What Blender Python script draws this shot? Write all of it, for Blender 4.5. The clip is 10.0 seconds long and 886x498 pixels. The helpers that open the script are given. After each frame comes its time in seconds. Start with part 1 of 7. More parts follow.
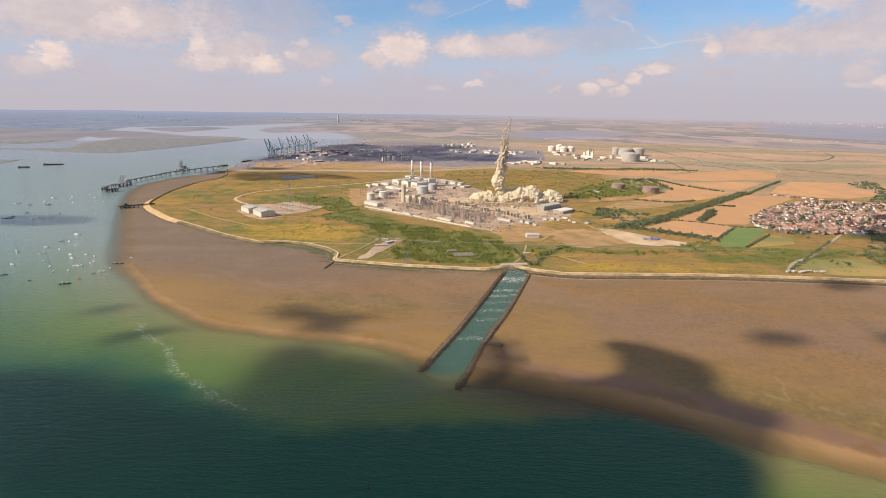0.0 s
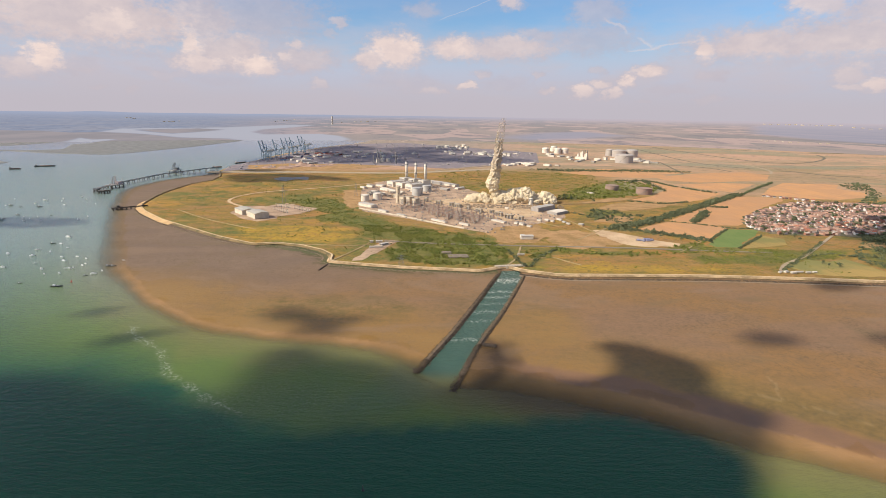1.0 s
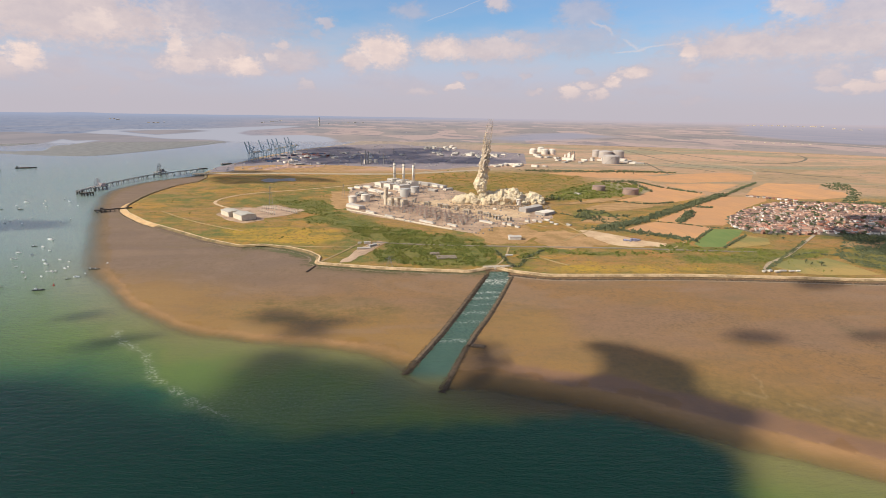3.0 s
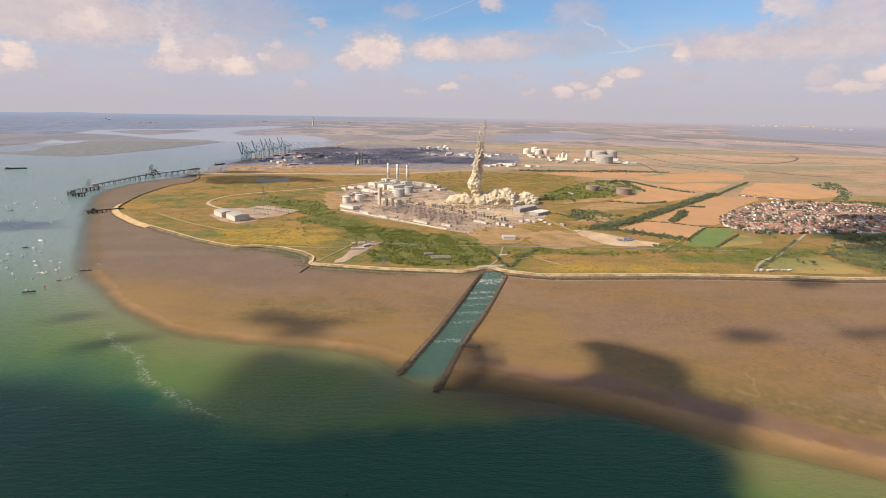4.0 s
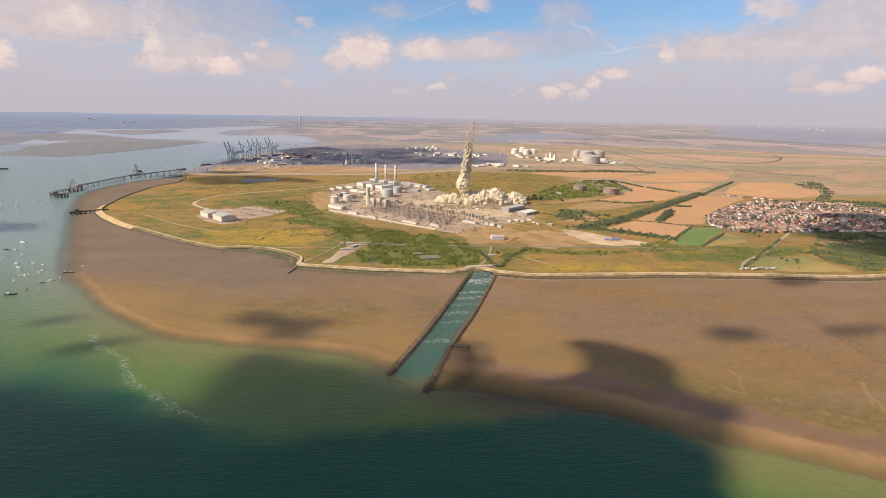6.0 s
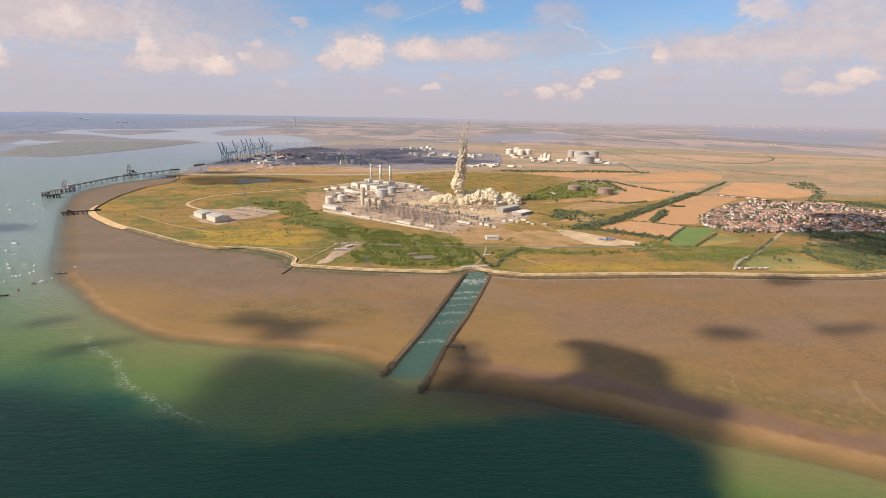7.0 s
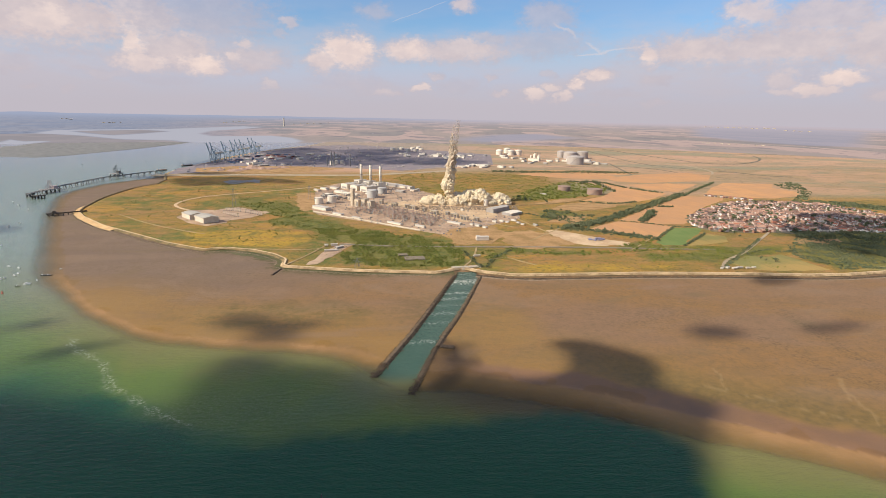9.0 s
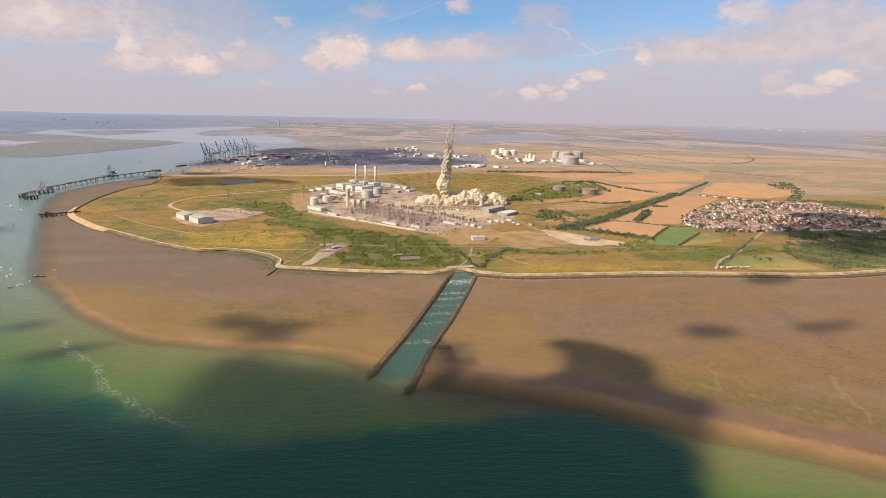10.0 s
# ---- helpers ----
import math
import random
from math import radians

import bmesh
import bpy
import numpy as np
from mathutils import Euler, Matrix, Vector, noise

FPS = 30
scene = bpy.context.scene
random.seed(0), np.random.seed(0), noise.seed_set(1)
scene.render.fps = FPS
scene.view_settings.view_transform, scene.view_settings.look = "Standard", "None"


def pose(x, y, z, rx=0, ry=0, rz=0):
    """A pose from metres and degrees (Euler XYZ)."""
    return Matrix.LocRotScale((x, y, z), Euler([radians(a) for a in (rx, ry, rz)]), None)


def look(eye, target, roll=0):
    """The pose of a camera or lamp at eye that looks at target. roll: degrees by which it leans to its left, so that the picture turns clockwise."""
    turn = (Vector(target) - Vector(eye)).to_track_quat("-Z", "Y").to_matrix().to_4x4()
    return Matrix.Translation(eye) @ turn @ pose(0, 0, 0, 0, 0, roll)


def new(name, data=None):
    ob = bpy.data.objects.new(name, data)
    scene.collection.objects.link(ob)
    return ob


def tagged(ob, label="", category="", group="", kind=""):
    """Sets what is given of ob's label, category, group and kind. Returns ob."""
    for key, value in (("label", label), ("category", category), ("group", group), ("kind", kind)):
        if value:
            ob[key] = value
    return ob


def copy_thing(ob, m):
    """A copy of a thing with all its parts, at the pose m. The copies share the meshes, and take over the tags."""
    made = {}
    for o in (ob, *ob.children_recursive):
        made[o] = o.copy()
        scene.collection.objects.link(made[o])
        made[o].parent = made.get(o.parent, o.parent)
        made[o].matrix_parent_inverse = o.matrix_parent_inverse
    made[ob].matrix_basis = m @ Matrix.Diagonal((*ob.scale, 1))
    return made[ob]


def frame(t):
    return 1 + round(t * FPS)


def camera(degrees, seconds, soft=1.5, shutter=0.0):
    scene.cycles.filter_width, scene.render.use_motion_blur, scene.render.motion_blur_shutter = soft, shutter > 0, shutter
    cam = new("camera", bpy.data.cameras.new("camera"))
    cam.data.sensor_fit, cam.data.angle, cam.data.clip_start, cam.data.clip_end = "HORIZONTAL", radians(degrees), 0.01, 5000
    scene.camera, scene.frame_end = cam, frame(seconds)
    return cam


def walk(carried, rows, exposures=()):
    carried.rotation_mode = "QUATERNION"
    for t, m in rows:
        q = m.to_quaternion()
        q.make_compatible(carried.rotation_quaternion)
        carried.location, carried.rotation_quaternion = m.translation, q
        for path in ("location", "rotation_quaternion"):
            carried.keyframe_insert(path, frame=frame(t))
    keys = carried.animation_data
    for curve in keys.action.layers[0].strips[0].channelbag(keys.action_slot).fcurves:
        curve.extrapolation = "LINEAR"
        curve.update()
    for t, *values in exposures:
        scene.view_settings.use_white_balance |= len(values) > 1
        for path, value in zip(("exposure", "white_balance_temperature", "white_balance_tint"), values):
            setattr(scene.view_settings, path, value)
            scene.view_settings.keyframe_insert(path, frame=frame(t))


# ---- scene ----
cam = camera(79.94, 10.0, soft=0.5)
walk(cam, [
    (0, pose(0.00, 0.00, 220.00, 75.462, -0.788, 0.005)),
    (0.5, pose(0.00, 0.04, 220.00, 75.564, -0.813, -0.294)),
    (1, pose(0.00, 0.09, 220.00, 75.638, -0.828, -0.606)),
    (1.5, pose(0.01, 0.13, 220.00, 75.691, -0.837, -0.925)),
    (2, pose(0.01, 0.17, 220.00, 75.727, -0.842, -1.251)),
    (2.5, pose(0.01, 0.22, 220.00, 75.751, -0.844, -1.579)),
    (3.2, pose(0.01, 0.28, 220.00, 75.769, -0.848, -2.039)),
    (4, pose(0.01, 0.35, 220.00, 75.779, -0.856, -2.559)),
    (4.5, pose(0.02, 0.39, 220.00, 75.784, -0.865, -2.879)),
    (5, pose(0.02, 0.43, 220.00, 75.790, -0.878, -3.192)),
    (5.5, pose(0.02, 0.48, 220.00, 75.798, -0.894, -3.499)),
    (6.2, pose(0.02, 0.54, 220.00, 75.814, -0.923, -3.915)),
    (7, pose(0.02, 0.61, 220.00, 75.841, -0.963, -4.370)),
    (7.5, pose(0.03, 0.65, 220.00, 75.861, -0.989, -4.645)),
    (8, pose(0.03, 0.69, 220.00, 75.883, -1.015, -4.911)),
    (8.5, pose(0.03, 0.74, 220.00, 75.904, -1.038, -5.170)),
    (9, pose(0.03, 0.78, 220.00, 75.922, -1.056, -5.423)),
    (9.5, pose(0.03, 0.82, 220.00, 75.936, -1.067, -5.671)),
    (10, pose(0.03, 0.87, 220.00, 75.941, -1.068, -5.915)),
])

# ---- light ----
SUN_TO = Vector((-0.92, -0.30, 0.72)).normalized()
sun = new("sun", bpy.data.lights.new("sun", "SUN"))
sun.data.energy, sun.data.angle, sun.data.color = 4.6, radians(0.8), (1.0, 0.915, 0.775)
sun.matrix_world = look(SUN_TO * 100, (0, 0, 0))
scene.view_settings.exposure = 0.3


# ---- node helpers ----
def put(nt, sock, v):
    if isinstance(v, bpy.types.NodeSocket):
        nt.links.new(v, sock)
    elif v is not None:
        sock.default_value = v


def rgb(r, g, b):
    return (r, g, b, 1.0)


def calc(nt, op, a, b=0.0, c=0.0, clamp=False):
    n = nt.nodes.new("ShaderNodeMath")
    n.operation, n.use_clamp = op, clamp
    put(nt, n.inputs[0], a), put(nt, n.inputs[1], b), put(nt, n.inputs[2], c)
    return n.outputs[0]


def step(nt, v, lo, hi, to_lo=0.0, to_hi=1.0):
    n = nt.nodes.new("ShaderNodeMapRange")
    n.interpolation_type = "SMOOTHSTEP"
    put(nt, n.inputs[0], v), put(nt, n.inputs[1], lo), put(nt, n.inputs[2], hi)
    put(nt, n.inputs[3], to_lo), put(nt, n.inputs[4], to_hi)
    return n.outputs[0]


def mix(nt, f, a, b, mode="MIX"):
    n = nt.nodes.new("ShaderNodeMix")
    n.data_type, n.blend_type = "RGBA", mode
    put(nt, n.inputs[0], f), put(nt, n.inputs[6], a), put(nt, n.inputs[7], b)
    return n.outputs[2]


def grain(nt, vec, scale, detail=4.0, rough=0.55, warp=0.0):
    n = nt.nodes.new("ShaderNodeTexNoise")
    put(nt, n.inputs["Vector"], vec)
    put(nt, n.inputs["Scale"], scale), put(nt, n.inputs["Detail"], detail)
    put(nt, n.inputs["Roughness"], rough), put(nt, n.inputs["Distortion"], warp)
    return n.outputs[0]


def parcels(nt, vec, scale):
    """A random value for each irregular plot of ground."""
    v = nt.nodes.new("ShaderNodeTexVoronoi")
    put(nt, v.inputs["Vector"], vec), put(nt, v.inputs["Scale"], scale)
    return split(nt, v.outputs["Color"])[0]


def scaled(nt, vec, x, y, z, ox=0.0, oy=0.0, oz=0.0, turn=0.0):
    n = nt.nodes.new("ShaderNodeMapping")
    put(nt, n.inputs[0], vec)
    n.inputs[1].default_value, n.inputs[3].default_value = (ox, oy, oz), (x, y, z)
    n.inputs[2].default_value = (0, 0, turn)
    return n.outputs[0]


def joined(nt, x, y, z):
    n = nt.nodes.new("ShaderNodeCombineXYZ")
    put(nt, n.inputs[0], x), put(nt, n.inputs[1], y), put(nt, n.inputs[2], z)
    return n.outputs[0]


def split(nt, v):
    n = nt.nodes.new("ShaderNodeSeparateXYZ")
    put(nt, n.inputs[0], v)
    return n.outputs


def place(nt):
    return nt.nodes.new("ShaderNodeNewGeometry").outputs["Position"]


def attr(nt, name):
    n = nt.nodes.new("ShaderNodeAttribute")
    n.attribute_name = name
    return n.outputs["Fac"]


def chance(nt):
    return nt.nodes.new("ShaderNodeObjectInfo").outputs["Random"]


def islet_chance(nt):
    return nt.nodes.new("ShaderNodeNewGeometry").outputs["Random Per Island"]


def material(name):
    m = bpy.data.materials.new(name)
    m.use_nodes = True
    m.node_tree.nodes.clear()
    return m, m.node_tree


def surface(nt, color, rough=0.9, metal=0.0, bump=None, strength=0.3, distance=1.0, spec=0.3):
    b = nt.nodes.new("ShaderNodeBsdfPrincipled")
    put(nt, b.inputs["Base Color"], color), put(nt, b.inputs["Roughness"], rough)
    put(nt, b.inputs["Metallic"], metal), put(nt, b.inputs["Specular IOR Level"], spec)
    if bump is not None:
        n = nt.nodes.new("ShaderNodeBump")
        put(nt, n.inputs["Strength"], strength), put(nt, n.inputs["Distance"], distance), put(nt, n.inputs["Height"], bump)
        nt.links.new(n.outputs[0], b.inputs["Normal"])
    return b.outputs[0]


def finish(nt, shader):
    o = nt.nodes.new("ShaderNodeOutputMaterial")
    nt.links.new(shader, o.inputs["Surface"])


def simple(name, a, b, scale=0.2, rough=0.85, metal=0.0, varied=0.0, bump=0.0, spec=0.3):
    """A weathered plain surface: two tones mixed by a coarse and a fine noise, with an optional tone per object."""
    m, nt = material(name)
    p = place(nt)
    f = calc(nt, "ADD", calc(nt, "MULTIPLY", grain(nt, p, scale, 3), 0.6), calc(nt, "MULTIPLY", grain(nt, p, scale * 7, 3), 0.4))
    col = mix(nt, step(nt, f, 0.35, 0.65), rgb(*a), rgb(*b))
    if varied:
        col = mix(nt, varied, col, mix(nt, chance(nt), rgb(*a), rgb(*b)))
    finish(nt, surface(nt, col, rough, metal, grain(nt, p, scale * 9, 4) if bump else None, bump, 0.2, spec))
    return m


# ---- sky ----
# azimuth, elevation, half width, half height, in degrees; body; sunlit share
CLOUDS = [
    (-31.4, 7.7, 10.0, 2.2, 0.95, 0.55), (-29.9, 7.2, 2.4, 1.0, 0.90, 0.90), (-18.0, 8.8, 5.9, 2.0, 0.60, 0.10), (-22.6, 8.2, 3.7, 1.9, 0.80, 0.30),
    (-34.8, 4.1, 1.3, 0.9, 1.00, 1.00), (-32.5, 3.8, 2.1, 0.6, 0.50, 0.55), (-36.7, 3.2, 1.5, 0.8, 0.80, 0.70), (-23.5, 6.0, 0.9, 1.1, 0.95, 0.95),
    (-20.7, 5.5, 3.6, 1.5, 0.85, 0.60), (-23.0, 4.3, 2.2, 0.7, 0.90, 0.85), (-18.1, 4.3, 1.8, 0.8, 1.00, 1.00), (-13.9, 6.6, 0.9, 0.5, 0.80, 0.90),
    (-13.4, 5.0, 2.8, 1.0, 0.75, 0.50), (-25.8, 3.2, 2.0, 0.4, 0.45, 0.60), (-9.9, 8.5, 0.8, 0.4, 0.65, 0.60), (-10.9, 7.5, 0.7, 0.3, 0.50, 0.40),
    (-4.3, 6.2, 2.6, 1.4, 1.00, 1.00), (-6.8, 5.2, 1.5, 0.9, 0.90, 0.75), (-5.1, 7.0, 1.2, 0.5, 1.00, 1.00), (2.0, 6.4, 2.9, 0.9, 0.95, 0.85),
    (6.6, 6.5, 5.4, 0.9, 0.85, 0.60), (10.0, 7.7, 1.8, 0.5, 0.60, 0.50), (15.7, 9.7, 2.4, 1.2, 0.55, 0.30), (15.6, 7.2, 3.8, 1.1, 0.50, 0.15),
    (7.2, 10.9, 1.1, 0.6, 0.80, 0.80), (-1.6, 9.9, 1.5, 0.6, 0.45, 0.50), (30.5, 6.4, 5.9, 1.2, 0.90, 0.55), (36.8, 6.6, 6.8, 1.6, 0.90, 0.50),
    (33.8, 9.4, 2.2, 1.0, 0.85, 0.75), (39.2, 8.7, 4.5, 1.3, 0.85, 0.45), (25.5, 6.1, 0.9, 1.0, 0.95, 0.90), (44.3, 6.6, 4.9, 2.1, 0.90, 0.50),
    (14.8, 2.3, 1.2, 0.5, 1.00, 1.00), (16.3, 3.1, 0.9, 0.4, 0.95, 1.00), (17.7, 2.3, 0.8, 0.5, 1.00, 1.00), (18.8, 3.3, 0.9, 0.5, 1.00, 1.00),
    (21.0, 4.3, 1.6, 0.6, 0.95, 0.90), (19.6, 4.3, 0.6, 0.3, 0.80, 0.80), (36.9, 3.6, 1.2, 0.8, 0.75, 0.70), (39.4, 3.0, 1.9, 0.5, 1.00, 1.00),
    (41.0, 3.8, 1.6, 0.5, 1.00, 1.00), (37.1, 2.6, 1.5, 0.3, 0.80, 0.80), (38.8, 4.2, 1.0, 0.6, 0.50, 0.35), (44.8, 2.3, 1.6, 0.6, 0.70, 0.60),
    (4.4, 3.9, 0.7, 0.4, 0.65, 0.60), (3.3, 2.7, 0.8, 0.3, 0.90, 0.90), (-0.5, 2.3, 1.3, 0.3, 0.70, 0.80), (-12.2, 2.7, 0.9, 0.4, 0.65, 0.80),
    (11.2, 2.4, 0.8, 0.3, 0.75, 0.80), (10.2, 3.9, 0.5, 0.3, 0.60, 0.60), (-31.4, 1.8, 0.6, 0.2, 0.45, 0.50), (26.5, 1.7, 1.1, 0.3, 0.50, 0.50),
    (16.1, 4.4, 0.8, 0.3, 0.50, 0.50), (20.8, 1.6, 0.6, 0.2, 0.40, 0.40), (-2.3, 2.9, 2.6, 0.7, 0.40, 0.30), (-28.7, 1.8, 0.6, 0.2, 0.40, 0.50),
    (26.4, 3.9, 1.0, 0.3, 0.40, 0.40), (-15.3, 5.2, 0.7, 0.4, 0.80, 0.90), (-33.2, 3.0, 0.7, 0.3, 0.40, 0.40), (-4.6, 3.5, 2.9, 0.6, 0.35, 0.30),
    (7.0, 3.1, 2.3, 0.7, 0.35, 0.20), (22.7, 2.4, 1.8, 0.4, 0.30, 0.20), (-21.2, 2.9, 2.9, 0.4, 0.30, 0.20),
]
SUN_EL, SUN_AZ = math.asin(SUN_TO.z), math.atan2(SUN_TO.x, SUN_TO.y)
world = bpy.data.worlds.new("sky")
scene.world = world
world.use_nodes = True
nt = world.node_tree
nt.nodes.clear()
sky = nt.nodes.new("ShaderNodeTexSky")
sky.sky_type, sky.sun_disc = "NISHITA", False
sky.sun_elevation, sky.sun_rotation = SUN_EL, SUN_AZ
sky.altitude, sky.air_density, sky.dust_density, sky.ozone_density = 100, 1.0, 1.5, 1.5
way = nt.nodes.new("ShaderNodeTexCoord").outputs["Generated"]
wx, wy, wz = split(nt, way)
az = calc(nt, "MULTIPLY", calc(nt, "ARCTAN2", wx, wy), 57.2958)
el = calc(nt, "MULTIPLY", calc(nt, "ARCSINE", wz), 57.2958)
flat = joined(nt, calc(nt, "MULTIPLY", az, 0.1), calc(nt, "MULTIPLY", el, 0.15), 0.0)
n1 = grain(nt, flat, 3.2, 7, 0.6)
n2 = grain(nt, scaled(nt, flat, 1, 1, 1, 4.3, 7.7, 2.0), 5.5, 7, 0.6)
n3 = grain(nt, scaled(nt, flat, 0.55, 1.3, 1, 1.3, 2.7, 5.0), 1.6, 4, 0.55)
n4 = grain(nt, scaled(nt, flat, 1, 1, 1, 9.1, 3.3, 8.0), 14.0, 6, 0.62)
azw = calc(nt, "ADD", az, calc(nt, "MULTIPLY", calc(nt, "SUBTRACT", n2, 0.5), 3.4))
elw = calc(nt, "ADD", el, calc(nt, "MULTIPLY", calc(nt, "SUBTRACT", n1, 0.5), 2.2))
rag = calc(nt, "MULTIPLY", calc(nt, "SUBTRACT", n4, 0.5), 0.9)
rim, heart = calc(nt, "ADD", rag, 1.16), calc(nt, "ADD", rag, 0.34)
where = joined(nt, azw, elw, 0.0)
cover = 0.0
bright = 0.0
for a0, e0, wa, we, amp, lit in CLOUDS:
    q = nt.nodes.new("ShaderNodeVectorMath")
    q.operation = "MULTIPLY_ADD"
    nt.links.new(where, q.inputs[0])
    q.inputs[1].default_value, q.inputs[2].default_value = (0.70 / wa, 0.62 / we, 0), (-0.70 * a0 / wa, -0.62 * e0 / we, 0)
    d = nt.nodes.new("ShaderNodeVectorMath")
    d.operation = "LENGTH"
    nt.links.new(q.outputs[0], d.inputs[0])
    v = step(nt, d.outputs["Value"], rim, heart, 0.0, amp)
    cover = calc(nt, "MAXIMUM", cover, v)
    bright = calc(nt, "MAXIMUM", bright, calc(nt, "MULTIPLY", v, lit))
# sunlit tops fade into grey undersides
bright = calc(nt, "MULTIPLY", bright, step(nt, n1, 0.36, 0.58, 1.08, 0.72))
# above the view and all round, broken cumulus goes on
rest = calc(nt, "MULTIPLY", step(nt, n1, 0.46, 0.60), step(nt, el, 12.5, 18.0))
cover = calc(nt, "MAXIMUM", cover, calc(nt, "MULTIPLY", rest, 0.9), clamp=True)
bright = calc(nt, "MAXIMUM", bright, calc(nt, "MULTIPLY", rest, 0.6))
veil = calc(nt, "MULTIPLY", step(nt, n3, 0.36, 0.64), 0.55)
blue = mix(nt, 1.0, sky.outputs[0], rgb(0.078, 0.100, 0.122), "MULTIPLY")
blue = mix(nt, calc(nt, "MULTIPLY", veil, step(nt, el, 11.5, 6, 0.15, 0.95)), blue, rgb(0.45, 0.44, 0.52))
haze = mix(nt, step(nt, el, 0.5, 5.5), rgb(0.440, 0.405, 0.450), mix(nt, step(nt, n3, 0.42, 0.62), rgb(0.42, 0.455, 0.56), rgb(0.465, 0.44, 0.495)))
blue = mix(nt, step(nt, el, 9.0, 3.4, 0.0, 0.98), blue, haze)
white = mix(nt, calc(nt, "ADD", calc(nt, "MULTIPLY", bright, 1.0), calc(nt, "MULTIPLY", calc(nt, "SUBTRACT", n2, 0.5), 0.7), clamp=True), rgb(0.425, 0.375, 0.415), rgb(0.72, 0.585, 0.535))
white = mix(nt, step(nt, el, 4.2, 0.6, 0.0, 0.8), white, rgb(0.455, 0.405, 0.44))
# vapour trails: from and to, half width, strength
for xa, ya, xb, yb, wd, amp in ((0.2, 9.1, 5.5, 11.0, 0.07, 0.28), (16.4, 9.1, 18.6, 7.85, 0.20, 0.5), (19.6, 7.3, 21.1, 6.4, 0.18, 0.45), (18.8, 6.05, 25.5, 6.95, 0.16, 0.45)):
    ln = math.hypot(xb - xa, yb - ya)
    ux, uy = (xb - xa) / ln, (yb - ya) / ln
    px_, py_ = calc(nt, "SUBTRACT", az, xa), calc(nt, "SUBTRACT", el, ya)
    lon = calc(nt, "ADD", calc(nt, "MULTIPLY", px_, ux), calc(nt, "MULTIPLY", py_, uy))
    lat = calc(nt, "SUBTRACT", calc(nt, "MULTIPLY", py_, ux), calc(nt, "MULTIPLY", px_, uy))
    lat = calc(nt, "ADD", lat, calc(nt, "MULTIPLY", calc(nt, "SUBTRACT", n2, 0.5), 6 * wd))
    on = calc(nt, "MULTIPLY", step(nt, calc(nt, "ABSOLUTE", lat), wd, 0.0), calc(nt, "MULTIPLY", step(nt, lon, -0.4, 0.4), step(nt, lon, ln + 0.4, ln - 0.4)))
    blue = mix(nt, calc(nt, "MULTIPLY", on, amp), blue, rgb(0.62, 0.55, 0.55))
air = mix(nt, cover, blue, white)
bg = nt.nodes.new("ShaderNodeBackground")
nt.links.new(air, bg.inputs[0])
out = nt.nodes.new("ShaderNodeOutputWorld")
nt.links.new(bg.outputs[0], out.inputs[0])

# ---- plan, in metres: the camera hovers over (0, 0) and looks along y ----
EYE = 220.0
LAND = 4.0
COAST = [(-802, 1981), (-733, 1807), (-716, 1699), (-742, 1611), (-739, 1511), (-734, 1433), (-720, 1354), (-699, 1266), (-681, 1211), (-637, 1149), (-555, 1059), (-463, 983), (-383, 916), (-306, 866), (-271, 876), (-223, 859), (-184, 831), (-161, 800), (-158, 764), (-109, 752), (-50, 739), (16, 731), (64, 725), (104, 750), (126, 728), (174, 708), (254, 709), (374, 711), (451, 707), (527, 702), (612, 693), (668, 694), (764, 708), (850, 723)]
QUAY = [(-802, 1981), (-821, 2040), (-832, 2224), (-820, 2477), (-828, 2676), (-809, 2916), (-766, 3205), (-733, 3432), (-600, 3856)]
WATERLINE = [(-770, 1889), (-821, 1780), (-859, 1684), (-857, 1538), (-818, 1418), (-768, 1307), (-694, 1167), (-625, 1048), (-520, 865), (-449, 745), (-409, 687), (-366, 635), (-315, 585), (-275, 552), (-235, 528), (-189, 511), (-148, 503), (-108, 499), (-67, 489), (-38, 478), (-16, 461), (0, 441), (20, 429), (50, 426), (74, 418), (98, 411), (125, 402), (151, 391), (171, 380), (189, 369), (207, 358), (224, 348), (241, 339), (258, 331), (273, 322), (288, 314), (302, 306), (321, 296), (340, 286)]
CHANNEL_LEFT = [(89, 714), (50, 600), (22, 518), (9, 485), (-7, 444), (-16, 421)]
CHANNEL_RIGHT = [(126, 711), (94, 614), (74, 557), (55, 510), (44, 479), (35, 453), (24, 418), (15, 389)]
ISLAND = [(-2464, 2775), (-2177, 2782), (-1987, 2698), (-1801, 2654), (-1627, 2645), (-1576, 2762), (-1534, 3017), (-1488, 3382), (-1467, 3768), (-1452, 4079), (-1699, 4372), (-1891, 4415), (-2113, 4450), (-2381, 4694), (-2665, 4970), (-2935, 5147), (-3265, 5320), (-3428, 5102), (-3917, 5371), (-4367, 5341), (-4403, 5001)]
CREEK = [(-2772, 3124), (-2515, 3176), (-2497, 3405), (-2508, 3664), (-2736, 4169), (-2520, 3966), (-2409, 4081), (-2322, 3709), (-2273, 3517), (-2290, 3390), (-2157, 3143), (-2068, 2969), (-2142, 2912), (-2338, 2878), (-2560, 2882)]
ISLET = [(-1955, 2192), (-1871, 2259), (-1767, 2248), (-1737, 2149), (-1725, 2078), (-1741, 1945)]
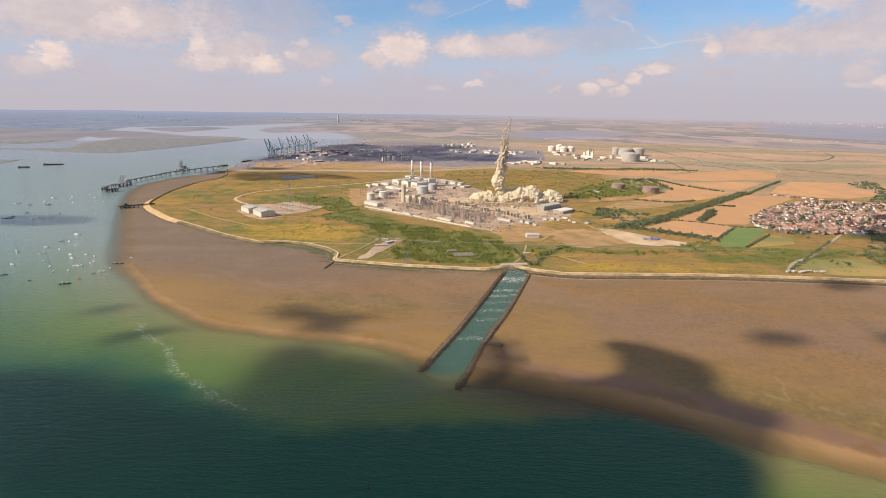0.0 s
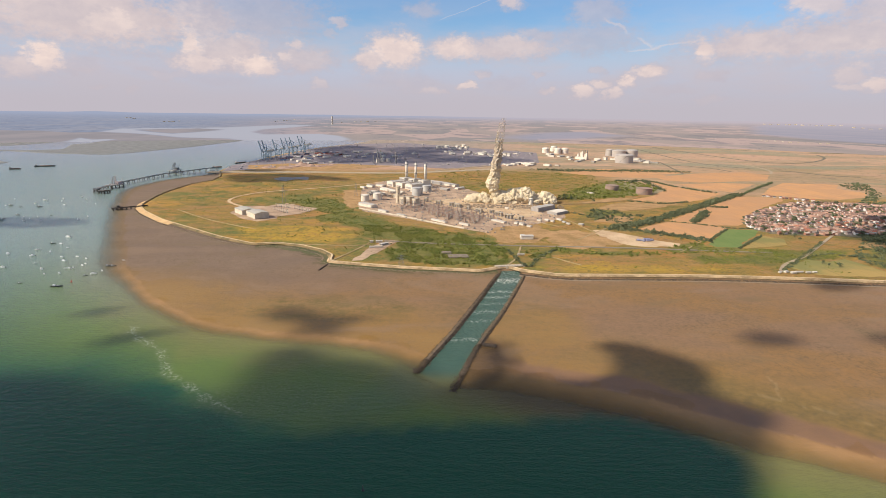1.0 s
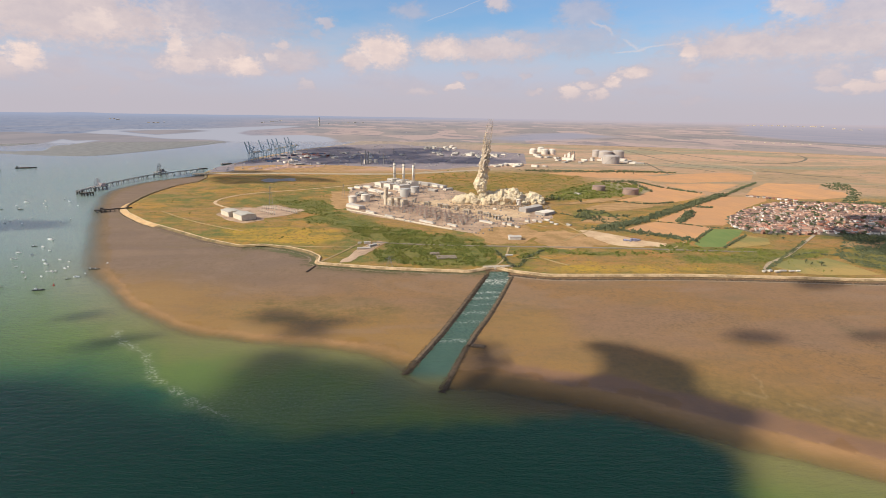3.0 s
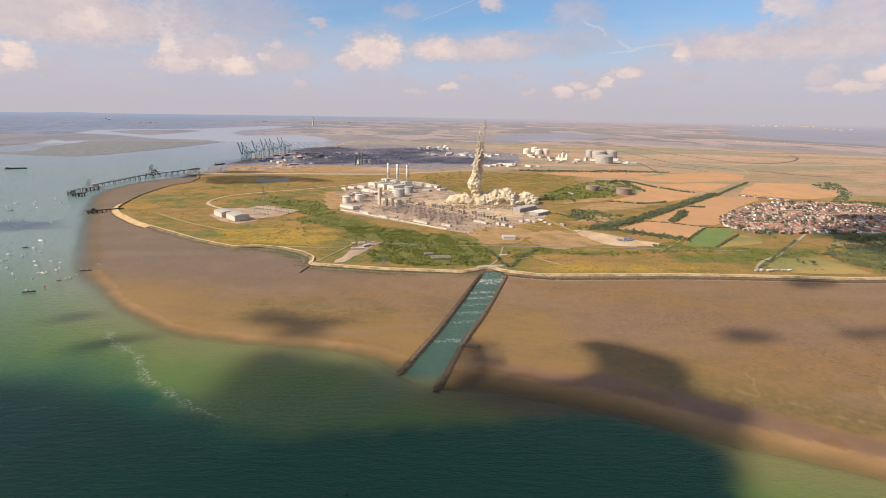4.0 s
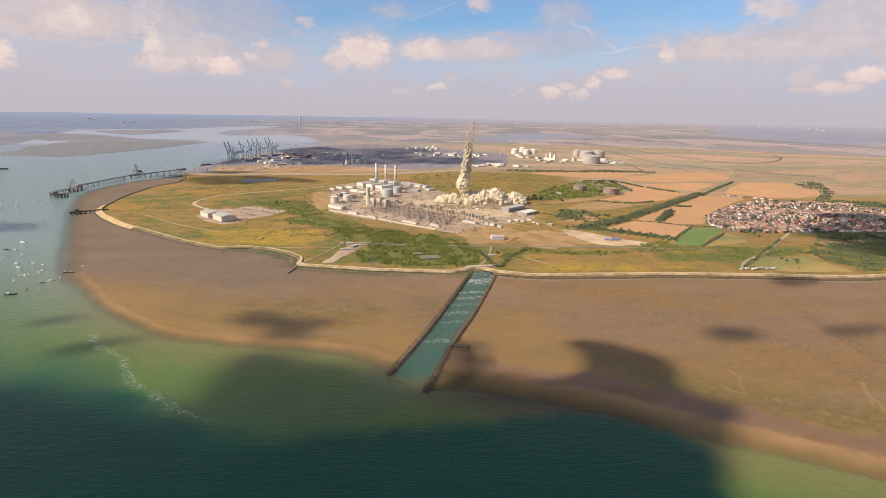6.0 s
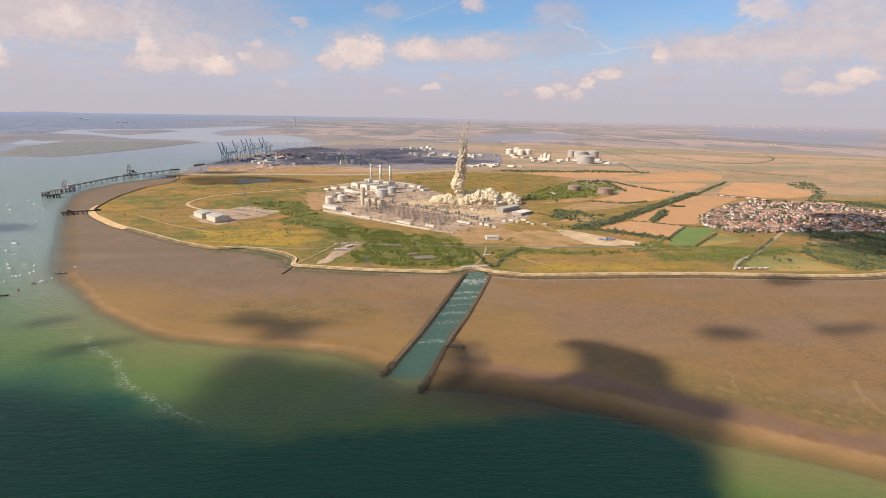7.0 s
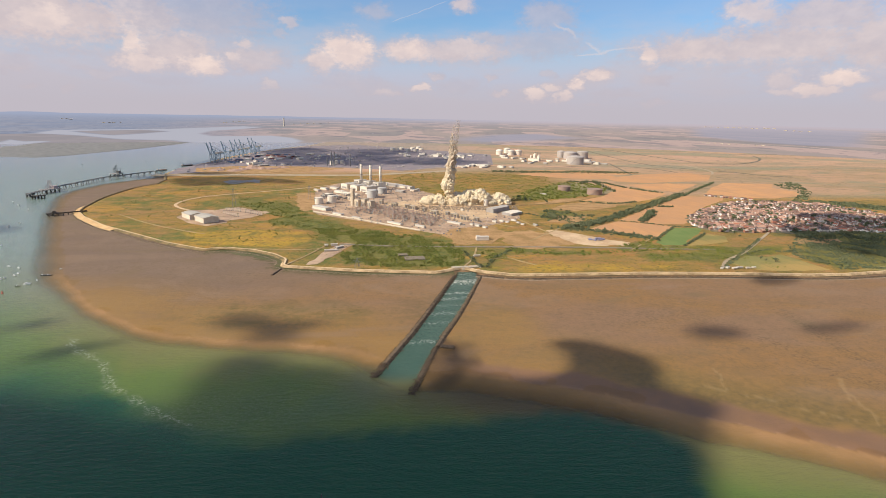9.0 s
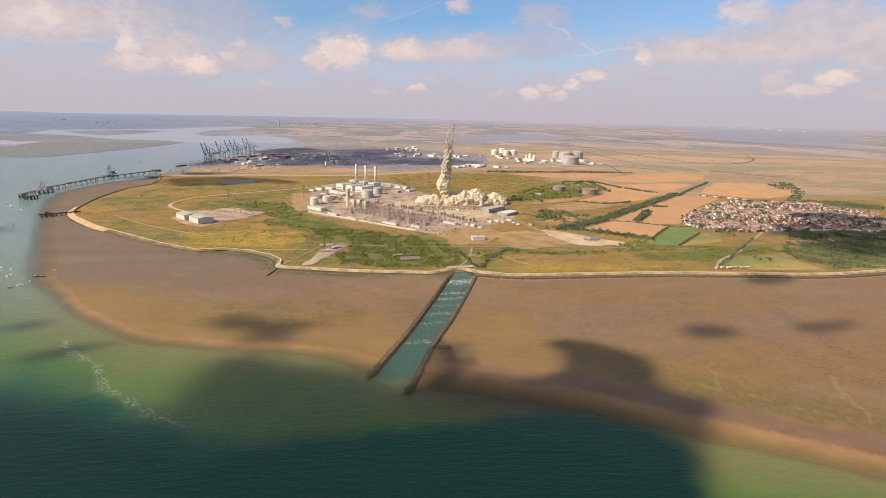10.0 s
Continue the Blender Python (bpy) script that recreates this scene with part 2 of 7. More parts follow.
FAR_WATER = [(-3298, 5306), (-3665, 6279), (-3474, 6619), (-3156, 6921), (-2864, 7222), (-2728, 8108), (-2476, 9305), (-2063, 9140), (-2046, 7680), (-2156, 6802), (-1973, 5847), (-1689, 5318), (-1494, 5388), (-1220, 5639), (-909, 5174), (-717, 4547), (-722, 4096), (-864, 3632), (-1225, 3435), (-1452, 4079), (-1699, 4372), (-1891, 4415), (-2113, 4450), (-2381, 4694), (-2665, 4970), (-2935, 5147)]
FAR_SHADE = [(602, 5403), (1286, 6984), (2171, 7813), (2264, 6251), (1385, 5157), (782, 4765)]
FIELD_A = [(482, 2068), (610, 2148), (766, 2104), (881, 2001), (782, 1917), (671, 1922), (564, 1981)]
FIELD_B = [(744, 1830), (754, 1686), (803, 1601), (837, 1534), (719, 1410), (611, 1337), (566, 1351), (519, 1393), (605, 1470), (701, 1603)]
FIELD_C = [(861, 1482), (919, 1477), (962, 1451), (940, 1410), (835, 1313), (755, 1236), (703, 1175), (685, 1122), (626, 1065), (569, 1067), (501, 1110), (612, 1233), (791, 1416)]
FIELD_D = [(494, 1097), (560, 1072), (590, 1041), (499, 933), (444, 966), (393, 1013), (435, 1053)]
FIELD_E = [(800, 1937), (1020, 2096), (1262, 2168), (1309, 2072), (1179, 1879), (1062, 1850), (900, 1801), (810, 1838)]
FIELD_F = [(1065, 1677), (1201, 1818), (1376, 1792), (1290, 1687), (1308, 1590), (1236, 1495), (1118, 1444), (1032, 1457), (1001, 1506), (949, 1522)]
FIELD_G = [(538, 2228), (753, 2234), (1041, 2139), (862, 2036), (682, 2157)]
FIELD_H = [(799, 1746), (974, 1794), (1078, 1775), (892, 1574), (816, 1627)]
GREEN = [(584, 1030), (644, 1023), (609, 976), (542, 905), (523, 876), (483, 878), (480, 898), (508, 933)]
PASTURE = [(525, 872), (552, 906), (621, 972), (645, 946), (621, 901), (574, 883)]
LINKS = [(530, 754), (586, 801), (615, 790), (653, 807), (661, 753), (665, 714), (589, 711), (549, 719)]
MEADOW = [(691, 710), (761, 733), (818, 730), (799, 712)]
LOT = [(305, 1007), (333, 999), (382, 944), (431, 899), (408, 874), (339, 882), (296, 913)]
BARE_A = [(203, 907), (242, 964), (303, 987), (302, 892), (248, 850), (213, 863)]
BARE_B = [(-31, 1310), (120, 1436), (253, 1299), (237, 1149), (146, 1085), (24, 1248)]
BARE_C = [(119, 1021), (206, 1060), (216, 967), (176, 893), (117, 890), (93, 959)]
BARE_D = [(-266, 1509), (-215, 1514), (-190, 1332), (-184, 1201), (-215, 1245)]
YARD = [(-192, 1263), (-166, 1181), (-25, 1068), (55, 1002), (108, 960), (136, 1002), (209, 1060), (280, 1126), (299, 1209), (250, 1299), (138, 1459), (32, 1693), (-39, 1774), (-171, 1729), (-221, 1586)]
SUBSTATION = [(-393, 1239), (-360, 1274), (-273, 1202), (-294, 1143), (-337, 1101)]
SHEDYARD = [(-449, 1139), (-453, 1226), (-375, 1232), (-331, 1083), (-361, 1051), (-400, 1078)]
HUTYARD = [(-109, 846), (-81, 904), (-64, 896), (-84, 839), (-111, 769), (-126, 765)]
SHADED_YARD = [(-790, 1963), (-829, 2154), (-803, 2425), (-748, 3128), (-588, 3751), (-270, 4056), (65, 3706), (589, 3159), (478, 2480), (39, 2160), (-199, 2270), (-531, 2247), (-657, 2043)]
POND = [(-536, 1753), (-524, 1801), (-487, 1788), (-458, 1822), (-429, 1792), (-425, 1731), (-461, 1743), (-477, 1698), (-509, 1710)]
SCRUB_A = [(-149, 1026), (-46, 1011), (51, 957), (119, 874), (110, 767), (66, 741), (0, 750), (-69, 771), (-83, 832), (-60, 896), (-127, 955)]
SCRUB_B = [(148, 844), (209, 863), (277, 837), (371, 841), (425, 899), (491, 928), (465, 877), (524, 865), (586, 868), (555, 822), (435, 838), (304, 810), (209, 826), (142, 751)]
SCRUB_C = [(331, 1445), (450, 1628), (596, 1814), (693, 1764), (701, 1603), (521, 1432), (354, 1379)]
SCRUB_D = [(-377, 1334), (-267, 1362), (-180, 1173), (-223, 1129), (-323, 1236)]
WOOD_A = [(849, 1013), (905, 973), (1141, 1039), (975, 837), (824, 717), (687, 716), (669, 763), (678, 825), (761, 910)]
WOOD_B = [(1375, 1791), (1470, 1862), (1488, 1798), (1415, 1703), (1360, 1592), (1233, 1447), (1129, 1363), (1121, 1382), (1257, 1515), (1344, 1644), (1314, 1669)]
WOOD_D = [(1101, 1381), (1219, 1406), (1300, 1370), (1347, 1298), (1279, 1230), (1231, 1294), (1138, 1309), (1059, 1306)]
SCRUB_E = [(-275, 1093), (-232, 1158), (-170, 1140), (-106, 1079), (0, 954), (0, 904), (-63, 921), (-106, 903), (-150, 952), (-179, 1037), (-235, 1053)]
SCRUB_F = [(-406, 1426), (-339, 1449), (-291, 1318), (-198, 1209), (-181, 1160), (-246, 1186), (-322, 1291), (-375, 1332)]
HEATH = [(0, 1964), (163, 2189), (394, 2166), (496, 2006), (800, 1992), (759, 1692), (437, 1487), (310, 1428), (175, 1474), (51, 1584)]
SHOREWEED = [(-294, 878), (-241, 870), (-173, 819), (-168, 795), (-212, 815), (-258, 844)]
GREENSTRIP = [(415, 812), (562, 866), (701, 859), (646, 813), (536, 778), (413, 771)]
WOOD_C = [(326, 1211), (416, 1248), (466, 1165), (406, 1068), (335, 1105)]
BELT_A = [(817, 997), (905, 1018), (1061, 1004), (1146, 969), (1046, 880), (957, 901), (869, 932), (786, 934)]
BELT_B = [(715, 870), (835, 894), (904, 848), (997, 837), (945, 790), (848, 801), (744, 827)]
BROWN = [(769, 924), (860, 922), (847, 894), (786, 877), (743, 887)]
VILLAGE = [(689, 1164), (744, 1210), (833, 1294), (947, 1370), (1049, 1372), (1172, 1334), (1208, 1227), (1177, 1119), (1028, 971), (942, 973), (843, 974), (782, 975), (709, 977), (644, 989), (641, 1058)]
ROAD_LOOP = [(-453, 1226), (-485, 1255), (-513, 1295), (-519, 1340), (-511, 1389), (-484, 1443), (-420, 1494), (-336, 1549), (-232, 1637), (-152, 1731)]
ROAD_RAIL_A = [(-822, 1920), (-666, 1940), (-466, 1966), (-214, 1960), (-48, 2000), (273, 2192)]
ROAD_PERIM = [(-178, 1209), (-101, 1144), (-2, 1052), (55, 1002)]
ROAD_VILLAGE = [(501, 730), (530, 769), (565, 796), (591, 814), (646, 867), (693, 914), (766, 986)]
ROAD_COAST = [(-90, 895), (18, 876), (115, 873), (171, 869), (286, 867), (397, 858), (486, 848), (559, 844)]
TRACK_A = [(401, 836), (438, 875), (480, 923)]
TRACK_B = [(-298, 870), (-210, 863), (-133, 856), (-112, 869)]
TRACK_C = [(-155, 767), (-129, 830), (-112, 885)]
TRACK_D = [(106, 749), (127, 791), (144, 867)]
TRACK_E = [(250, 914), (300, 977), (349, 1036)]
HEDGE_A = [(870, 1515), (775, 1415), (657, 1299), (532, 1170), (414, 1057), (361, 1037)]
HEDGE_B = [(498, 1104), (559, 1067), (589, 1036), (643, 1034)]
HEDGE_C = [(497, 928), (584, 1030)]
HEDGE_D = [(521, 872), (563, 915), (619, 972)]
HEDGE_E = [(616, 1816), (738, 1830), (754, 1686), (797, 1588), (826, 1544)]
HEDGE_F = [(506, 1373), (585, 1326), (661, 1368)]
HEDGE_G = [(340, 1025), (397, 1013), (444, 966), (493, 924)]
HEDGE_H = [(547, 1095), (596, 1161), (635, 1220)]
HEDGE_I = [(685, 1293), (722, 1287)]
HEDGE_J = [(858, 1482), (986, 1631), (1159, 1814)]
HEDGE_K = [(408, 2165), (610, 2148), (802, 2173), (1003, 2156)]
JETTY = [(-919, 1427), (-935, 1584), (-924, 1798), (-840, 2042)]
JETTY_B = [(-718, 1169), (-664, 1211)]
FOAM = [(-318, 521), (-302, 495), (-273, 474), (-256, 460), (-249, 444), (-235, 427), (-230, 417), (-217, 407), (-207, 401), (-190, 384), (-172, 371), (-149, 358)]
DITCH_A = [(1361, 3627), (1304, 3115), (1260, 2662), (1311, 2437), (1399, 2322)]
DITCH_B = [(1574, 3923), (1594, 3168), (1622, 2752), (1735, 2612), (2006, 2780), (2258, 3076), (2363, 3309)]
DITCH_C = [(1499, 4116), (1801, 4115), (2392, 4409), (3006, 4644)]
DITCH_D = [(1458, 2259), (1515, 2200), (1546, 2081), (1644, 2036)]
DITCH_E = [(1095, 2605), (990, 2154), (968, 2069)]
DITCH_F = [(813, 2418), (1044, 2480), (1200, 2369), (1225, 2184)]
DITCH_G = [(2052, 3774), (2265, 3484), (2607, 3449), (3096, 3755)]
BANK_A = [(2727, 4844), (2838, 4689), (3123, 4673), (3207, 4445)]
BANK_B = [(1164, 3006), (1359, 2812), (1475, 2544), (1432, 2256), (1341, 2115)]
RAIL_B = [(-6, 2066), (188, 2301), (476, 2539), (767, 2616), (995, 2559)]
SPOTS_A = [(-771, 2186), (-636, 2283), (-348, 2300), (-195, 2221), (-317, 2089), (-557, 1994), (-719, 2034)]
BARE_E = [(376, 1240), (468, 1345), (577, 1385), (640, 1347), (547, 1274), (442, 1225)]
BARE_F = [(356, 1325), (478, 1424), (568, 1447), (474, 1364)]
BARE_G = [(203, 986), (273, 1005), (300, 974), (325, 889), (267, 866), (203, 892)]
BARE_H = [(387, 1165), (443, 1151), (401, 1073), (331, 1086)]
OCHRE_A = [(-383, 999), (-246, 1019), (-164, 993), (-142, 918), (-174, 873), (-273, 884), (-339, 906)]
OCHRE_B = [(149, 745), (258, 775), (352, 755), (455, 742), (340, 725), (192, 718)]
FAR_BLUE = [(4556, 7839), (4255, 6598), (4111, 5715), (4188, 5086), (4659, 4838), (14283, 14956), (17317, 23248), (17922, 27988), (8601, 14855)]
GROYNE = [(-166, 723), (-164, 734), (-159, 758)]
TRACK_F = [(-17, 1347), (102, 1209), (210, 1078), (247, 1035)]
TRACK_G = [(247, 1282), (399, 1328), (534, 1385)]
TRACK_H = [(277, 1125), (293, 1038), (303, 987)]
TRACK_I = [(-579, 1174), (-486, 1081), (-409, 1021), (-338, 977)]
TRACK_L = [(147, 782), (182, 804), (198, 778), (218, 754)]
POPLARS = [(634, 1757), (713, 1827), (687, 1627), (685, 1566)]
POPLARS_B = [(316, 1375), (348, 1407), (369, 1380)]
HEDGE_L = [(117, 854), (132, 744)]
HEDGE_M = [(141, 745), (161, 802), (207, 855)]
HEDGE_N = [(299, 1209), (346, 1143), (388, 1084), (416, 1063)]
HEDGE_O = [(499, 727), (565, 790), (700, 923)]
HEDGE_P = [(593, 809), (656, 846), (665, 822), (702, 829)]
DEEP_SHADE_EDGE = [(-467, 458), (-406, 466), (-349, 469), (-300, 490), (-258, 462), (-238, 431), (-219, 407), (-189, 381), (-155, 359), (-126, 344), (-94, 331), (-68, 336), (-45, 342), (-12, 344), (21, 345), (51, 348), (81, 353), (117, 356), (151, 351), (176, 338), (194, 324), (205, 305), (204, 287), (197, 266), (187, 239)]
FAR_TONGUE = [(-3333, 6009), (-3178, 6411), (-2954, 6768), (-2509, 6400), (-2468, 5645), (-2513, 5162), (-2880, 5477)]
SQUIGGLE_A = [(266, 387), (276, 381), (282, 378), (282, 392), (292, 404), (292, 422)]
SQUIGGLE_B = [(291, 370), (303, 366), (306, 361), (317, 358), (322, 346), (333, 343), (340, 335), (352, 329)]
SQUIGGLE_C = [(374, 358), (390, 384), (396, 393), (405, 395)]
SQUIGGLE_D = [(394, 393), (381, 373), (381, 360), (374, 347), (377, 340), (364, 321)]
RUNNEL_A = [(464, 561), (462, 517), (453, 474), (448, 433), (453, 398)]
RUNNEL_B = [(384, 485), (395, 450), (399, 418), (410, 392), (424, 369)]
SHADE_SEA = [(-98, 329), (-74, 336), (-54, 351), (-22, 374), (14, 395), (34, 415), (60, 421), (98, 410), (149, 387), (188, 366), (220, 348), (243, 338), (228, 320), (214, 305), (206, 287), (197, 271), (187, 252), (165, 220), (77, 216), (-8, 220), (-93, 223), (-109, 293)]
SHADE_SEAL = [(-438, 398), (-363, 411), (-341, 418), (-311, 413), (-274, 403), (-241, 391), (-213, 378), (-182, 365), (-152, 352), (-115, 336), (-90, 329), (-90, 297), (-100, 263), (-93, 223), (-149, 226), (-244, 244), (-321, 280), (-381, 325)]
SHADE_MUD = [(161, 485), (189, 488), (208, 476), (229, 458), (247, 443), (243, 424), (229, 398), (232, 384), (247, 372), (263, 366), (260, 354), (242, 336), (217, 342), (186, 362), (148, 382), (105, 400), (64, 415), (40, 424), (51, 432), (84, 418), (121, 405), (149, 416), (167, 437), (169, 460)]
SHADE_MUDB = [(52, 491), (69, 496), (78, 471), (72, 442), (56, 434), (39, 434)]
SHADE_C = [(313, 508), (347, 523), (375, 516), (381, 496), (348, 476), (316, 482)]
SHADE_D = [(456, 510), (484, 524), (487, 508), (460, 488), (445, 488)]
SHADE_D2 = [(474, 503), (514, 525), (540, 525), (526, 504), (490, 494), (462, 473)]
SHADE_E = [(525, 695), (571, 711), (588, 689), (576, 664), (525, 650), (508, 664)]
SHADE_F = [(-191, 554), (-182, 583), (-149, 579), (-106, 553), (-76, 560), (-64, 540), (-101, 525), (-97, 505), (-74, 499), (-118, 497), (-164, 501), (-135, 522), (-173, 533)]
SHADE_K = [(-723, 1800), (-699, 1885), (-602, 1875), (-518, 1917), (-366, 1841), (-261, 1768), (-305, 1706), (-437, 1742), (-470, 1669), (-541, 1678), (-577, 1636), (-666, 1699)]
SHADE_W = [(790, 1002), (926, 1086), (1151, 1156), (1200, 1075), (918, 810), (807, 782), (788, 851), (776, 931)]
SHADE_J = [(-162, 437), (-154, 467), (-124, 474), (-99, 454), (-46, 443), (-15, 423), (10, 400), (-45, 345), (-93, 328), (-126, 344), (-172, 372), (-170, 391)]
SHADE_H = [(-402, 550), (-389, 566), (-367, 579), (-347, 565), (-363, 552), (-377, 537)]
SHADE_I = [(-338, 476), (-324, 496), (-299, 509), (-262, 511), (-247, 502), (-281, 495), (-294, 480), (-315, 463)]


# ---- plan helpers ----
def rounded_line(points, times=2, closed=False):
    """The points with their corners cut, so that a line bends softly."""
    p = np.array(points, float)
    for _ in range(times):
        q = np.roll(p, -1, 0) if closed else p[1:]
        a = p if closed else p[:-1]
        cut = np.stack([0.75 * a + 0.25 * q, 0.25 * a + 0.75 * q], 1).reshape(-1, 2)
        p = cut if closed else np.vstack([p[:1], cut, p[-1:]])
    return p


def dense(points, gap=16.0):
    got = []
    for (ax, ay), (bx, by) in zip(points[:-1], points[1:]):
        n = max(1, int(math.hypot(bx - ax, by - ay) / gap))
        got += [(ax + (bx - ax) * i / n, ay + (by - ay) * i / n) for i in range(n)]
    return got + [points[-1]]


def inside(poly, x, y):
    poly = np.array(poly, float)
    r = np.zeros(x.shape, bool)
    for (ax, ay), (bx, by) in zip(poly, np.roll(poly, -1, 0)):
        if ay != by:
            r ^= ((ay > y) != (by > y)) & (x < (bx - ax) * (y - ay) / (by - ay) + ax)
    return r


def away(line, x, y, closed=False):
    """The distance of each place from a line."""
    line = np.array(line, float)
    ends = np.roll(line, -1, 0) if closed else line[1:]
    best = np.full(x.shape, 1e12)
    for (ax, ay), (bx, by) in zip(line, ends):
        dx, dy = bx - ax, by - ay
        u = np.clip(((x - ax) * dx + (y - ay) * dy) / max(dx * dx + dy * dy, 1e-9), 0, 1)
        best = np.minimum(best, (x - ax - u * dx) ** 2 + (y - ay - u * dy) ** 2)
    return np.sqrt(best)


def signed(poly, x, y):
    return np.where(inside(poly, x, y), 1, -1) * away(poly, x, y, True)


def smooth(v, lo, hi):
    u = np.clip((v - lo) / (hi - lo), 0, 1)
    return u * u * (3 - 2 * u)


def wobble(x, y, size, seed=0):
    """Cheap soft noise, -1 to 1."""
    r = np.random.RandomState(seed)
    v = np.zeros(x.shape)
    for k in range(7):
        a, ph, s = r.uniform(0, 6.28), r.uniform(0, 6.28), r.uniform(0.6, 1.8) / size
        v += np.sin((x * math.cos(a) + y * math.sin(a)) * s * 6.28 + ph)
    return v / 4.0


def mesh_object(name, verts, faces, mat, parent=None, soft=False, attrs=None):
    me = bpy.data.meshes.new(name)
    me.from_pydata([tuple(v) for v in verts] if not isinstance(verts, list) else verts, [], faces if isinstance(faces, list) else faces.tolist())
    me.materials.append(mat)
    if soft:
        me.shade_smooth()
    for key, val in (attrs or {}).items():
        a = me.attributes.new(key, "FLOAT", "POINT")
        a.data.foreach_set("value", np.asarray(val, np.float32))
    ob = new(name, me)
    if parent:
        ob.parent = parent
    return ob


def structure(ob, label, category):
    return tagged(ob, label, category, kind="structure")


# ---- materials: ground ----
def ground_material():
    m, nt = material("ground")
    p = place(nt)
    land, shore, damp = attr(nt, "land"), attr(nt, "shore"), attr(nt, "damp")
    scrub, weed, marsh, green = attr(nt, "scrub"), attr(nt, "weed"), attr(nt, "marsh"), attr(nt, "lush")
    big, mid, fine = grain(nt, p, 0.006, 4), grain(nt, p, 0.028, 5, 0.6), grain(nt, p, 0.14, 5, 0.7)
    speck = grain(nt, p, 0.45, 3, 0.6)
    warped = nt.nodes.new("ShaderNodeVectorMath")
    warped.operation = "ADD"
    nz = nt.nodes.new("ShaderNodeTexNoise")
    put(nt, nz.inputs["Vector"], p), put(nt, nz.inputs["Scale"], 0.012), put(nt, nz.inputs["Detail"], 4.0)
    wv = nt.nodes.new("ShaderNodeVectorMath")
    wv.operation = "SCALE"
    put(nt, wv.inputs[0], nz.outputs["Color"]), put(nt, wv.inputs["Scale"], 70.0)
    put(nt, warped.inputs[0], p), put(nt, warped.inputs[1], wv.outputs[0])
    plot = parcels(nt, warped.outputs[0], 0.012)
    plot_b = parcels(nt, scaled(nt, warped.outputs[0], 0.0022, 0.0065, 0.002, 0, 0, 0, 0.15), 1.0)
    streak = grain(nt, scaled(nt, p, 0.012, 0.020, 0.01, 3, 5, 0, 0.12), 1.0, 5, 0.65, 0.5)
    grass = mix(nt, step(nt, big, 0.36, 0.60), rgb(0.440, 0.222, 0.034), rgb(0.285, 0.168, 0.034))
    grass = mix(nt, calc(nt, "MULTIPLY", plot, 0.5), grass, rgb(0.215, 0.160, 0.045))
    rust = grain(nt, scaled(nt, p, 0.005, 0.013, 0.01, 21, 13, 0, 0.15), 1.0, 5, 0.65, 0.8)
    grass = mix(nt, step(nt, rust, 0.49, 0.60, 0, 0.8), grass, rgb(0.355, 0.165, 0.048))
    grass = mix(nt, step(nt, streak, 0.52, 0.64, 0, 0.65), grass, rgb(0.112, 0.106, 0.024))
    lean = grain(nt, scaled(nt, p, 0.020, 0.036, 0.02, 9, 4, 0, 0.08), 1.0, 5, 0.65, 0.4)
    grass = mix(nt, step(nt, lean, 0.50, 0.62, 0, 0.8), grass, rgb(0.330, 0.185, 0.070))
    grass = mix(nt, step(nt, lean, 0.46, 0.36, 0, 0.7), grass, rgb(0.122, 0.112, 0.028))
    grass = mix(nt, calc(nt, "MULTIPLY", green, step(nt, mid, 0.62, 0.42)), grass, mix(nt, step(nt, fine, 0.4, 0.6), rgb(0.092, 0.112, 0.022), rgb(0.175, 0.158, 0.034)))
    grass = mix(nt, step(nt, fine, 0.53, 0.66, 0, 0.75), grass, rgb(0.085, 0.082, 0.024))
    grass = mix(nt, step(nt, speck, 0.54, 0.66, 0, 0.5), grass, rgb(0.45, 0.285, 0.085))
    grass = mix(nt, calc(nt, "MULTIPLY", attr(nt, "ochre"), step(nt, fine, 0.66, 0.45, 0.1, 0.9)), grass, mix(nt, step(nt, lean, 0.4, 0.6), rgb(0.47, 0.275, 0.032), rgb(0.37, 0.225, 0.036)))
    dry = grain(nt, scaled(nt, p, 0.0075, 0.0120, 0.01, 31, 7, 0, -0.25), 1.0, 6, 0.62, 0.9)
    grass = mix(nt, step(nt, dry, 0.54, 0.62, 0, 0.6), grass, mix(nt, step(nt, fine, 0.4, 0.6), rgb(0.345, 0.185, 0.060), rgb(0.265, 0.150, 0.058)))
    grass = mix(nt, step(nt, dry, 0.44, 0.36, 0, 0.6), grass, mix(nt, step(nt, fine, 0.4, 0.6), rgb(0.165, 0.150, 0.038), rgb(0.105, 0.108, 0.028)))
    grit = grain(nt, p, 0.30, 4, 0.7)
    grass = mix(nt, step(nt, grit, 0.54, 0.64, 0, 0.45), grass, rgb(0.095, 0.088, 0.028))
    bush = mix(nt, step(nt, fine, 0.35, 0.65), rgb(0.078, 0.094, 0.020), rgb(0.185, 0.170, 0.038))
    grass = mix(nt, step(nt, calc(nt, "ADD", scrub, calc(nt, "MULTIPLY", calc(nt, "SUBTRACT", mid, 0.5), 1.4)), 0.42, 0.90, 0, 0.85), grass, bush)
    # the flat marsh inland: long pale plots, creeks and banks
    reed = mix(nt, step(nt, plot_b, 0.2, 0.8), rgb(0.47, 0.290, 0.175), rgb(0.330, 0.235, 0.135))
    reed = mix(nt, step(nt, streak, 0.50, 0.66, 0, 0.45), reed, rgb(0.48, 0.30, 0.20))
    reed = mix(nt, step(nt, mid, 0.52, 0.68, 0, 0.5), reed, rgb(0.200, 0.170, 0.100))
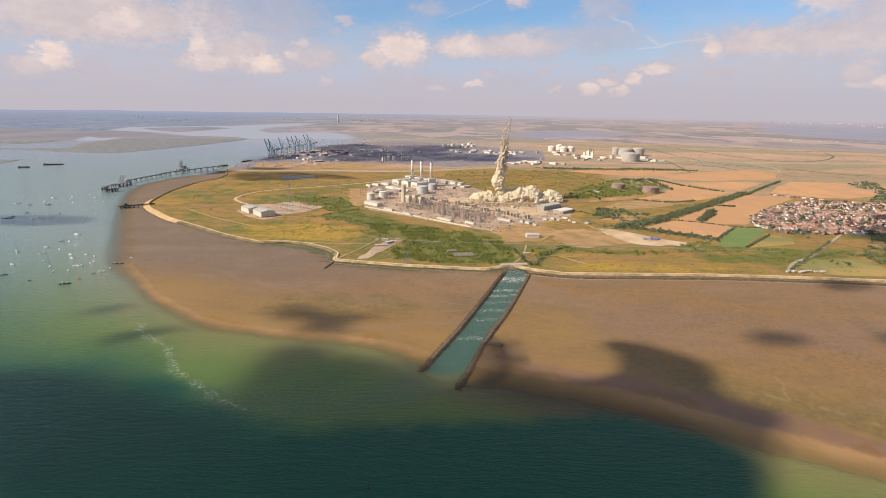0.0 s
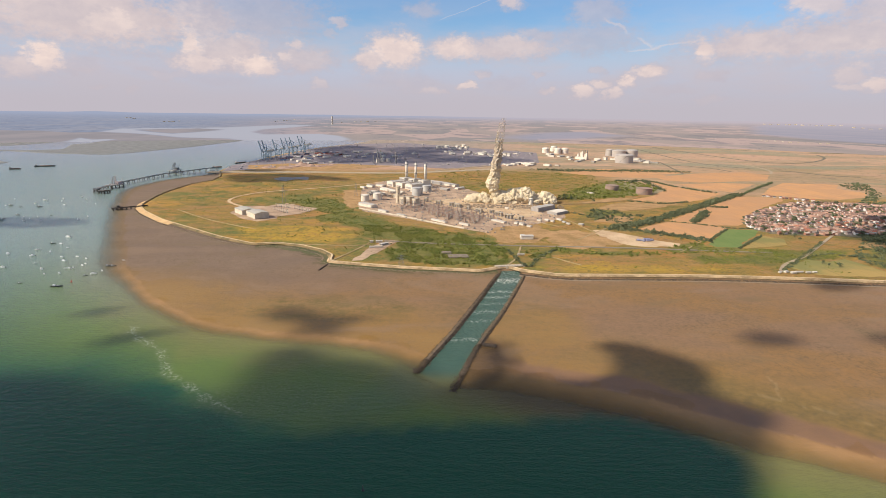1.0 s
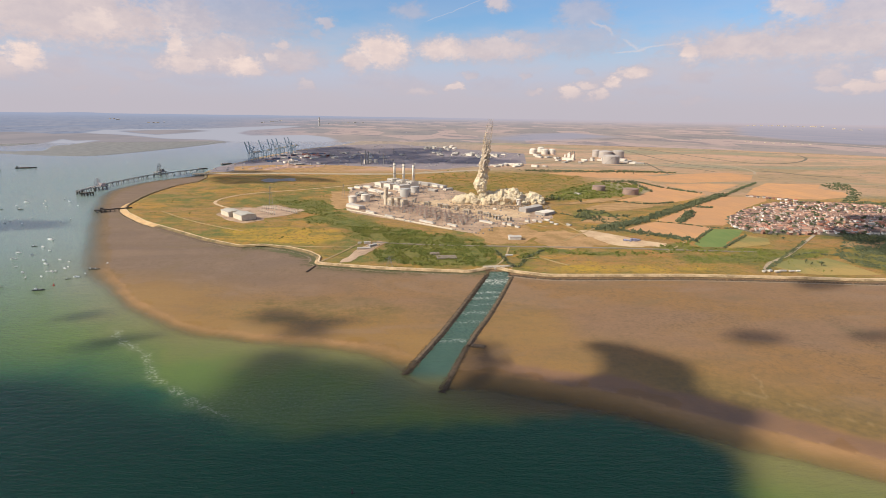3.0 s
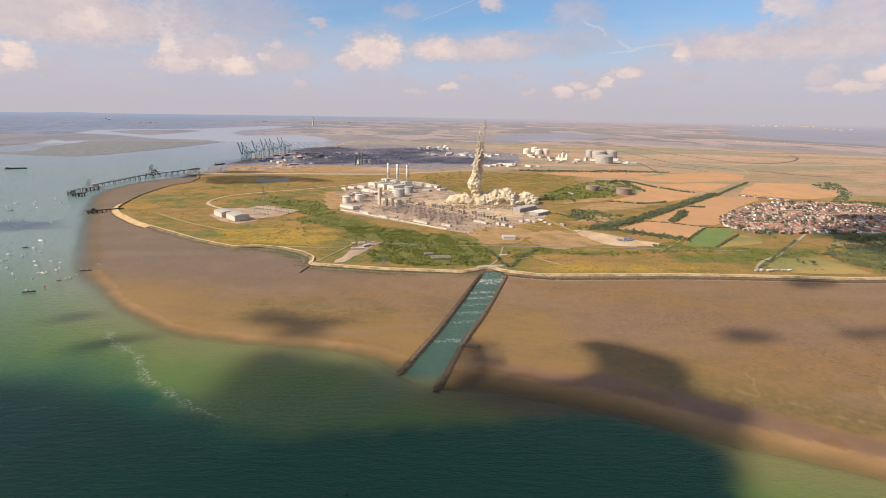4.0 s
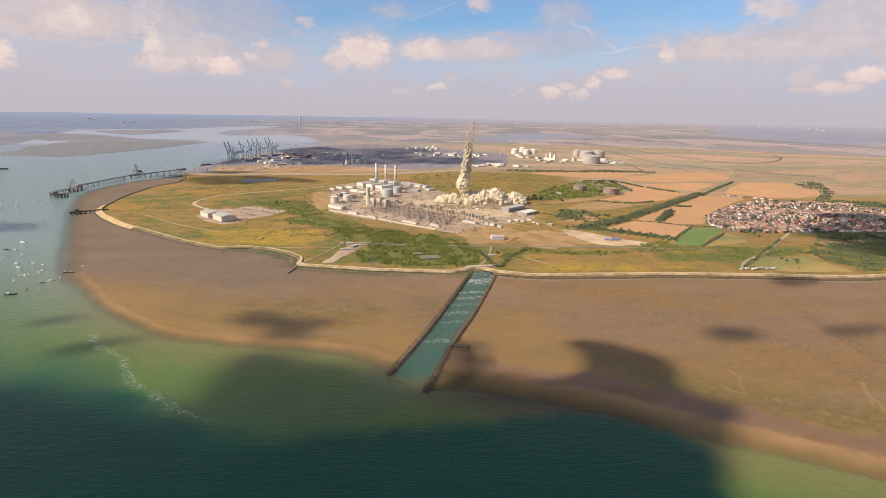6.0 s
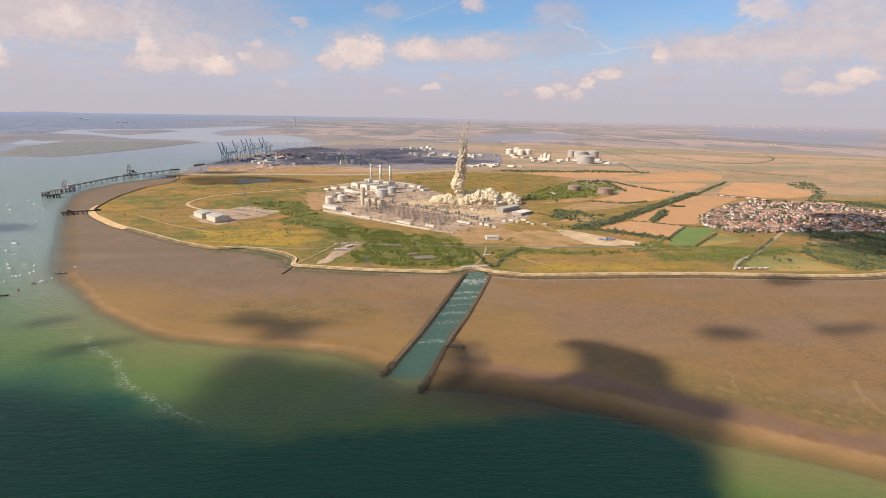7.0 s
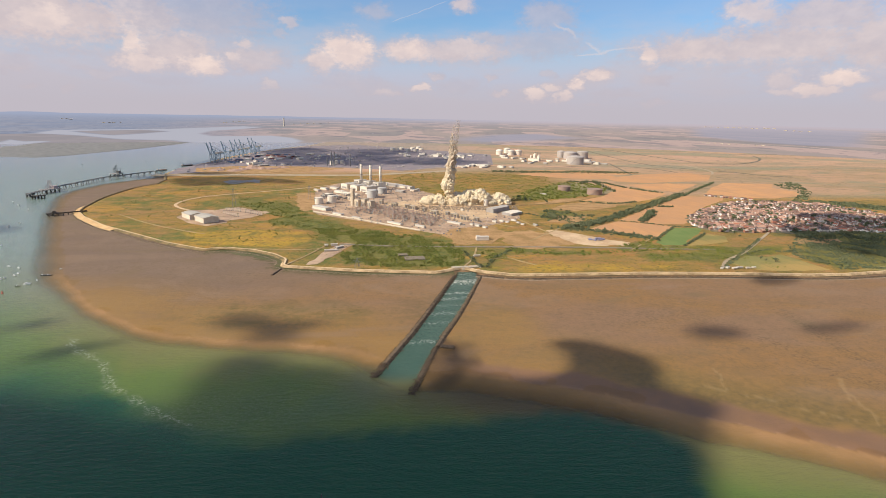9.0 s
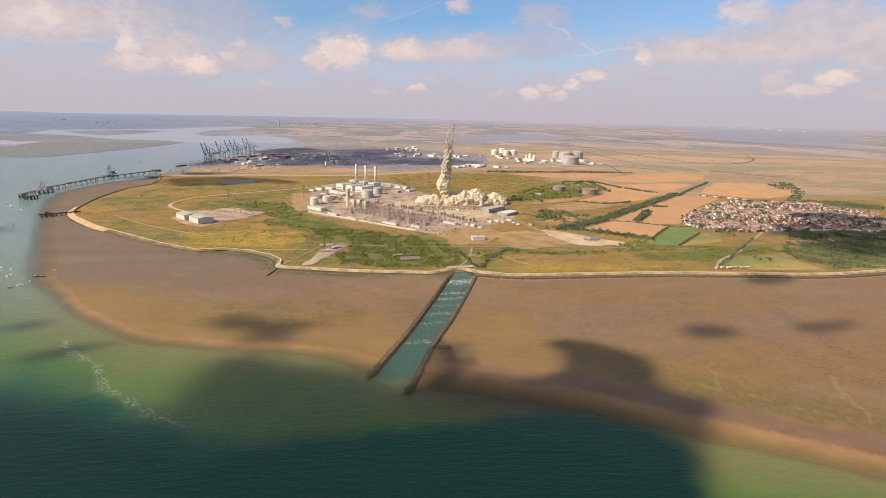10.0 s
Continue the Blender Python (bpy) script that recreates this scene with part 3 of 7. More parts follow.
    tint = grain(nt, scaled(nt, p, 0.0018, 0.0030, 0.002, 5, 2, 0, 0.1), 1.0, 4, 0.6, 0.6)
    reed = mix(nt, step(nt, tint, 0.50, 0.62, 0, 0.75), reed, rgb(0.255, 0.240, 0.150))
    reed = mix(nt, step(nt, tint, 0.44, 0.34, 0, 0.7), reed, rgb(0.520, 0.300, 0.200))
    creek = grain(nt, scaled(nt, p, 0.0035, 0.006, 0.004, 2, 8, 0, 0.2), 1.0, 3, 0.5, 1.2)
    reed = mix(nt, step(nt, calc(nt, "ABSOLUTE", calc(nt, "SUBTRACT", creek, 0.5)), 0.014, 0.003, 0, 0.5), reed, rgb(0.150, 0.125, 0.095))
    # distance haze mixed into the reed colour
    reed = mix(nt, calc(nt, "MULTIPLY", attr(nt, "outer_haze"), 0.8), reed, mix(nt, step(nt, mid, 0.42, 0.58), rgb(0.33, 0.265, 0.215), rgb(0.25, 0.22, 0.18)))
    grass = mix(nt, marsh, grass, reed)
    ripple = grain(nt, scaled(nt, p, 0.020, 0.050, 0.02, 0, 0, 0, 0.25), 1.0, 6, 0.65, 0.8)
    broad = grain(nt, scaled(nt, p, 0.004, 0.011, 0.01, 7, 1, 0, -0.2), 1.0, 4, 0.6, 0.6)
    mud = mix(nt, step(nt, broad, 0.36, 0.64), rgb(0.232, 0.135, 0.074), rgb(0.250, 0.135, 0.050))
    mud = mix(nt, calc(nt, "MULTIPLY", attr(nt, "ooze"), 0.8), mud, mix(nt, step(nt, broad, 0.4, 0.6), rgb(0.154, 0.110, 0.082), rgb(0.180, 0.128, 0.096)))
    mud = mix(nt, calc(nt, "MULTIPLY", damp, 0.8), mud, rgb(0.235, 0.125, 0.026))
    mud = mix(nt, step(nt, mid, 0.45, 0.75, 0, 0.4), mud, rgb(0.170, 0.108, 0.060))
    mud = mix(nt, step(nt, ripple, 0.45, 0.75, 0, 0.25), mud, rgb(0.150, 0.096, 0.046))
    mud = mix(nt, step(nt, fine, 0.52, 0.68, 0, 0.45), mud, rgb(0.130, 0.090, 0.050))
    comb = grain(nt, scaled(nt, p, 0.24, 0.34, 0.2, 0, 0, 0, 0.6), 1.0, 4, 0.7, 0.6)
    mud = mix(nt, step(nt, comb, 0.46, 0.68, 0, 0.30), mud, rgb(0.115, 0.078, 0.042))
    mud = mix(nt, step(nt, comb, 0.44, 0.26, 0, 0.25), mud, rgb(0.290, 0.182, 0.098))
    rill = grain(nt, p, 0.040, 3, 0.5, 2.5)
    rill = step(nt, calc(nt, "ABSOLUTE", calc(nt, "SUBTRACT", rill, 0.5)), 0.022, 0.0)
    mud = mix(nt, calc(nt, "MULTIPLY", rill, step(nt, broad, 0.45, 0.6, 0, 0.55)), mud, rgb(0.105, 0.075, 0.042))
    tuft = step(nt, calc(nt, "ADD", calc(nt, "MULTIPLY", fine, 0.7), calc(nt, "MULTIPLY", ripple, 0.8)), 0.62, 0.88)
    mud = mix(nt, calc(nt, "MULTIPLY", calc(nt, "MULTIPLY", weed, 1.7, clamp=True), tuft), mud, rgb(0.075, 0.070, 0.022))
    mud = mix(nt, step(nt, weed, 0.66, 0.98, 0, 0.75), mud, mix(nt, step(nt, fine, 0.4, 0.6), rgb(0.060, 0.078, 0.026), rgb(0.10, 0.105, 0.04)))
    stain = grain(nt, scaled(nt, p, 0.0050, 0.0090, 0.01, 13, 22, 0, 0.35), 1.0, 6, 0.6, 1.1)
    mud = mix(nt, step(nt, stain, 0.53, 0.66, 0, 0.42), mud, rgb(0.240, 0.158, 0.102))
    mud = mix(nt, step(nt, stain, 0.45, 0.34, 0, 0.5), mud, rgb(0.172, 0.118, 0.060))
    mud = mix(nt, calc(nt, "MULTIPLY", damp, step(nt, stain, 0.60, 0.40, 0.25, 0.65)), mud, rgb(0.300, 0.172, 0.050))
    mud = mix(nt, step(nt, grain(nt, p, 0.5, 4, 0.7), 0.52, 0.66, 0, 0.28), mud, rgb(0.120, 0.085, 0.050))
    mud = mix(nt, calc(nt, "MULTIPLY", attr(nt, "olive"), 0.75), mud, mix(nt, step(nt, fine, 0.35, 0.65), rgb(0.190, 0.122, 0.036), rgb(0.120, 0.086, 0.028)))
    pits = calc(nt, "MULTIPLY", attr(nt, "runnel"), step(nt, grain(nt, p, 0.30, 3, 0.6), 0.48, 0.62))
    mud = mix(nt, calc(nt, "MULTIPLY", pits, 0.45), mud, rgb(0.085, 0.062, 0.034))
    mud = mix(nt, calc(nt, "MULTIPLY", attr(nt, "strand"), 0.8), mud, mix(nt, step(nt, mid, 0.4, 0.6), rgb(0.210, 0.112, 0.062), rgb(0.178, 0.098, 0.058)))
    mud = mix(nt, calc(nt, "MULTIPLY", attr(nt, "squiggle"), 0.75), mud, rgb(0.38, 0.26, 0.12))
    mud = mix(nt, calc(nt, "MULTIPLY", shore, step(nt, mid, 0.3, 0.6, 0.95, 0.6)), mud, mix(nt, step(nt, mid, 0.4, 0.6), rgb(0.390, 0.225, 0.115), rgb(0.330, 0.195, 0.105)))
    # darker brown patch beside the channel's east wall
    mud = mix(nt, calc(nt, "MULTIPLY", attr(nt, "dark_brown"), step(nt, mid, 0.3, 0.6, 0.5, 0.95)), mud, rgb(0.095, 0.055, 0.022))
    edge = step(nt, calc(nt, "ADD", land, calc(nt, "MULTIPLY", calc(nt, "SUBTRACT", fine, 0.5), 0.15)), 0.45, 0.55)
    col = mix(nt, edge, mud, grass)
    # saltmarsh colour greyed for distance haze
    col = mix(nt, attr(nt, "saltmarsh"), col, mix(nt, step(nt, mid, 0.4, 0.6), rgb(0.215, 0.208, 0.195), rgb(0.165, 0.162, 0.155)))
    wet = calc(nt, "MULTIPLY", damp, calc(nt, "SUBTRACT", 1.0, edge))
    rough = calc(nt, "SUBTRACT", 0.95, calc(nt, "MULTIPLY", wet, 0.40))
    relief = calc(nt, "ADD", calc(nt, "MULTIPLY", ripple, 0.6), calc(nt, "MULTIPLY", calc(nt, "ADD", fine, calc(nt, "MULTIPLY", speck, 0.4)), calc(nt, "ADD", calc(nt, "MULTIPLY", edge, 2.0), 0.25)))
    finish(nt, surface(nt, col, rough, 0.0, relief, 0.6, 1.8, 0.3))
    return m


def water_material():
    m, nt = material("estuary_water")
    p = place(nt)
    deep, foam, race = attr(nt, "deep"), attr(nt, "foam"), attr(nt, "race")
    big, mid = grain(nt, p, 0.005, 4, 0.6, 0.5), grain(nt, p, 0.05, 5, 0.6)
    swell = grain(nt, scaled(nt, p, 0.07, 0.22, 0.1, 0, 0, 0, 0.35), 1.0, 4, 0.62)
    chop = grain(nt, scaled(nt, p, 0.35, 0.9, 0.5, 0, 0, 0, 0.3), 1.0, 3, 0.6)
    murk = calc(nt, "ADD", deep, calc(nt, "MULTIPLY", calc(nt, "SUBTRACT", big, 0.5), 5.0))
    col = mix(nt, step(nt, murk, 3.5, 9.5, 0, 0.8), rgb(0.100, 0.148, 0.036), rgb(0.036, 0.088, 0.042))
    col = mix(nt, step(nt, murk, 4.6, 1.0, 0, 0.85), col, rgb(0.180, 0.158, 0.058))
    col = mix(nt, step(nt, deep, 1.5, 0.1, 0, 0.7), col, rgb(0.215, 0.150, 0.068))
    col = mix(nt, calc(nt, "MULTIPLY", attr(nt, "silt"), step(nt, murk, 5.5, 1.0)), col, rgb(0.090, 0.068, 0.030))
    # deep water; its east end is cloud shade painted as darker colour
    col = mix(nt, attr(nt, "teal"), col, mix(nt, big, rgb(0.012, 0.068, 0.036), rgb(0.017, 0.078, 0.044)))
    # open and distant water: sky sheen and haze put into the colour
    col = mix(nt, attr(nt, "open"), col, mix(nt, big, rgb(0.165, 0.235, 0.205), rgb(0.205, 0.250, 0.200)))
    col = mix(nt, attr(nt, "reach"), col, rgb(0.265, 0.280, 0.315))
    col = mix(nt, race, col, mix(nt, mid, rgb(0.036, 0.084, 0.062), rgb(0.066, 0.110, 0.080)))
    spume = calc(nt, "MULTIPLY", foam, step(nt, calc(nt, "ADD", grain(nt, scaled(nt, p, 0.34, 0.40, 0.3, 0, 0, 0, -0.12), 1.0, 6, 0.75), calc(nt, "MULTIPLY", chop, 0.25)), 0.56, 0.78))
    col = mix(nt, spume, col, rgb(0.70, 0.66, 0.56))
    rough = calc(nt, "ADD", 0.18, calc(nt, "MULTIPLY", spume, 0.6))
    relief = calc(nt, "ADD", calc(nt, "MULTIPLY", swell, 1.0), calc(nt, "MULTIPLY", chop, 0.45))
    wet = surface(nt, col, rough, 0.0, relief, 0.75, 1.6, calc(nt, "ADD", 0.07, calc(nt, "MULTIPLY", attr(nt, "open"), 0.48)))
    clear = nt.nodes.new("ShaderNodeBsdfTransparent")
    put(nt, clear.inputs[0], rgb(0.97, 0.95, 0.88))
    sh = nt.nodes.new("ShaderNodeMixShader")
    see = calc(nt, "MULTIPLY", step(nt, deep, 1.5, 0.0, 0.0, 1.0), calc(nt, "SUBTRACT", 1.0, race, clamp=True))
    put(nt, sh.inputs[0], see), nt.links.new(wet, sh.inputs[1]), nt.links.new(clear.outputs[0], sh.inputs[2])
    finish(nt, sh.outputs[0])
    return m


def distance_material():
    """The far country: noise laid out in the plan that the slope stands for, paled by miles of air."""
    m, nt = material("distance")
    x, y, z = split(nt, place(nt))
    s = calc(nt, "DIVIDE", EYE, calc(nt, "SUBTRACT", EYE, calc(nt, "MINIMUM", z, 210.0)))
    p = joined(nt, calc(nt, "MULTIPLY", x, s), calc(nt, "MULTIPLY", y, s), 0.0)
    water, shade = attr(nt, "water"), attr(nt, "shade")
    p = scaled(nt, p, 1.0, 0.45, 1.0)
    a, b, c = grain(nt, p, 0.0006, 5, 0.6), grain(nt, p, 0.0022, 4, 0.6), grain(nt, p, 0.010, 3, 0.7)
    cell = parcels(nt, p, 0.0022)
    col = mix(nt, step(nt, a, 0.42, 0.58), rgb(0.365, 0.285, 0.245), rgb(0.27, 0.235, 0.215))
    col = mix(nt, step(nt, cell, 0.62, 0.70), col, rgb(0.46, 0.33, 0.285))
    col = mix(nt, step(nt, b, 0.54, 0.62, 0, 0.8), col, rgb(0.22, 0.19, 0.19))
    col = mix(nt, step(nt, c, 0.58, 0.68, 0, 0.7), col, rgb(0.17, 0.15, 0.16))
    # the western land's tones already hold its blue haze
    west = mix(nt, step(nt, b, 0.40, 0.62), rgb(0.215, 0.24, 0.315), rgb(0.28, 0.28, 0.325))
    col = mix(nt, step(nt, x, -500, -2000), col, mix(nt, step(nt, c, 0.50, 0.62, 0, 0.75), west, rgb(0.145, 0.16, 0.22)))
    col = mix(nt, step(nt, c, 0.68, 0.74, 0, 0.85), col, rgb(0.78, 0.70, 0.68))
    # cloud shade and blue sea haze painted over the far land
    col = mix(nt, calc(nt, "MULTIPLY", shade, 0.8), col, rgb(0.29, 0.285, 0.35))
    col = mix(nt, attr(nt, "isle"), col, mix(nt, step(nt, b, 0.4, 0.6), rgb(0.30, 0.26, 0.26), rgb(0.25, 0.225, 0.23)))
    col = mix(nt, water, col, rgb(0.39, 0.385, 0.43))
    # haze is mixed into the emitted colour, thicker with distance
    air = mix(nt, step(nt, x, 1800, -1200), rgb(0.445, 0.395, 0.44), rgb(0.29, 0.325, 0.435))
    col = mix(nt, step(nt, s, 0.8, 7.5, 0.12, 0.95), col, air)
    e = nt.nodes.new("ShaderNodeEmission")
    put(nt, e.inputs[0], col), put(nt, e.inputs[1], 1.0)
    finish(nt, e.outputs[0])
    return m


def field_material(name, a, b, c, turn):
    m, nt = material(name)
    p = place(nt)
    rows_ = grain(nt, scaled(nt, p, 0.35, 0.012, 0.1, 0, 0, 0, turn), 1.0, 3)
    big = grain(nt, p, 0.012, 4)
    col = mix(nt, step(nt, big, 0.4, 0.6), rgb(*a), rgb(*b))
    col = mix(nt, step(nt, rows_, 0.45, 0.7, 0, 0.6), col, rgb(*c))
    col = mix(nt, calc(nt, "MULTIPLY", chance(nt), 0.35), col, rgb(*c))
    finish(nt, surface(nt, col, 0.95, 0, grain(nt, p, 0.4, 3), 0.4, 0.6))
    return m


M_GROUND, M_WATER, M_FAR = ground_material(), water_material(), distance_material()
M_STUBBLE = field_material("stubble", (0.56, 0.290, 0.120), (0.49, 0.265, 0.125), (0.41, 0.215, 0.100), 0.7)
M_GREEN = field_material("green_crop", (0.115, 0.185, 0.045), (0.150, 0.210, 0.055), (0.18, 0.20, 0.06), 0.3)
M_PASTURE = field_material("dry_pasture", (0.40, 0.260, 0.080), (0.22, 0.200, 0.062), (0.20, 0.165, 0.055), 0.9)
M_BARE = simple("bare_soil", (0.44, 0.255, 0.115), (0.27, 0.165, 0.060), 0.035, 0.95, bump=0.4)
M_CHALK = simple("pale_gravel", (0.60, 0.43, 0.26), (0.45, 0.30, 0.17), 0.03, 0.95, bump=0.4)
M_YARD = simple("yard_concrete", (0.50, 0.345, 0.225), (0.29, 0.195, 0.130), 0.03, 0.9, bump=0.3)
# cloud shade over the quay yard is put into this ground colour
M_SHADEYARD = simple("shaded_industrial_ground", (0.27, 0.215, 0.205), (0.19, 0.165, 0.175), 0.02, 0.9, bump=0.3)
M_ROAD = simple("pale_road", (0.42, 0.33, 0.22), (0.33, 0.25, 0.16), 0.05, 0.9)
M_TRACK = simple("worn_track", (0.40, 0.285, 0.150), (0.29, 0.205, 0.085), 0.03, 0.95)
M_ASPHALT = simple("asphalt", (0.19, 0.16, 0.12), (0.25, 0.205, 0.15), 0.05, 0.9)
M_SAND = simple("shingle_bank", (0.62, 0.46, 0.28), (0.48, 0.34, 0.20), 0.06, 0.95, bump=0.5)
M_WALLEARTH = simple("sea_wall_earth", (0.27, 0.180, 0.085), (0.105, 0.085, 0.040), 0.06, 0.95, bump=0.5)
M_DITCH = simple("reedy_ditch", (0.125, 0.110, 0.075), (0.175, 0.15, 0.10), 0.03, 0.9)
M_BEACH = simple("beach_sand", (0.60, 0.39, 0.19), (0.44, 0.28, 0.13), 0.05, 0.95, bump=0.4)
M_SHEDWALL = simple("beige_cladding", (0.62, 0.53, 0.41), (0.52, 0.44, 0.33), 0.15, 0.7)
M_SHEDROOF = simple("grey_beige_roof", (0.46, 0.42, 0.35), (0.38, 0.345, 0.285), 0.2, 0.7)
M_ROCK = simple("tide_wet_rock", (0.060, 0.043, 0.028), (0.115, 0.080, 0.050), 0.3, 0.8, bump=0.8)
M_DRYROCK = simple("dry_rock", (0.20, 0.145, 0.095), (0.30, 0.225, 0.155), 0.3, 0.9, bump=0.8)
M_WALLROCK = simple("brown_rock", (0.085, 0.060, 0.038), (0.18, 0.125, 0.075), 0.3, 0.9, bump=0.8)
M_POND = simple("pond_silt", (0.15, 0.150, 0.150), (0.20, 0.185, 0.17), 0.02, 0.6)
M_WHITE = simple("white_cladding", (0.76, 0.67, 0.54), (0.58, 0.50, 0.40), 0.15, 0.6, varied=0.4)
M_CREAM = simple("cream_tank_paint", (0.72, 0.64, 0.52), (0.60, 0.53, 0.43), 0.1, 0.6, varied=0.4)
M_GREY = simple("grey_sheeting", (0.37, 0.33, 0.29), (0.27, 0.24, 0.215), 0.1, 0.7, varied=0.5)
M_ROOF_PALE = simple("pale_roof_sheet", (0.54, 0.48, 0.41), (0.42, 0.37, 0.31), 0.2, 0.6, varied=0.4)
M_CONCRETE = simple("old_concrete", (0.50, 0.415, 0.31), (0.36, 0.295, 0.22), 0.12, 0.9, bump=0.4, varied=0.4)
M_RUST = simple("rusty_steel", (0.26, 0.17, 0.13), (0.33, 0.225, 0.175), 0.15, 0.85, bump=0.3, varied=0.4)
M_STEEL = simple("dark_steel", (0.14, 0.135, 0.135), (0.21, 0.20, 0.19), 0.3, 0.6, 0.3)
# crane blue, lightened in colour for distance haze
M_BLUE = simple("hazed_crane_blue", (0.16, 0.22, 0.27), (0.19, 0.25, 0.29), 0.1, 0.6)


# ---- ground: one sheet to the horizon ----
def build_ground():
    radii = np.concatenate([[0, 80, 150, 200], np.geomspace(240, 4420, 330)])
    turns = np.radians(np.concatenate([np.arange(-180, -50, 3.0), np.arange(-50, 58, 0.15), np.arange(58, 180, 3.0)]))
    rr, tt = np.meshgrid(radii, turns, indexing="ij")
    x, y = rr * np.sin(tt), rr * np.cos(tt)
    coast = rounded_line(dense(COAST), 1)
    quay = rounded_line(QUAY, 1)
    land_poly = np.vstack([quay[::-1], coast[1:], [(2500, 600), (4700, 0), (5200, 2500), (4000, 5200), (0, 6000), (-420, 5200)]])
    dl = signed(land_poly, x, y)
    water_edge = rounded_line(WATERLINE, 2)
    mud_poly = np.vstack([water_edge, [(420, 200), (700, 60), (2500, 0), (2500, 1200), (600, 1200), (0, 1300), (-500, 1600), (-650, 1850)]])
    dw = signed(mud_poly, x, y) + 3 * wobble(x, y, 150, 3) + 1.5 * wobble(x, y, 40, 4)
    isle = np.maximum(np.minimum(signed(ISLAND, x, y), -signed(CREEK, x, y)), signed(ISLET, x, y))
    dl = np.maximum(dl, isle)
    bank = np.minimum(away(coast, x, y), away(quay, x, y))
    shelf = 0.05 - 0.026 * smooth(x, -60, 20) - 0.022 * smooth(y, 600, 760)
    plunge = 0.05 + 0.025 * smooth(x, -60, 40)
    h_mud = np.where(dw > 0, 1.8 * dw / (dw + np.maximum(-dl, 0) + 25), np.maximum(np.where(dw > -30, 1.0, 0.0) * dw * shelf + np.where(dw <= -30, -30 * shelf + (dw + 30) * plunge, 0), -14))
    h_mud = h_mud + np.where(dw > 0, 0.10 * wobble(x, y, 60, 5), 0)
    h = np.where(dl > 0, np.minimum(LAND, 1.8 + dl * 0.25), h_mud)
    h = np.where(isle > 0, np.minimum(1.5, isle * 0.05), h)
    h += np.where(dl > 30, 0.06 * wobble(x, y, 90, 6), 0)
    channel = np.array(CHANNEL_LEFT + CHANNEL_RIGHT[::-1], float)
    ditch = smooth(signed(np.vstack([[(95, 735)], CHANNEL_LEFT, CHANNEL_RIGHT[::-1], [(122, 735)]]), x, y), -4, 6)
    h = h * (1 - ditch) + np.minimum(h, -1.6) * ditch
    land = np.where(isle > 0, 0.0, smooth(dl, -6, 6))
    scrub = np.zeros(x.shape)
    for area in (SCRUB_A, SCRUB_B, SCRUB_C, SCRUB_D, BELT_A, BELT_B, WOOD_B, WOOD_C, WOOD_D, SCRUB_E, SCRUB_F, GREENSTRIP, WOOD_A):
        scrub = np.maximum(scrub, smooth(signed(area, x, y) + 14 * wobble(x, y, 70, 15), -25, 25))
    scrub = np.maximum(scrub, 0.42 * smooth(signed(HEATH, x, y) + 30 * wobble(x, y, 120, 16), -40, 40))
    shore = np.where(dw > 0, 0.30 * smooth(dw, 5, 0), 0.95 * smooth(dw, -34 - 16 * smooth(x, 180, 230), -3)) * (0.55 + 0.45 * np.maximum(smooth(x, -10, -60), smooth(x, 130, 200))) * (dl < 0) * (isle < -300) * smooth(y, 800, 620)
    strand = smooth(dw, -4, 1) * smooth(dw + 5 * wobble(x, y, 50, 37), 34, 22) * smooth(x, 20, 90)
    olive = smooth(dw + 6 * wobble(x, y, 60, 38), 22, 34) * smooth(dw, 95, 45) * smooth(x, 150, 230)
    squiggle = np.full(x.shape, 1e9)
    for line in (SQUIGGLE_A, SQUIGGLE_B, SQUIGGLE_C, SQUIGGLE_D):
        squiggle = np.minimum(squiggle, away(rounded_line(line, 1), x, y))
    squiggle = 0.38 * smooth(squiggle + 1.0 * wobble(x, y, 9, 39), 1.7, 0.3)
    runnel = np.maximum(smooth(np.minimum(away(rounded_line(RUNNEL_A, 2), x, y), away(rounded_line(RUNNEL_B, 2), x, y)) + 4 * wobble(x, y, 30, 41), 16, 2), 0.7 * smooth(np.hypot((x - 300) / 120, (y - 545) / 50) + 0.3 * wobble(x, y, 50, 42), 1.1, 0.4))
    weed = np.maximum(0.66 * smooth(-np.hypot((x + 135) / 115, (y - 570) / 42) + 0.2 * wobble(x, y, 60, 36), -1.3, -0.4), 0.2 * smooth(-np.hypot((x - 70) / 90, (y - 560) / 90), -1.2, -0.5))
    weed = np.maximum(weed, np.where((x < 90) & (x > -300), 1.0, 0.2) * smooth(dl, -34, -4))
    weed = np.maximum(weed, 0.16 * smooth(dw, 20, 60) * smooth(dw, 140, 60) * smooth(x, 60, 120))
    weed = np.maximum(weed, smooth(signed(SHOREWEED, x, y) + 4 * wobble(x, y, 40, 24), -6, 6))
    damp = np.maximum(smooth(dw, 150, 5), 0.8 * smooth(np.hypot((x - 95) / 75, (y - 520) / 110), 1.2, 0.4)) * smooth(y, 760, 640)
    marsh = np.maximum(smooth(y - 0.10 * x, 1950, 2250) * smooth(x, -950, -700), 0.8 * smooth(x, 520, 700) * smooth(y, 1380, 1560))
    lush = np.maximum(smooth(wobble(x, y, 190, 31), -0.25, 0.35) * smooth(y, 1900, 1500), smooth(y, 950, 860) * smooth(x, -60, 40) * smooth(x, 190, 130)) * (0.35 + 0.65 * smooth(x, 300, 120))
    n, k = rr.shape
    ids = np.arange(n * k).reshape(n, k)
    nxt = np.roll(ids, -1, 1)
    quads = np.stack([ids[:-1], nxt[:-1], nxt[1:], ids[1:]], -1)[:, :, ::-1].reshape(-1, 4)
    verts = np.stack([x, y, h], -1).reshape(-1, 3)
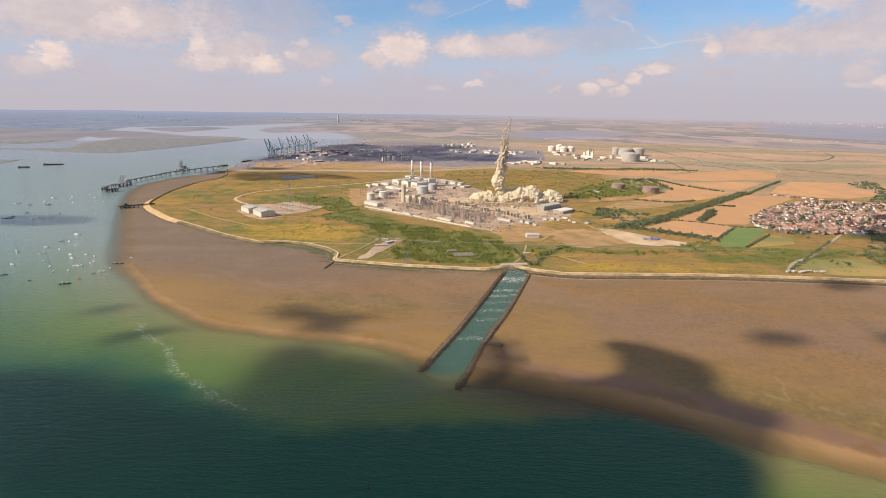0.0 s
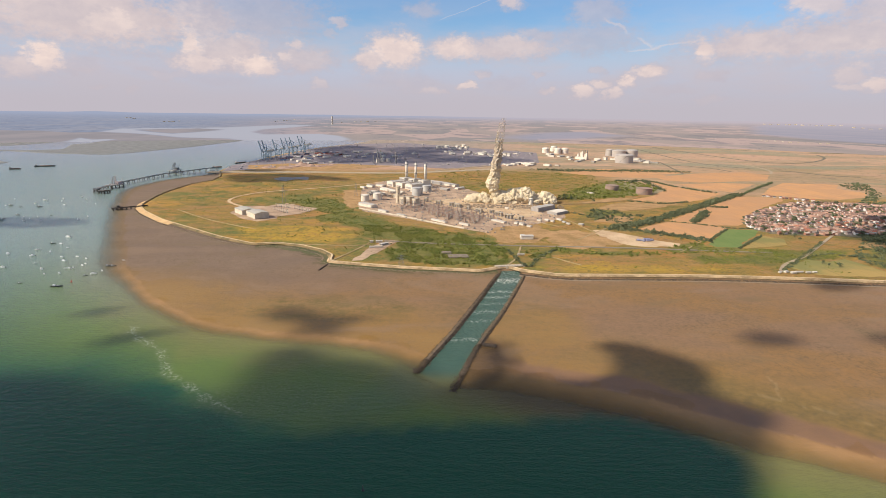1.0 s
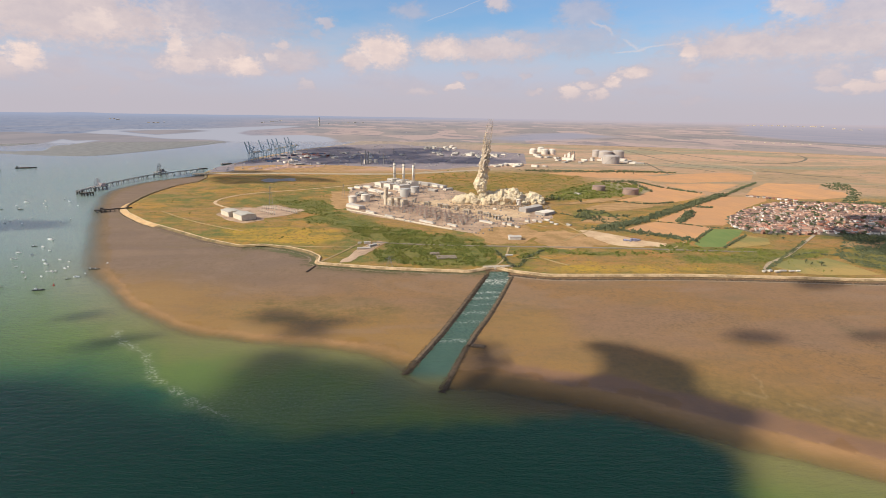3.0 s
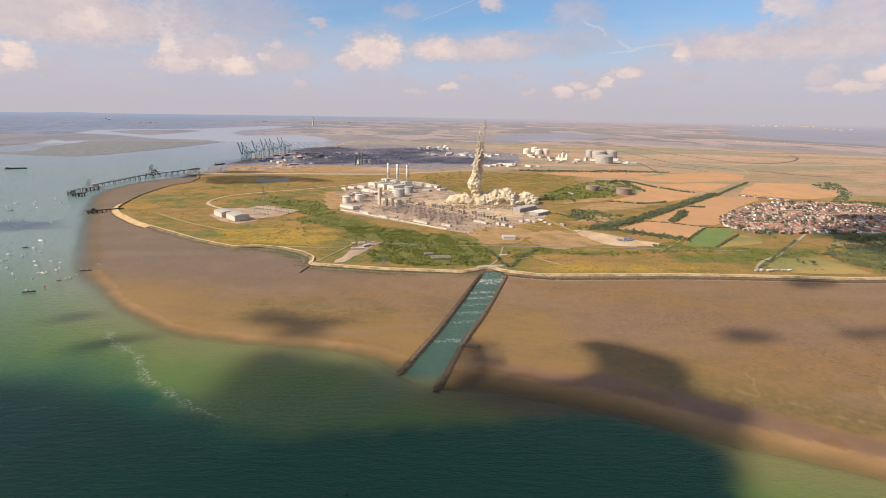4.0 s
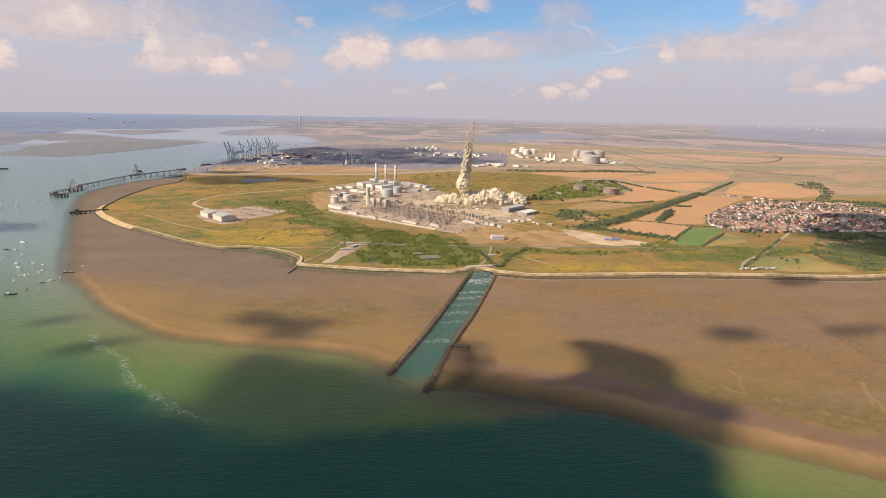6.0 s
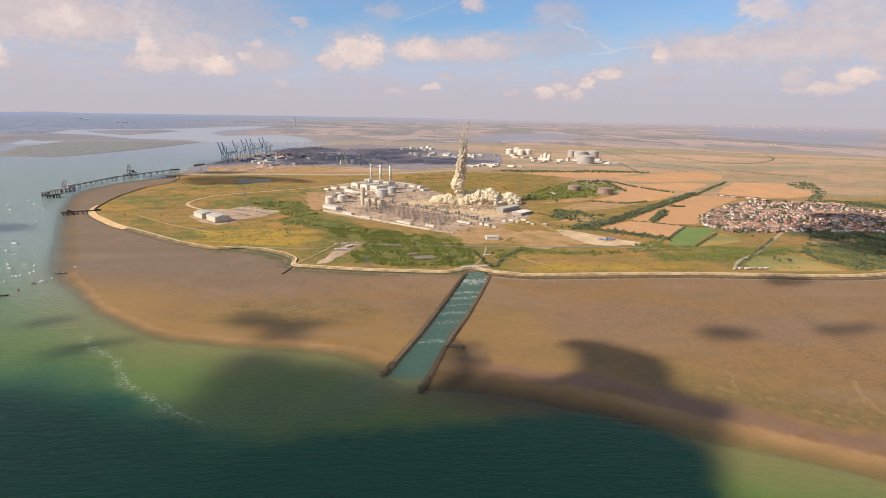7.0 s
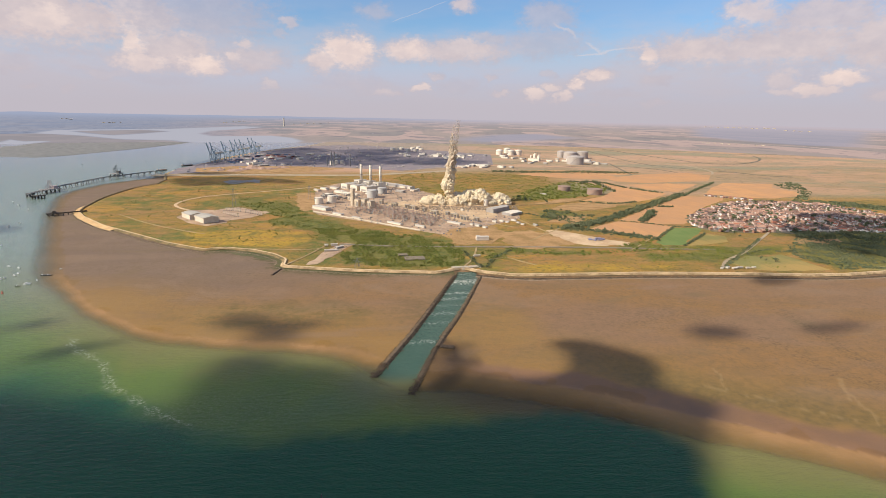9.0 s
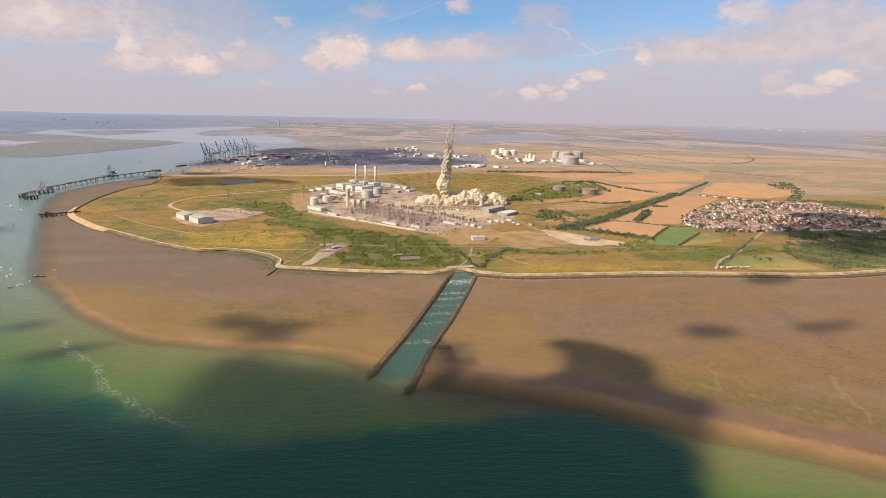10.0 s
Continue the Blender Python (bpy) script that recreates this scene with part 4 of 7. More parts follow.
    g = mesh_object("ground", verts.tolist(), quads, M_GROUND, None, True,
                    {"land": land.ravel(), "shore": shore.ravel(), "damp": damp.ravel(), "scrub": scrub.ravel(), "weed": weed.ravel(), "marsh": marsh.ravel(), "lush": lush.ravel(), "ooze": smooth(y - 0.5 * x + 25 * wobble(x, y, 120, 35), 570, 900).ravel(), "ochre": np.maximum(smooth(signed(OCHRE_A, x, y) + 8 * wobble(x, y, 60, 22), -10, 15), 0.95 * smooth(signed(OCHRE_B, x, y) + 8 * wobble(x, y, 60, 23), -10, 15)).ravel(), "dark_brown": smooth(np.hypot((x - 46) / 34, (y - 450) / 60) + 0.25 * wobble(x, y, 40, 33), 1.1, 0.5).ravel(), "saltmarsh": smooth(isle, -20, 10).ravel(),
                     "outer_haze": (smooth(np.hypot(x, y), 2900, 3900) * smooth(x, 900, 100)).ravel(), "strand": strand.ravel(), "olive": olive.ravel(), "squiggle": squiggle.ravel(), "runnel": runnel.ravel()})
    structure(g, "dry grassland behind the sea wall and brown tidal mudflat", "ground")
    # the estuary: the same plan, kept wherever the bed lies below the tide
    wet = (h < 0.25)
    keep = wet.reshape(-1)[quads].any(1)
    used = np.unique(quads[keep])
    back = np.full(n * k, -1)
    back[used] = np.arange(len(used))
    outflow = smooth(np.abs((x + 10) * 0.83 - (y - 420) * 0.56) + 4 * wobble(x, y, 50, 19), 40, 8) * smooth(y, 330, 380) * smooth(y, 470, 430)
    race = np.maximum(ditch * smooth(y, 395, 430), 0.35 * outflow)
    rapids = ditch * smooth(y, 430, 520)
    along = y - 0.12 * (x - 97) + 2.0 * wobble(x, y, 14, 46)
    rips = sum(k * smooth(np.abs(along - at), wd, 0.3 * wd) for at, wd, k in ((687, 7, 1.6), (676, 3, 0.7), (641, 5, 0.9), (622, 5, 0.8), (600, 4, 0.4), (575, 6, 0.5), (548, 4, 0.35), (500, 5, 0.6)))
    foam = 0.27 * smooth(away(rounded_line(FOAM, 2), x, y) + 3.5 * wobble(x, y, 26, 8) + 1.5 * wobble(x, y, 9, 47), 6, 0.3) + rapids * (0.75 * rips + 0.14 * smooth(y, 640, 690) + 0.06)
    foam = np.maximum(foam, 0.06 * smooth(np.hypot((x + 120) / 90, (y - 375) / 40), 1.2, 0.3))
    wv = verts.copy()
    wv[:, 2] = 0.0 + (rapids * 1.1 * smooth(y, 560, 720)).ravel()
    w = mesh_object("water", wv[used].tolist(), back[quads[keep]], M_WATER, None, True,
                    {"deep": np.maximum(-h, 0).ravel()[used], "foam": foam.ravel()[used], "race": race.ravel()[used], "silt": (smooth(x, -20, 70) * smooth(x, 225, 165)).ravel()[used], "reach": smooth(np.hypot(x, y), 1900, 4000).ravel()[used], "teal": smooth(signed(np.vstack([DEEP_SHADE_EDGE, [(200, 100), (0, 0), (-700, 0), (-700, 470)]]), x, y) + 5 * wobble(x, y, 70, 43) + 2 * wobble(x, y, 22, 44), -9 - 25 * smooth(x, -210, -300), 15 + 85 * smooth(x, -210, -300)).ravel()[used], "open": (smooth(y - 0.25 * x, 520, 1150) * smooth(x, -150, -320)).ravel()[used]})
    structure(w, "green turbid estuary water with small wind ripples", "water")
    # the far country, a slope that stands for the miles beyond
    radii = np.concatenate([[4400, 4410], np.linspace(4420, 4800, 70)])
    rr, tt = np.meshgrid(radii, turns, indexing="ij")
    top = 195 + 4 * np.maximum(0, wobble(tt * 1000, tt * 0, 160, 9))
    z = -3 + (top + 3) * np.clip((rr - 4400) / 400, 0, 1)
    x, y = rr * np.sin(tt), rr * np.cos(tt)
    s = EYE / (EYE - z)
    fx, fy = x * s, y * s
    isle = np.minimum(signed(ISLAND, fx, fy), -signed(CREEK, fx, fy))
    far_water = np.maximum(smooth(np.minimum(signed(FAR_WATER, fx, fy), -signed(FAR_TONGUE, fx, fy)), -30, 60), smooth(signed(CREEK, fx, fy), -20, 20))
    far_water = np.maximum(far_water, smooth(np.where(np.abs(tt) > 0.95, 1.0, -1.0), -0.1, 0.1))
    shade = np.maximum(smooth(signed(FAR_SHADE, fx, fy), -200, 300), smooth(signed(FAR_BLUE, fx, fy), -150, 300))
    n, k = rr.shape
    ids = np.arange(n * k).reshape(n, k)
    nxt = np.roll(ids, -1, 1)
    quads = np.stack([ids[:-1], nxt[:-1], nxt[1:], ids[1:]], -1)[:, :, ::-1].reshape(-1, 4)
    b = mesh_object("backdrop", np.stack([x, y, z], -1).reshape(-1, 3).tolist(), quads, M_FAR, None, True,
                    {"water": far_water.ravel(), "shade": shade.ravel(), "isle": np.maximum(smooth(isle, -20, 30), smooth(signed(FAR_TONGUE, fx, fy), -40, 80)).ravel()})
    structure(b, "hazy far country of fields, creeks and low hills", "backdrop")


build_ground()


def ragged(outline, seed, gap=14.0, amount=2.2):
    """An outline with true corners and slightly uneven sides."""
    r, got = random.Random(seed), []
    for (ax, ay), (bx, by) in zip(outline, outline[1:] + outline[:1]):
        n = max(1, int(math.hypot(bx - ax, by - ay) / gap))
        for i in range(n):
            w = amount if i else 0.0
            got.append((ax + (bx - ax) * i / n + r.uniform(-w, w), ay + (by - ay) * i / n + r.uniform(-w, w)))
    return got


PATCHES = []


def patch(name, outline, mat, label, category, lift=0.25, uneven=2.2):
    """A thin slab of ground cover with a softly uneven edge, each a little above the last."""
    PATCHES.append(name)
    lift += 0.013 * len(PATCHES) - 0.1
    p = ragged(outline, len(label) + int(outline[0][0]), 14.0, uneven)
    bm = bmesh.new()
    low_ring = [bm.verts.new((q[0], q[1], LAND - 0.6)) for q in p]
    ring = [bm.verts.new((q[0], q[1], LAND + lift - 0.05)) for q in p]
    f = bm.faces.new(ring)
    for i in range(len(ring)):
        j = (i + 1) % len(ring)
        bm.faces.new((low_ring[i], low_ring[j], ring[j], ring[i]))
    bmesh.ops.triangulate(bm, faces=[f])
    bmesh.ops.recalc_face_normals(bm, faces=bm.faces[:])
    me = bpy.data.meshes.new(name)
    bm.to_mesh(me), bm.free()
    me.materials.append(mat)
    return structure(new(name, me), label, category)


def ribbon(name, line, width, mat, label, category, top=LAND + 0.62, thick=1.6, shape=None):
    """A strip along a line; shape gives (offset, height) pairs across it."""
    p = rounded_line(line, 2)
    d = np.gradient(p, axis=0)
    d /= np.linalg.norm(d, axis=1)[:, None] + 1e-9
    side = np.stack([d[:, 1], -d[:, 0]], 1)
    prof = shape or [(-width / 2, -thick), (-width / 2, 0), (width / 2, 0), (width / 2, -thick)]
    verts, faces = [], []
    for q, s in zip(p, side):
        for o, hgt in prof:
            verts.append((q[0] + s[0] * o, q[1] + s[1] * o, top + hgt))
    k = len(prof)
    for i in range(len(p) - 1):
        for j in range(k - 1):
            a = i * k + j
            faces.append((a, a + 1, a + k + 1, a + k))
    return structure(mesh_object(name, verts, faces, mat), label, category)


for line in (FIELD_A, FIELD_B, FIELD_C, FIELD_D, FIELD_E, FIELD_F, FIELD_G, FIELD_H):
    patch("field", line, M_STUBBLE, "harvested tan stubble field with faint drill rows", "field")
patch("green_field", GREEN, M_GREEN, "bright green crop field beside the village", "field")
patch("pasture", PASTURE, M_PASTURE, "yellow-green dry pasture beside the village", "field")
patch("pasture", LINKS, M_PASTURE, "yellow-green rough meadow behind the sea wall", "field")
patch("pasture", MEADOW, M_PASTURE, "yellow-green rough meadow behind the sea wall", "field")
patch("gravel_lot", LOT, M_CHALK, "pale gravel storage lot among scrub", "ground", 0.30, 6.0)
patch("bare_ground", BARE_A, M_BARE, "bare reddish-brown cleared soil", "ground", 0.30, 6.0)
patch("bare_ground", BARE_C, M_BARE, "bare tan cleared soil beside the switchyard", "ground", 0.35, 6.0)
patch("bare_ground", BARE_D, M_BARE, "bare reddish-brown soil beside the power station", "ground", 0.35, 6.0)
patch("yard", YARD, M_YARD, "grey-brown concrete and gravel power station yard", "yard", 0.20)
patch("bare_ground", BARE_B, M_CHALK, "pale cleared demolition ground around the fallen chimney", "ground", 0.45, 6.0)
patch("yard", SUBSTATION, M_YARD, "grey gravel substation yard", "yard", 0.32)
patch("yard", SHEDYARD, M_YARD, "grey concrete apron round the two sheds", "yard", 0.28)
patch("yard", HUTYARD, M_YARD, "grey concrete apron by the sea wall", "yard", 0.28)
patch("yard", SHADED_YARD, M_SHADEYARD, "dark industrial ground beside the container quay", "yard", 0.28)
patch("pond", POND, M_POND, "shallow grey pond in the grass", "pond", 0.3, 7.0)
ribbon("road", ROAD_LOOP, 7, M_CHALK, "pale concrete road curving through dry grass", "road")
ribbon("road", ROAD_RAIL_A, 44, M_ROAD, "broad pale haul road", "road", LAND + 0.72)
ribbon("road", ROAD_PERIM, 6, M_ROAD, "pale perimeter road of the power station", "road", LAND + 0.72)
ribbon("perimeter_wall", ROAD_PERIM, 0.8, M_SHEDWALL, "pale concrete perimeter wall of the power station", "wall", LAND + 2.7, 3.2)
ribbon("road", ROAD_VILLAGE, 5, M_ROAD, "pale lane from the village to the sea wall", "road", LAND + 0.72)
ribbon("road", ROAD_COAST, 6, M_ASPHALT, "grey asphalt service road", "road", LAND + 0.72)
for line in (TRACK_A, TRACK_B, TRACK_C, TRACK_D, TRACK_E):
    ribbon("track", line, 3, M_TRACK, "pale dirt track through rough grass", "track", LAND + 0.68)
ribbon("sea_wall", dense(COAST), 6, M_WALLEARTH, "earth and shingle sea wall with a trodden crest", "sea wall", LAND + 0.8,
       shape=[(6.0, -2.6), (3.2, -1.0), (1.5, 0), (-1.4, 0), (-2.6, -0.8)])
ribbon("crest_path", dense(COAST)[44:], 3.2, M_SAND, "pale trodden path along the crest of the sea wall", "path", LAND + 0.9, shape=[(1.7, -0.6), (1.3, 0), (-1.3, 0), (-1.7, -0.6)])
M_BANK = simple("shell_bank", (0.52, 0.36, 0.20), (0.22, 0.15, 0.078), 0.09, 0.95, bump=0.5)
ribbon("shingle_bank", [q for q in dense(COAST) if q[0] > -190 and q[1] < 800], 10, M_BANK, "pale shell and shingle bank against the sea wall", "beach", LAND + 0.86, shape=[(5.6, -2.3), (4.4, -1.3), (3, -0.45), (1.7, 0.0)])
patch("field", BROWN, M_BARE, "brown ploughed plot beside the tree belt", "field")
for line, wd in ((DITCH_A, 9), (DITCH_B, 14), (DITCH_C, 22), (DITCH_D, 12), (DITCH_E, 8), (DITCH_F, 9), (DITCH_G, 16)):
    ribbon("ditch", line, wd, M_DITCH, "dark reedy drainage ditch across the marsh", "ditch", LAND + 0.68)
for line in (BANK_A, BANK_B, RAIL_B):
    ribbon("track", line, 10, M_ROAD, "pale bank and track across the marsh", "track", LAND + 0.74)
patch("bare_ground", SPOTS_A, M_BARE, "tan scraped ground beside the spoil heaps", "ground", 0.35, 6.0)
for line in (BARE_E, BARE_F, BARE_G, BARE_H):
    patch("bare_ground", line, M_BARE, "worn brown ground with tufts of dry grass", "ground", 0.22, 7.0)
ribbon("beach", dense(COAST)[41:60], 6, M_BEACH, "pale sand and shell beach at the point", "beach", LAND + 1.1, shape=[(12, -3.4), (6.5, -1.9), (2.2, -0.25), (1.2, 0.02)])
ribbon("groyne", GROYNE, 2.0, M_ROCK, "dark timber groyne at the corner of the sea wall", "groyne", 2.6, 2.0)
for line in (TRACK_F, TRACK_G, TRACK_H, TRACK_I, TRACK_L):
    ribbon("track", line, 2.2, M_TRACK, "pale worn dirt track", "track", LAND + 0.78)


# ---- building helpers ----
def box(bm, x, y, z, sx, sy, sz, turn=0.0):
    """A box with its base centre at x, y, z."""
    m = Matrix.Translation((x, y, z + sz / 2)) @ Matrix.Rotation(turn, 4, "Z") @ Matrix.Diagonal((sx, sy, sz, 1))
    bmesh.ops.create_cube(bm, size=1.0, matrix=m)


def drum(bm, x, y, z, r, h, seg=24, r2=None):
    bmesh.ops.create_cone(bm, cap_ends=True, segments=seg, radius1=r, radius2=r if r2 is None else r2, depth=h,
                          matrix=Matrix.Translation((x, y, z + h / 2)))


def beam(bm, a, b, w, d=None):
    a, b = Vector(a), Vector(b)
    m = Matrix.Translation((a + b) / 2) @ (b - a).to_track_quat("Z", "Y").to_matrix().to_4x4() @ Matrix.Diagonal((w, d or w, (b - a).length, 1))
    bmesh.ops.create_cube(bm, size=1.0, matrix=m)


def dome(bm, x, y, z, r, rise, seg=24, rings=4):
    prev = None
    for i in range(rings + 1):
        u = i / rings
        rad, hgt = r * math.cos(u * math.pi / 2), rise * math.sin(u * math.pi / 2)
        if i == rings:
            top = bm.verts.new((x, y, z + rise))
            for k in range(seg):
                bm.faces.new((prev[k], prev[(k + 1) % seg], top))
            break
        ring = [bm.verts.new((x + rad * math.cos(6.28319 * k / seg), y + rad * math.sin(6.28319 * k / seg), z + hgt)) for k in range(seg)]
        if prev:
            for k in range(seg):
                bm.faces.new((prev[k], prev[(k + 1) % seg], ring[(k + 1) % seg], ring[k]))
        prev = ring


def gable(bm, length, width, eave, rise, over=0.0):
    """The walls of a gabled shed, its ridge along x."""
    prof = [(-width / 2, 0), (-width / 2, eave), (0, eave + rise), (width / 2, eave), (width / 2, 0)]
    a = [bm.verts.new((-length / 2, p, q)) for p, q in prof]
    b = [bm.verts.new((length / 2, p, q)) for p, q in prof]
    bm.faces.new(a), bm.faces.new(b[::-1])
    for i in range(5):
        j = (i + 1) % 5
        bm.faces.new((a[j], a[i], b[i], b[j]))
    bmesh.ops.recalc_face_normals(bm, faces=bm.faces[:])


def slopes(bm, length, width, eave, rise, over=0.6, thick=0.35):
    """Two roof slopes with thickness and eaves."""
    k = over * rise / (width / 2)
    lo = eave - k
    prof = [(-width / 2 - over, lo), (0, eave + rise), (width / 2 + over, lo), (width / 2 + over, lo + thick), (0, eave + rise + thick), (-width / 2 - over, lo + thick)]
    a = [bm.verts.new((-length / 2 - over, p, q + 0.02)) for p, q in prof]
    b = [bm.verts.new((length / 2 + over, p, q + 0.02)) for p, q in prof]
    for r in (a, b):
        bm.faces.new((r[0], r[1], r[4], r[5])), bm.faces.new((r[1], r[2], r[3], r[4]))
    for i in range(6):
        j = (i + 1) % 6
        bm.faces.new((a[i], a[j], b[j], b[i]))
    bmesh.ops.recalc_face_normals(bm, faces=bm.faces[:])


def part(name, bm, mat, parent, label="", soft=False):
    me = bpy.data.meshes.new(name)
    bm.to_mesh(me), bm.free()
    me.materials.append(mat)
    if soft:
        me.shade_smooth()
    ob = new(name, me)
    ob.parent = parent
    return tagged(ob, label)


def made(fn, *args, **kw):
    bm = bmesh.new()
    fn(bm, *args, **kw)
    return bm


def thing(name, x, y, z, turn, label, category, group=""):
    ob = new(name)
    ob.matrix_basis = pose(x, y, z, 0, 0, turn)
    return tagged(ob, label, category, group)


U = -46.0   # the power station's grid, in degrees
UX, UY = math.cos(radians(U)), math.sin(radians(U))
VX, VY = -UY, UX
FLOOR = LAND + 0.45


def shed(name, x, y, turn, length, width, eave, rise, walls, roof, label, category="shed", group="", doors=2):
    t = thing(name, x, y, FLOOR, turn, label, category, group)
    wall = part("wall", made(gable, length, width, eave, rise), walls, t)
    part("roof", made(slopes, length, width, eave, rise), roof, t, "pale sheet roof")
    for i in range(doors):
        off = (i - (doors - 1) / 2) * width * 0.42
        part("roller_door", made(box, -length / 2 - 0.05, off, 0, 0.3, width * 0.26, eave * 0.6), M_GREY, wall, "grey roller door")
    part("plinth", made(box, 0, 0, 0, length + 0.5, width + 0.5, 0.9), M_CONCRETE, t)
    return t


# ---- two white sheds and their substation ----
shed("warehouse", -374, 1096, -49, 44, 30, 11, 2.6, M_SHEDWALL, M_SHEDROOF, "beige sheet-clad warehouse with a low grey roof on a concrete apron", "warehouse", "pair of sheds")
shed("warehouse", -415, 1136, -49, 42, 28, 10, 2.4, M_SHEDWALL, M_SHEDROOF, "slightly smaller beige sheet-clad warehouse with a low grey roof", "warehouse", "pair of sheds")


def bushing_post():
    t = thing("switch_post", 0, 0, FLOOR, 0, "pale grey high-voltage insulator post on a steel foot", "insulator post", "substation posts")
    part("foot", made(drum, 0, 0, 0, 0.7, 2.2, 8), M_STEEL, t)
    part("insulator", made(drum, 0, 0, 2.2, 0.9, 5.5, 10, 0.5), M_WHITE, t, "pale ribbed porcelain insulator")
    part("cap", made(drum, 0, 0, 7.7, 0.8, 0.6, 8), M_STEEL, t)
    return t


first = bushing_post()
spots = [(-373, 1224), (-336, 1204), (-324, 1198), (-281, 1158)]
rows_of_posts = []
for (ax, ay), (bx, by), n in ((spots[0], spots[1], 9), (spots[2], spots[3], 10), ((-365, 1180), (-324, 1141), 8)):
    for i in range(n):
        rows_of_posts.append((ax + (bx - ax) * i / (n - 1), ay + (by - ay) * i / (n - 1)))
first.matrix_basis = pose(rows_of_posts[0][0], rows_of_posts[0][1], FLOOR)
for qx, qy in rows_of_posts[1:]:
    copy_thing(first, pose(qx, qy, FLOOR))


# ---- power station: three turbine halls, boilers and stacks ----
def unit_block(x, y):
    """One generating unit: turbine hall, taller boiler house, slim stack."""
    rx, ry = x + VX * 21, y + VY * 21
    t = thing("turbine_hall", rx, ry, FLOOR, U + 90, "long white sheet-clad turbine hall of the power station", "turbine hall", "generating units")
    part("wall", made(gable, 46, 29, 14.5, 1.5), M_WHITE, t)
    part("roof", made(slopes, 46, 29, 14.5, 1.5, 0.5, 0.6), M_ROOF_PALE, t, "pale flat sheet roof")
    for i in (-1, 0, 1):
        part("roof_vent", made(box, i * 14, 0, 15.8, 6, 4, 1.8), M_GREY, t, "grey ridge ventilator")
    part("louvre", made(box, -23.1, 0, 2, 0.4, 20, 5), M_GREY, t, "grey air intake louvre")
    part("door", made(box, 4, 14.6, 0, 7, 0.4, 6), M_GREY, t, "grey roller door")
    bx, by = x + VX * 61, y + VY * 61
    b = thing("boiler_house", bx, by, FLOOR, U + 90, "tall cream boiler house of the power station", "boiler house", "boiler houses")
    part("wall", made(box, 0, 0, 0, 30, 24, 22), M_CREAM, b)
    part("roof", made(box, 0, 0, 22, 30.8, 24.8, 0.8), M_ROOF_PALE, b)
    part("duct", made(box, -16, 0, 6, 6, 14, 14), M_GREY, b, "grey flue duct")
    s = thing("stack", bx + VX * 4, by + VY * 4, FLOOR + 22.8, 0, "slim white steel flue stack with platform rings", "chimney", "flue stacks")
    part("shaft", made(drum, 0, 0, 0, 4.1, 47, 20, 3.5), M_WHITE, s, soft=True)
    for hgt in (15, 39):
        part("platform", made(drum, 0, 0, hgt, 5.0, 0.8, 20), M_STEEL, s, "dark ring platform")
    part("rim", made(drum, 0, 0, 47, 3.8, 1.2, 20), M_STEEL, s, "dark stack rim")


for k in (-1, 0, 1):
    unit_block(-110 + k * 43 * UX, 1572 + k * 43 * UY)


def storage_tank(x, y, r, h, mat, label, group="", rise=1.6, z=FLOOR, category="storage tank"):
    t = thing("storage_tank", x, y, z, random.uniform(0, 360), label, category, group)
    shell = part("shell", made(drum, 0, 0, 0, r, h, 36), mat, t)
    part("roof", made(dome, 0, 0, h + 0.01, r * 0.995, rise, 36), mat, t, soft=True)
    part("top_rail", made(drum, 0, 0, h - 0.9, r + 0.35, 0.5, 36), M_STEEL, shell, "thin dark rim walkway")
    stair = bmesh.new()
    for i in range(10):
        a0, a1 = i * 0.09, (i + 1) * 0.09
        beam(stair, ((r + 0.6) * math.cos(a0), (r + 0.6) * math.sin(a0), h * i / 10), ((r + 0.6) * math.cos(a1), (r + 0.6) * math.sin(a1), h * (i + 1) / 10), 0.8)
    part("stair", stair, M_STEEL, shell, "dark spiral stair")
    return t


M_TANKGREY = simple("grey_tank", (0.50, 0.47, 0.42), (0.40, 0.37, 0.33), 0.08, 0.6, varied=0.3)
storage_tank(-52, 1432, 14.5, 20, M_TANKGREY, "large pale grey water tank beside the turbine halls", "station tanks")
storage_tank(-27, 1508, 13, 16, M_TANKGREY, "pale grey water tank behind a larger one", "station tanks")
storage_tank(-179, 1322, 10.5, 15, M_WHITE, "white storage tank at the corner of the yard", "station tanks")
storage_tank(-150, 1341, 11, 17, M_WHITE, "white storage tank at the corner of the yard", "station tanks")
storage_tank(234, 1294, 5.5, 15, M_WHITE, "small tall white tank on pale cleared ground", "station tanks")


# old concrete tower and the shells beside it
M_TOWER = simple("pale_tower_concrete", (0.62, 0.51, 0.37), (0.50, 0.40, 0.28), 0.12, 0.9, bump=0.3)


def old_tower():
    t = thing("old_tower", -94, 1291, FLOOR, 12, "weathered eight-sided concrete tower among old plant buildings", "tower")
    part("shaft", made(drum, 0, 0, 0, 5.8, 40, 8, 5.2), M_TOWER, t)
    part("collar", made(drum, 0, 0, 40, 6.0, 2.2, 8), M_TOWER, t)
    # dark panels on the face give the shade of openings
    for i in range(4):
        part("window", made(box, 0, -5.2, 6 + i * 9, 1.6, 0.5, 3), M_STEEL, t, "dark panel for the shade of an opening")


old_tower()


